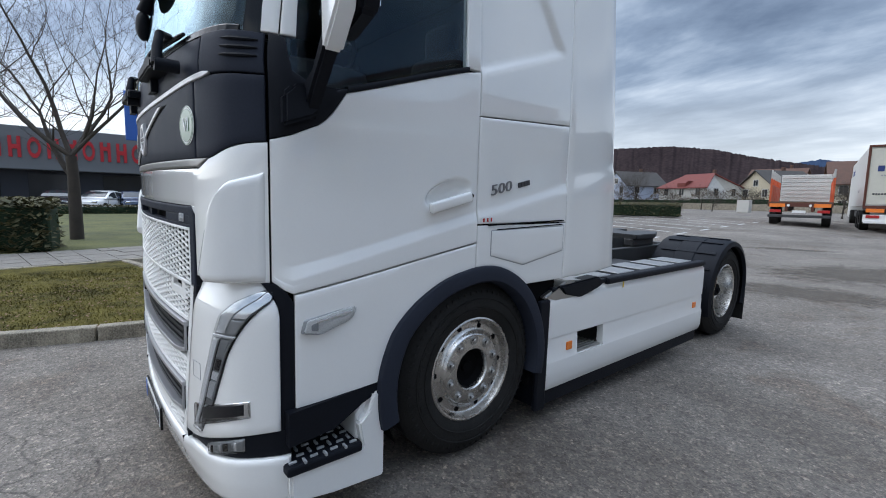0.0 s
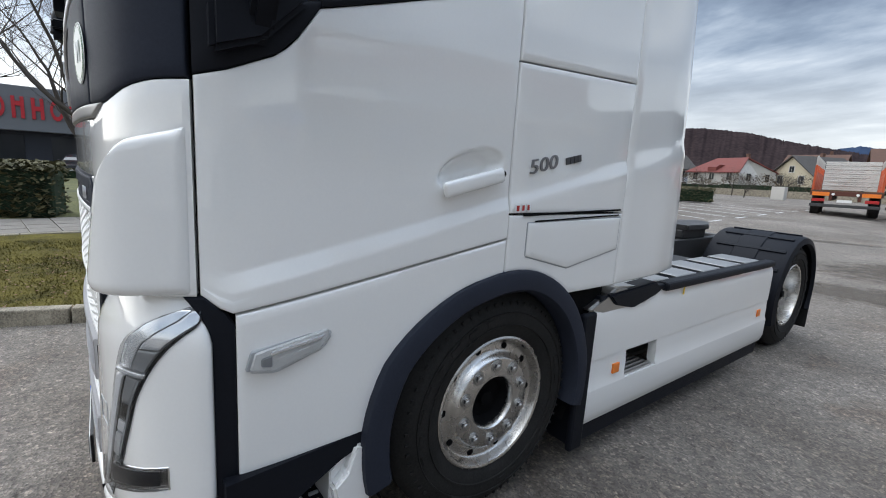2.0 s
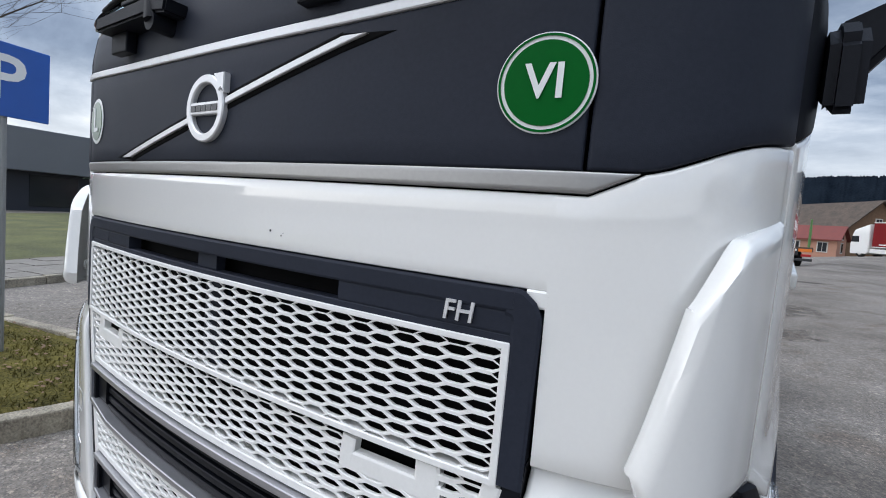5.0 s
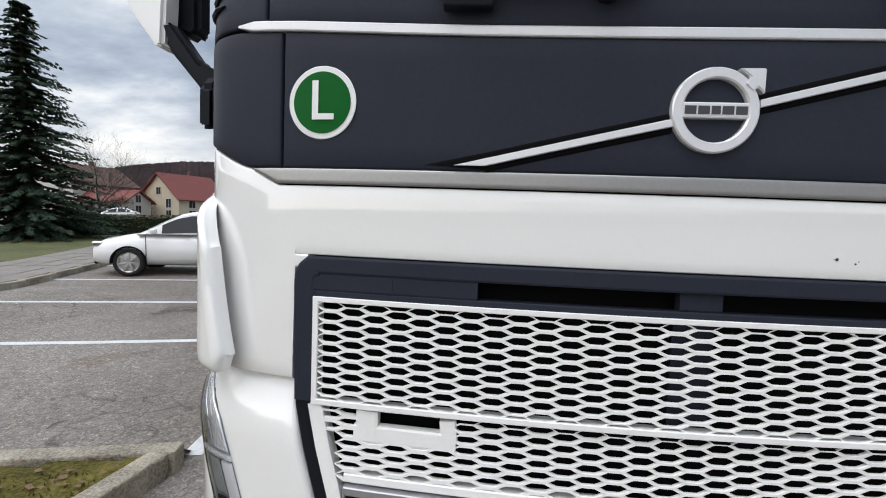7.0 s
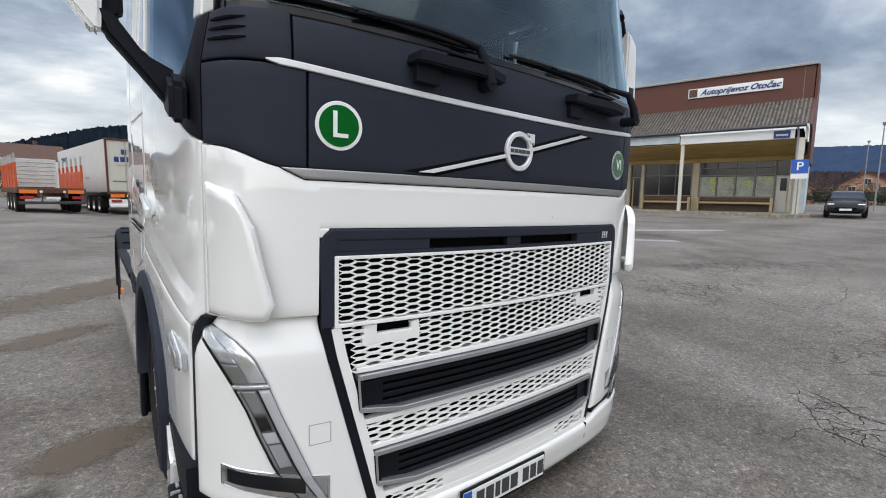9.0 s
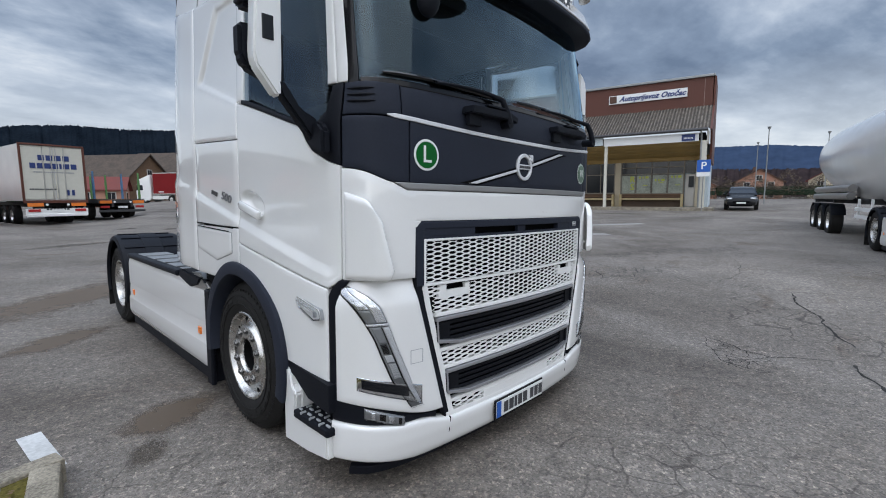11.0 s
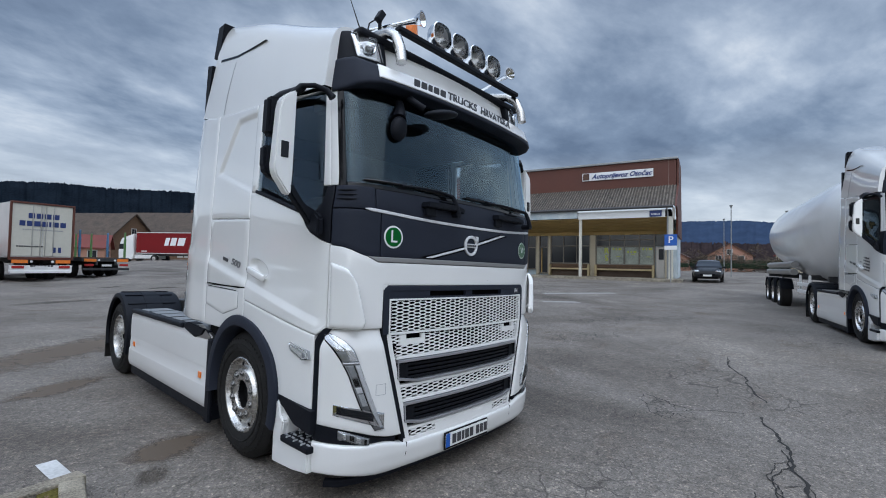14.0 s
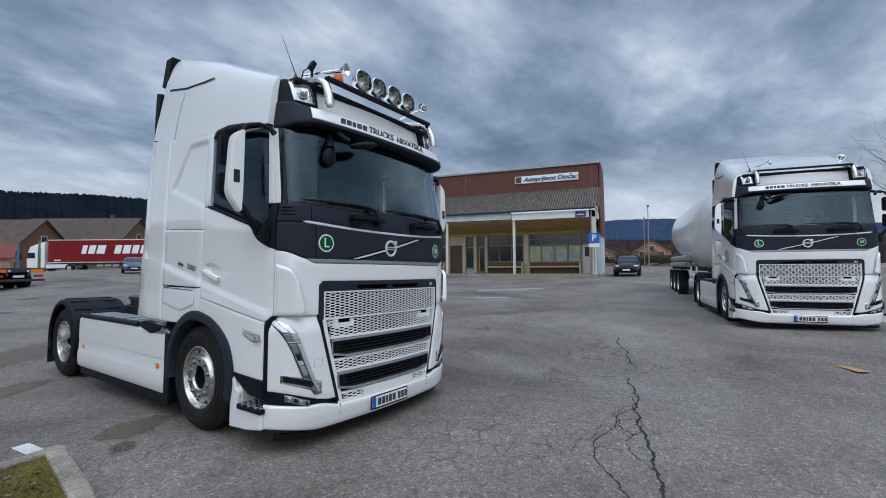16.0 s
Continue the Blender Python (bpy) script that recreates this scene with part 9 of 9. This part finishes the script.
# own axes: y runs along the front away from the corner, -x faces the lorry park
LEN = 30.0
bm = bmesh.new()
box(bm, (2.2, LEN / 2, 7.9), (4.0, LEN, 2.2), 0.02)
upper = part("upper_wall", bm, M["browncladding"], ST, "brown metal upper wall")
for k in range(3):
    bm = bmesh.new()
    box(bm, (0.195, 0.51 + 5.4 * k * (2 if k else 1), 7.9), (0.02, 0.03, 2.18))
    part("panel_joint", bm, M["winframe2"], upper)
bm = bmesh.new()
box(bm, (2.2, LEN / 2, 9.08), (4.3, LEN + 0.2, 0.16), 0.02)
part("coping", bm, M["pole"], upper)
# slanting end panel of the corner
bm = bmesh.new()
prism(bm, [(0.15, 9.0), (4.0, 9.0), (5.6, 3.3), (-0.9, 3.3), (-1.1, 4.5), (-2.0, 5.1), (-2.98, 5.12), (0.15, 7.05), (0.15, 7.6)], "y", -0.16, -0.04)
part("end_panel", bm, M["browncladding"], ST)
bm = bmesh.new()
rows_n = 300
prev = None
for k in range(rows_n + 1):  # corrugated fibre sheets
    yy = (LEN + 0.05) * k / rows_n - 0.05
    dz = 0.06 * (k % 2) + 0.03 * noise.noise((yy * 0.9, 0, 0))
    cur = [bm.verts.new((x, yy, z + dz)) for x, z in ((0.25, 7.08), (-0.8, 6.44), (-1.9, 5.76), (-3.0, 5.12))]
    if prev:
        for q in range(3):
            bm.faces.new((prev[q], cur[q], cur[q + 1], prev[q + 1]))
    prev = cur
bmesh.ops.recalc_face_normals(bm, faces=bm.faces)
porch_roof = part("porch_roof", bm, M["fibre"], ST, "mossy corrugated porch roof")
porch_roof.data.materials.append(M["palefibre"])
for f in porch_roof.data.polygons:  # alternate slopes dark and pale: rib shading put into the mossy colours
    f.material_index = 1 if (f.index // 3) % 2 else 0
bm = bmesh.new()
tube(bm, [(-3.07, 0.05, 5.10), (-3.07, LEN, 5.12)], 0.10, 8)
part("gutter", bm, M["steel"], ST)
for y0, y1, zc, h, mtl in ((0.55, 6.40, 4.68, 0.52, "letter"), (6.46, 17.5, 4.80, 0.58, "bluewall"), (17.55, LEN, 4.78, 0.58, "render_white")):
    bm = bmesh.new()
    box(bm, (-2.75, (y0 + y1) / 2, zc), (0.12, y1 - y0, h), 0.01)
    part("fascia_board", bm, M[mtl], ST, "faded painted fascia board")
bm = bmesh.new()
for k in range(9):  # sloping boards under the porch roof
    x0, x1 = -2.66 + 0.415 * k, -2.66 + 0.415 * k + 0.385
    z0, z1 = 4.42 - 0.175 * (x0 + 2.66), 4.42 - 0.175 * (x1 + 2.66)
    dip = 0.03 * (k % 2)
    prism(bm, [(x0, z0 - dip), (x1, z1 - dip), (x1, z1 + 0.05), (x0, z0 + 0.05)], "y", 0.2, LEN)
part_each("ceiling_board", bm, M["yellowwood"], ST, "ochre porch ceiling board")
# near-black filling stands in for the shade above the ceiling boards
bm = bmesh.new()
prism(bm, [(-2.7, 4.48), (1.1, 3.84), (1.1, 5.0), (-2.7, 4.95)], "y", 0.2, LEN)
part("porch_core", bm, M["void"], ST)
for yy in (6.26, 12.0, 17.75, 23.5, 29.2):
    bm = bmesh.new()
    box(bm, (-2.6, yy, 2.2), (0.20, 0.20, 4.5), 0.015)
    part("post", bm, M["cream_sign"], ST, "slim pale porch post")
bm = bmesh.new()
box(bm, (-2.6, 0.22, 2.2), (0.22, 0.30, 4.5), 0.015)
part("post", bm, M["cream_sign"], ST, "pale corner post of the porch")
bm = bmesh.new()
box(bm, (-1.4, LEN / 2, -0.02), (3.6, LEN + 1, 0.36), 0.03)
part("platform", bm, M["kerb"], ST, "worn concrete platform")
bm = bmesh.new()
box(bm, (4.2, LEN / 2, 2.3), (6.0, LEN, 4.6), 0.02)
part("rear_block", bm, M["bluewall"], ST, "faded pale blue rear wall")
bm = bmesh.new()
box(bm, (1.12, LEN / 2, 3.66), (0.12, LEN, 0.34), 0.01)
part("lintel", bm, M["yellowwood"], ST, "ochre board above the windows")
M["winframe"] = mat("brown_grey_frame", (0.22, 0.195, 0.16), 0.6, var=0.15, scale=2)
M["limeletter"] = mat("lime_letter_film", (0.52, 0.56, 0.05), 0.5, var=0.05)
M["film"] = mat("greenish_window_film", (0.25, 0.285, 0.24), 0.35, var=0.35, scale=1.6, fine_scale=9, tint=(0.36, 0.39, 0.33))
M["benchbeam"] = mat("cream_bench_beam", (0.50, 0.40, 0.22), 0.7, var=0.15, scale=3)
M["doorbrown"] = mat("brown_door_board", (0.085, 0.052, 0.030), 0.6, var=0.25, scale=2)
FACE = Matrix.Rotation(radians(-90), 4, "Z") @ REAR
for y0, y1 in ((0.25, 0.80), (5.90, 6.30), (9.62, 9.80), (10.62, 10.86), (11.68, 11.98), (13.22, 13.6), (17.2, 17.6), (21.4, 21.8), (25.6, 26.0)):
    bm = bmesh.new()
    box(bm, (1.08, (y0 + y1) / 2, 1.75), (0.26, y1 - y0, 3.5), 0.015)
    part("pier", bm, M["render_cream"], ST, "pale grey-cream rendered pier")
# windows: first and last edge, panes across, sill height, heights of the cross bars
for k, (y0, y1, n, sill_z, bars) in enumerate(((1.50, 5.90, 4, 1.12, (2.58, 3.08)), (6.30, 9.62, 3, 1.18, (2.62,)), (9.80, 10.62, 1, 0.30, (2.52,)), (10.86, 11.68, 1, 0.62, (2.50,)), (13.6, 17.2, 3, 1.18, (2.62,)), (17.6, 21.4, 3, 1.18, (2.62,)), (21.8, 25.6, 3, 1.18, (2.62,)))):
    ymid, wdt = (y0 + y1) / 2, y1 - y0
    bm = bmesh.new()
    box(bm, (1.06, y0 + 0.04, (sill_z + 3.5) / 2), (0.14, 0.09, 3.5 - sill_z), 0.01)
    box(bm, (1.06, y1 - 0.04, (sill_z + 3.5) / 2), (0.14, 0.09, 3.5 - sill_z), 0.01)
    box(bm, (1.06, ymid, sill_z), (0.16, wdt, 0.09), 0.01)
    fr = part("shop_window", bm, M["winframe"], ST, "brown-grey framed shop window")
    bm = bmesh.new()
    for z in bars:
        box(bm, (1.062, ymid, z), (0.12, wdt - 0.14, 0.07), 0.01)
    for q in range(1, n):
        box(bm, (1.066, y0 + wdt * q / n, (sill_z + 3.5) / 2), (0.13, 0.065, 3.4 - sill_z), 0.01)
    part_each("glazing_bar", bm, M["winframe"], fr)
    zs = [sill_z, *bars, 3.5]
    for q in range(n):
        yc = y0 + wdt * (q + 0.5) / n
        for z0, z1 in zip(zs, zs[1:]):
            bm = bmesh.new()
            box(bm, (1.12, yc, (z0 + z1) / 2), (0.02, wdt / n - 0.07, z1 - z0 - 0.06))
            part("pane", bm, M["window"], fr)
        if k == 0:
            bm = bmesh.new()
            box(bm, (1.106, yc, 1.83), (0.006, wdt / n - 0.12, 1.34))
            part("window_poster", bm, M["film"], fr, "pale greenish film on the glass")
            if q == 3:
                for word, z in (("R", 2.20), ("S", 1.62)):
                    bm = text_bm(word, 0.62, 0.004, 0.0, 0.012)
                    bmesh.ops.transform(bm, matrix=Matrix.Translation((1.098, yc - 0.30, z)) @ FACE, verts=bm.verts)
                    part("window_letter", bm, M["limeletter"], fr, "lime green letter on the window")
            else:
                bar_word([0.12, 0.09, 0.22], 0.16, 0.12, Matrix.Translation((1.100, yc, 2.35 - 0.22 * (q % 2))) @ FACE, M["limeletter"], fr)
                bar_word([0.30], 0.05, 0.12, Matrix.Translation((1.100, yc - 0.1, 1.75 + 0.2 * (q % 2))) @ FACE, M["limeletter"], fr)
    if k == 2:  # open leaf with a yellow edge
        bm = bmesh.new()
        box(bm, (1.09, y1 - 0.22, 1.38), (0.05, 0.10, 2.1), 0.01)
        part("door_edge", bm, M["yellowwood"], fr)
    if k not in (2, 3):
        bm = bmesh.new()
        box(bm, (1.10, ymid, (sill_z + 0.1) / 2), (0.16, wdt, sill_z - 0.1), 0.01)
        part("parapet", bm, M["doorbrown"], ST, "dark boarded wall under the window")
        bm = bmesh.new()
        box(bm, (0.62, ymid, 0.72), (0.08, wdt - 0.05, 0.13), 0.015)
        B = part("bench", bm, M["benchbeam"], ST, "long slatted bench with a cream beam")
        bm = bmesh.new()
        for q in range(4):
            box(bm, (0.70 + 0.09 * q, ymid, 0.80 + 0.005 * q), (0.075, wdt - 0.05, 0.035), 0.008)
        for q in range(2):
            box(bm, (0.99, ymid, 0.93 + 0.12 * q), (0.03, wdt - 0.05, 0.09), 0.008)
        part_each("bench_slat", bm, M["wood"], B)
        bm = bmesh.new()
        for q in (0.02, 0.98):
            box(bm, (0.72, y0 + wdt * q, 0.62), (0.34, 0.16, 0.95), 0.02)
        part_each("bench_leg", bm, M["benchbeam"], B)
# white half-glazed door at the corner and the brown door further in
bm = bmesh.new()
box(bm, (1.05, 1.125, 1.35), (0.07, 0.62, 2.34), 0.012)
leaf = part("station_door", bm, M["render_white"], ST, "white half-glazed door")
bm = bmesh.new()
box(bm, (1.008, 1.06, 1.95), (0.02, 0.34, 0.80), 0.004)
part("door_pane", bm, M["window"], leaf)
bm = bmesh.new()
box(bm, (1.08, 1.125, 3.0), (0.06, 0.66, 0.85), 0.01)
part("door_transom", bm, M["window"], leaf)
bm = bmesh.new()
box(bm, (1.05, 12.6, 1.4), (0.07, 1.22, 2.6), 0.012)
part("station_door", bm, M["doorbrown"], ST, "brown boarded double door")
bm = bmesh.new()
box(bm, (1.09, 12.6, 3.1), (0.06, 1.22, 0.75), 0.01)
part("door_transom", bm, M["render_cream"], ST)
# near-black block stands in for the unlit room behind the windows
bm = bmesh.new()
box(bm, (1.5, LEN / 2, 2.0), (0.5, LEN, 4.0))
part("dark_interior", bm, M["void"], ST)
bm = bmesh.new()
box(bm, (0.13, 4.17, 8.12), (0.08, 5.24, 0.62), 0.02)
sg = part("name_board", bm, M["letter"], ST, "white name board with dark script lettering")
bm = text_bm("Autoprijevoz Otočac", 0.50, 0.01, 0.42, 0.014)
bmesh.ops.transform(bm, matrix=Matrix.Translation((0.07, 3.86, 8.11)) @ Matrix.Rotation(radians(-90), 4, "Z") @ REAR, verts=bm.verts)
part("name_letters", bm, M["blueletter"], sg)
bm = bmesh.new()
box(bm, (0.075, 6.48, 8.13), (0.02, 0.5, 0.5), 0.005)
part("name_emblem", bm, M["roofbrown"], sg)
bm = bmesh.new()
box(bm, (-2.84, 1.14, 4.67), (0.05, 0.76, 0.42), 0.01)
part("blue_board", bm, M["blueletter"], ST, "small dark blue board with pale bars")
bar_word([0.05, 0.04, 0.05, 0.06, 0.05, 0.04, 0.05], 0.10, 0.03, Matrix.Translation((-2.87, 1.14, 4.63)) @ Matrix.Rotation(radians(-90), 4, "Z") @ REAR, M["letter"], ST)
bm = bmesh.new()
tube(bm, [(-3.0, 0.45, 5.05), (-2.8, 0.4, 4.8), (-2.74, 0.4, 4.4), (-2.74, 0.4, 0.2)], 0.055, 8)
part("downpipe", bm, M["pole"], ST)
bm = bmesh.new()
box(bm, (-2.1, 0.06, 4.70), (1.3, 0.1, 0.76), 0.01)
part("fascia_board", bm, M["render_white"], ST)


# ---- signs and poles ----
def parking_sign(x, y, yaw, z0, size, label, pole_top=None):
    T = top("parking_sign", label, "sign", "parking signs")
    T.matrix_world = Matrix.Translation((x, y, gz(x, y))) @ Matrix.Rotation(radians(yaw), 4, "Z")
    bm = bmesh.new()
    rod(bm, (0, 0.04, -0.1), (0, 0.04, z0 + size), 0.03)
    part("pole", bm, M["pole"], T)
    bm = bmesh.new()
    box(bm, (0, 0, z0 + size / 2), (size, 0.02, size), 0.006)
    p = part("panel", bm, M["blue"], T, "blue panel")
    bm = text_bm("P", size * 0.85, 0.002, 0, 0.008)
    bmesh.ops.transform(bm, matrix=Matrix.Translation((0, -0.013, z0 + size / 2)) @ REAR, verts=bm.verts)
    part("letter", bm, M["letter"], p)
    return T


ps = parking_sign(29.07, 6.24, -79.1, 2.45, 0.74, "blue parking sign with a white letter before the station")
bm = bmesh.new()
box(bm, (0, 0, 2.30), (0.74, 0.02, 0.26), 0.006)
part("lower_panel", bm, M["letter"], ps)
parking_sign(-4.0, 0.53, 100, 2.10, 0.6, "blue road sign on a pole beside the kerb")
for x, y, h in ((44.09, 5.26, 6.2), (59.83, 8.52, 6.4), (51.94, 1.89, 6.2)):
    T = top("lamp_post", "thin grey street lamp post", "street lamp", "street lamps")
    bm = bmesh.new()
    z = gz(x, y)
    rod(bm, (x, y, z), (x, y, z + h), 0.055, 0.035, 10)
    part("pole", bm, M["pole"], T)
    bm = bmesh.new()
    rod(bm, (x, y, z + h), (x, y, z + h + 0.2), 0.08, 0.14, 12)
    part("lantern", bm, M["pole"], T)
for x, y, h in ((-46.55, 51.09, 7.0), (-47.61, 54.07, 6.0)):
    bm = bmesh.new()
    rod(bm, (x, y, gz(x, y)), (x, y, gz(x, y) + h), 0.14, 0.09, 10)
    solid("power_pole", bm, M["kerb"], "grey concrete power pole", "pole", "power poles")


# ---- wooded hills ----
def ridge(name, dist, table, material, label, jag, step=0.05, base=-20.0, back=1.25):
    """A hill seen from afar: az, elevation pairs (degrees) give its skyline as seen from the lorry park."""
    bm = bmesh.new()
    prev = None
    a = table[0][0]
    while a <= table[-1][0]:
        e = lerp_table(table, a)
        t = radians(a)
        h = dist * math.tan(radians(e)) + jag * 0.6 * noise.noise((a * 3, dist, 0))
        crest = jag * (0.5 * noise.noise((a * 9, dist, 0)) + 0.5 * noise.noise((a * 31, dist, 4)) + 0.4 * abs(noise.noise((a * 80, dist, 8))))
        cur = []
        for f, g in ((0.80, 0.0), (0.84, 0.22), (0.88, 0.45), (0.93, 0.70), (0.97, 0.88), (1.0, 1.0), (back, 0.2)):
            d = dist * f
            zz = base + (h * (f if g == 1.0 else 1) - base) * g + (1.8 * jag * noise.noise((a * 2.3, f * 40, dist)) if 0 < g < 1 else 0)
            cur.append(bm.verts.new((d * math.sin(t), d * math.cos(t), zz + 1.5 * (g > 0) + (crest if g == 1.0 else 0))))
        if prev:
            for k in range(len(cur) - 1):
                bm.faces.new((prev[k], cur[k], cur[k + 1], prev[k + 1]))
        prev = cur
        a += step
    bmesh.ops.recalc_face_normals(bm, faces=bm.faces)
    return smooth(solid(name, bm, material, label, "hill", "hills", "structure"), 80)


M["hillbrown"] = mat("bare_wood_hill", (0.027, 0.0205, 0.0225), 1.0, var=0.18, scale=0.025, fine_scale=0.25, bump=0.0, tint=(0.043, 0.032, 0.032), spec=0.0)
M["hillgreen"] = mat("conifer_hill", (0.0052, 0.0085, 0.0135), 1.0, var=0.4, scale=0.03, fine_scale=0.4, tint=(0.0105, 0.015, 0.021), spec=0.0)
# the blue of distance haze is put into this mountain colour
M["hillblue"] = mat("haze_tinted_mountain", (0.036, 0.056, 0.100), 1.0, var=0.2, scale=0.002, fine_scale=0.02, spec=0.0)
ridge("far_mountain", 3000, [(-110, 2.0), (-60, 2.0), (-30, 3.0), (-13, 4.2), (-10.8, 4.55), (-9.5, 4.3), (-6, 3.0), (29.07, 3.0), (67.07, 4.6), (73.07, 5.0), (77.07, 5.25), (82.07, 5.15), (87.07, 4.6), (94.07, 4.0), (109.07, 3.0), (139.07, 2.0)], M["hillblue"], "far mountain range in a haze-blue colour", 6.0, 0.1)
ridge("wooded_hill", 700, [(-120, 1.5), (-75, 2.0), (-62, 3.5), (-50, 3.4), (-41.5, 4.5), (-38.4, 5.3), (-34, 6.0), (-29.7, 6.3), (-23.8, 6.4), (-19.5, 5.9), (-16.4, 5.1), (-13.6, 4.5), (-11, 4.0), (-5, 2.5), (0, 1.0)], M["hillbrown"], "brown leafless wooded hill", 2.4)
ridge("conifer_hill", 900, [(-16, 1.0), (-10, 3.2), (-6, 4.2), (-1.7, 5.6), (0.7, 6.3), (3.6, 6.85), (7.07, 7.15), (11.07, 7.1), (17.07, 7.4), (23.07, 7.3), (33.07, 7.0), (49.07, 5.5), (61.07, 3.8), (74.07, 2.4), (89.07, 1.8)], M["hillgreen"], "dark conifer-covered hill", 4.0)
ridge("low_wood", 330, [(39.07, 1.0), (59.07, 2.6), (75.07, 3.0), (83.07, 2.7), (94.07, 2.6), (119.07, 2.0), (149.07, 1.5), (179.07, 1.5), (219.07, 1.5), (244.07, 1.5)], M["hillbrown"], "low leafless wood on the plain", 1.6)
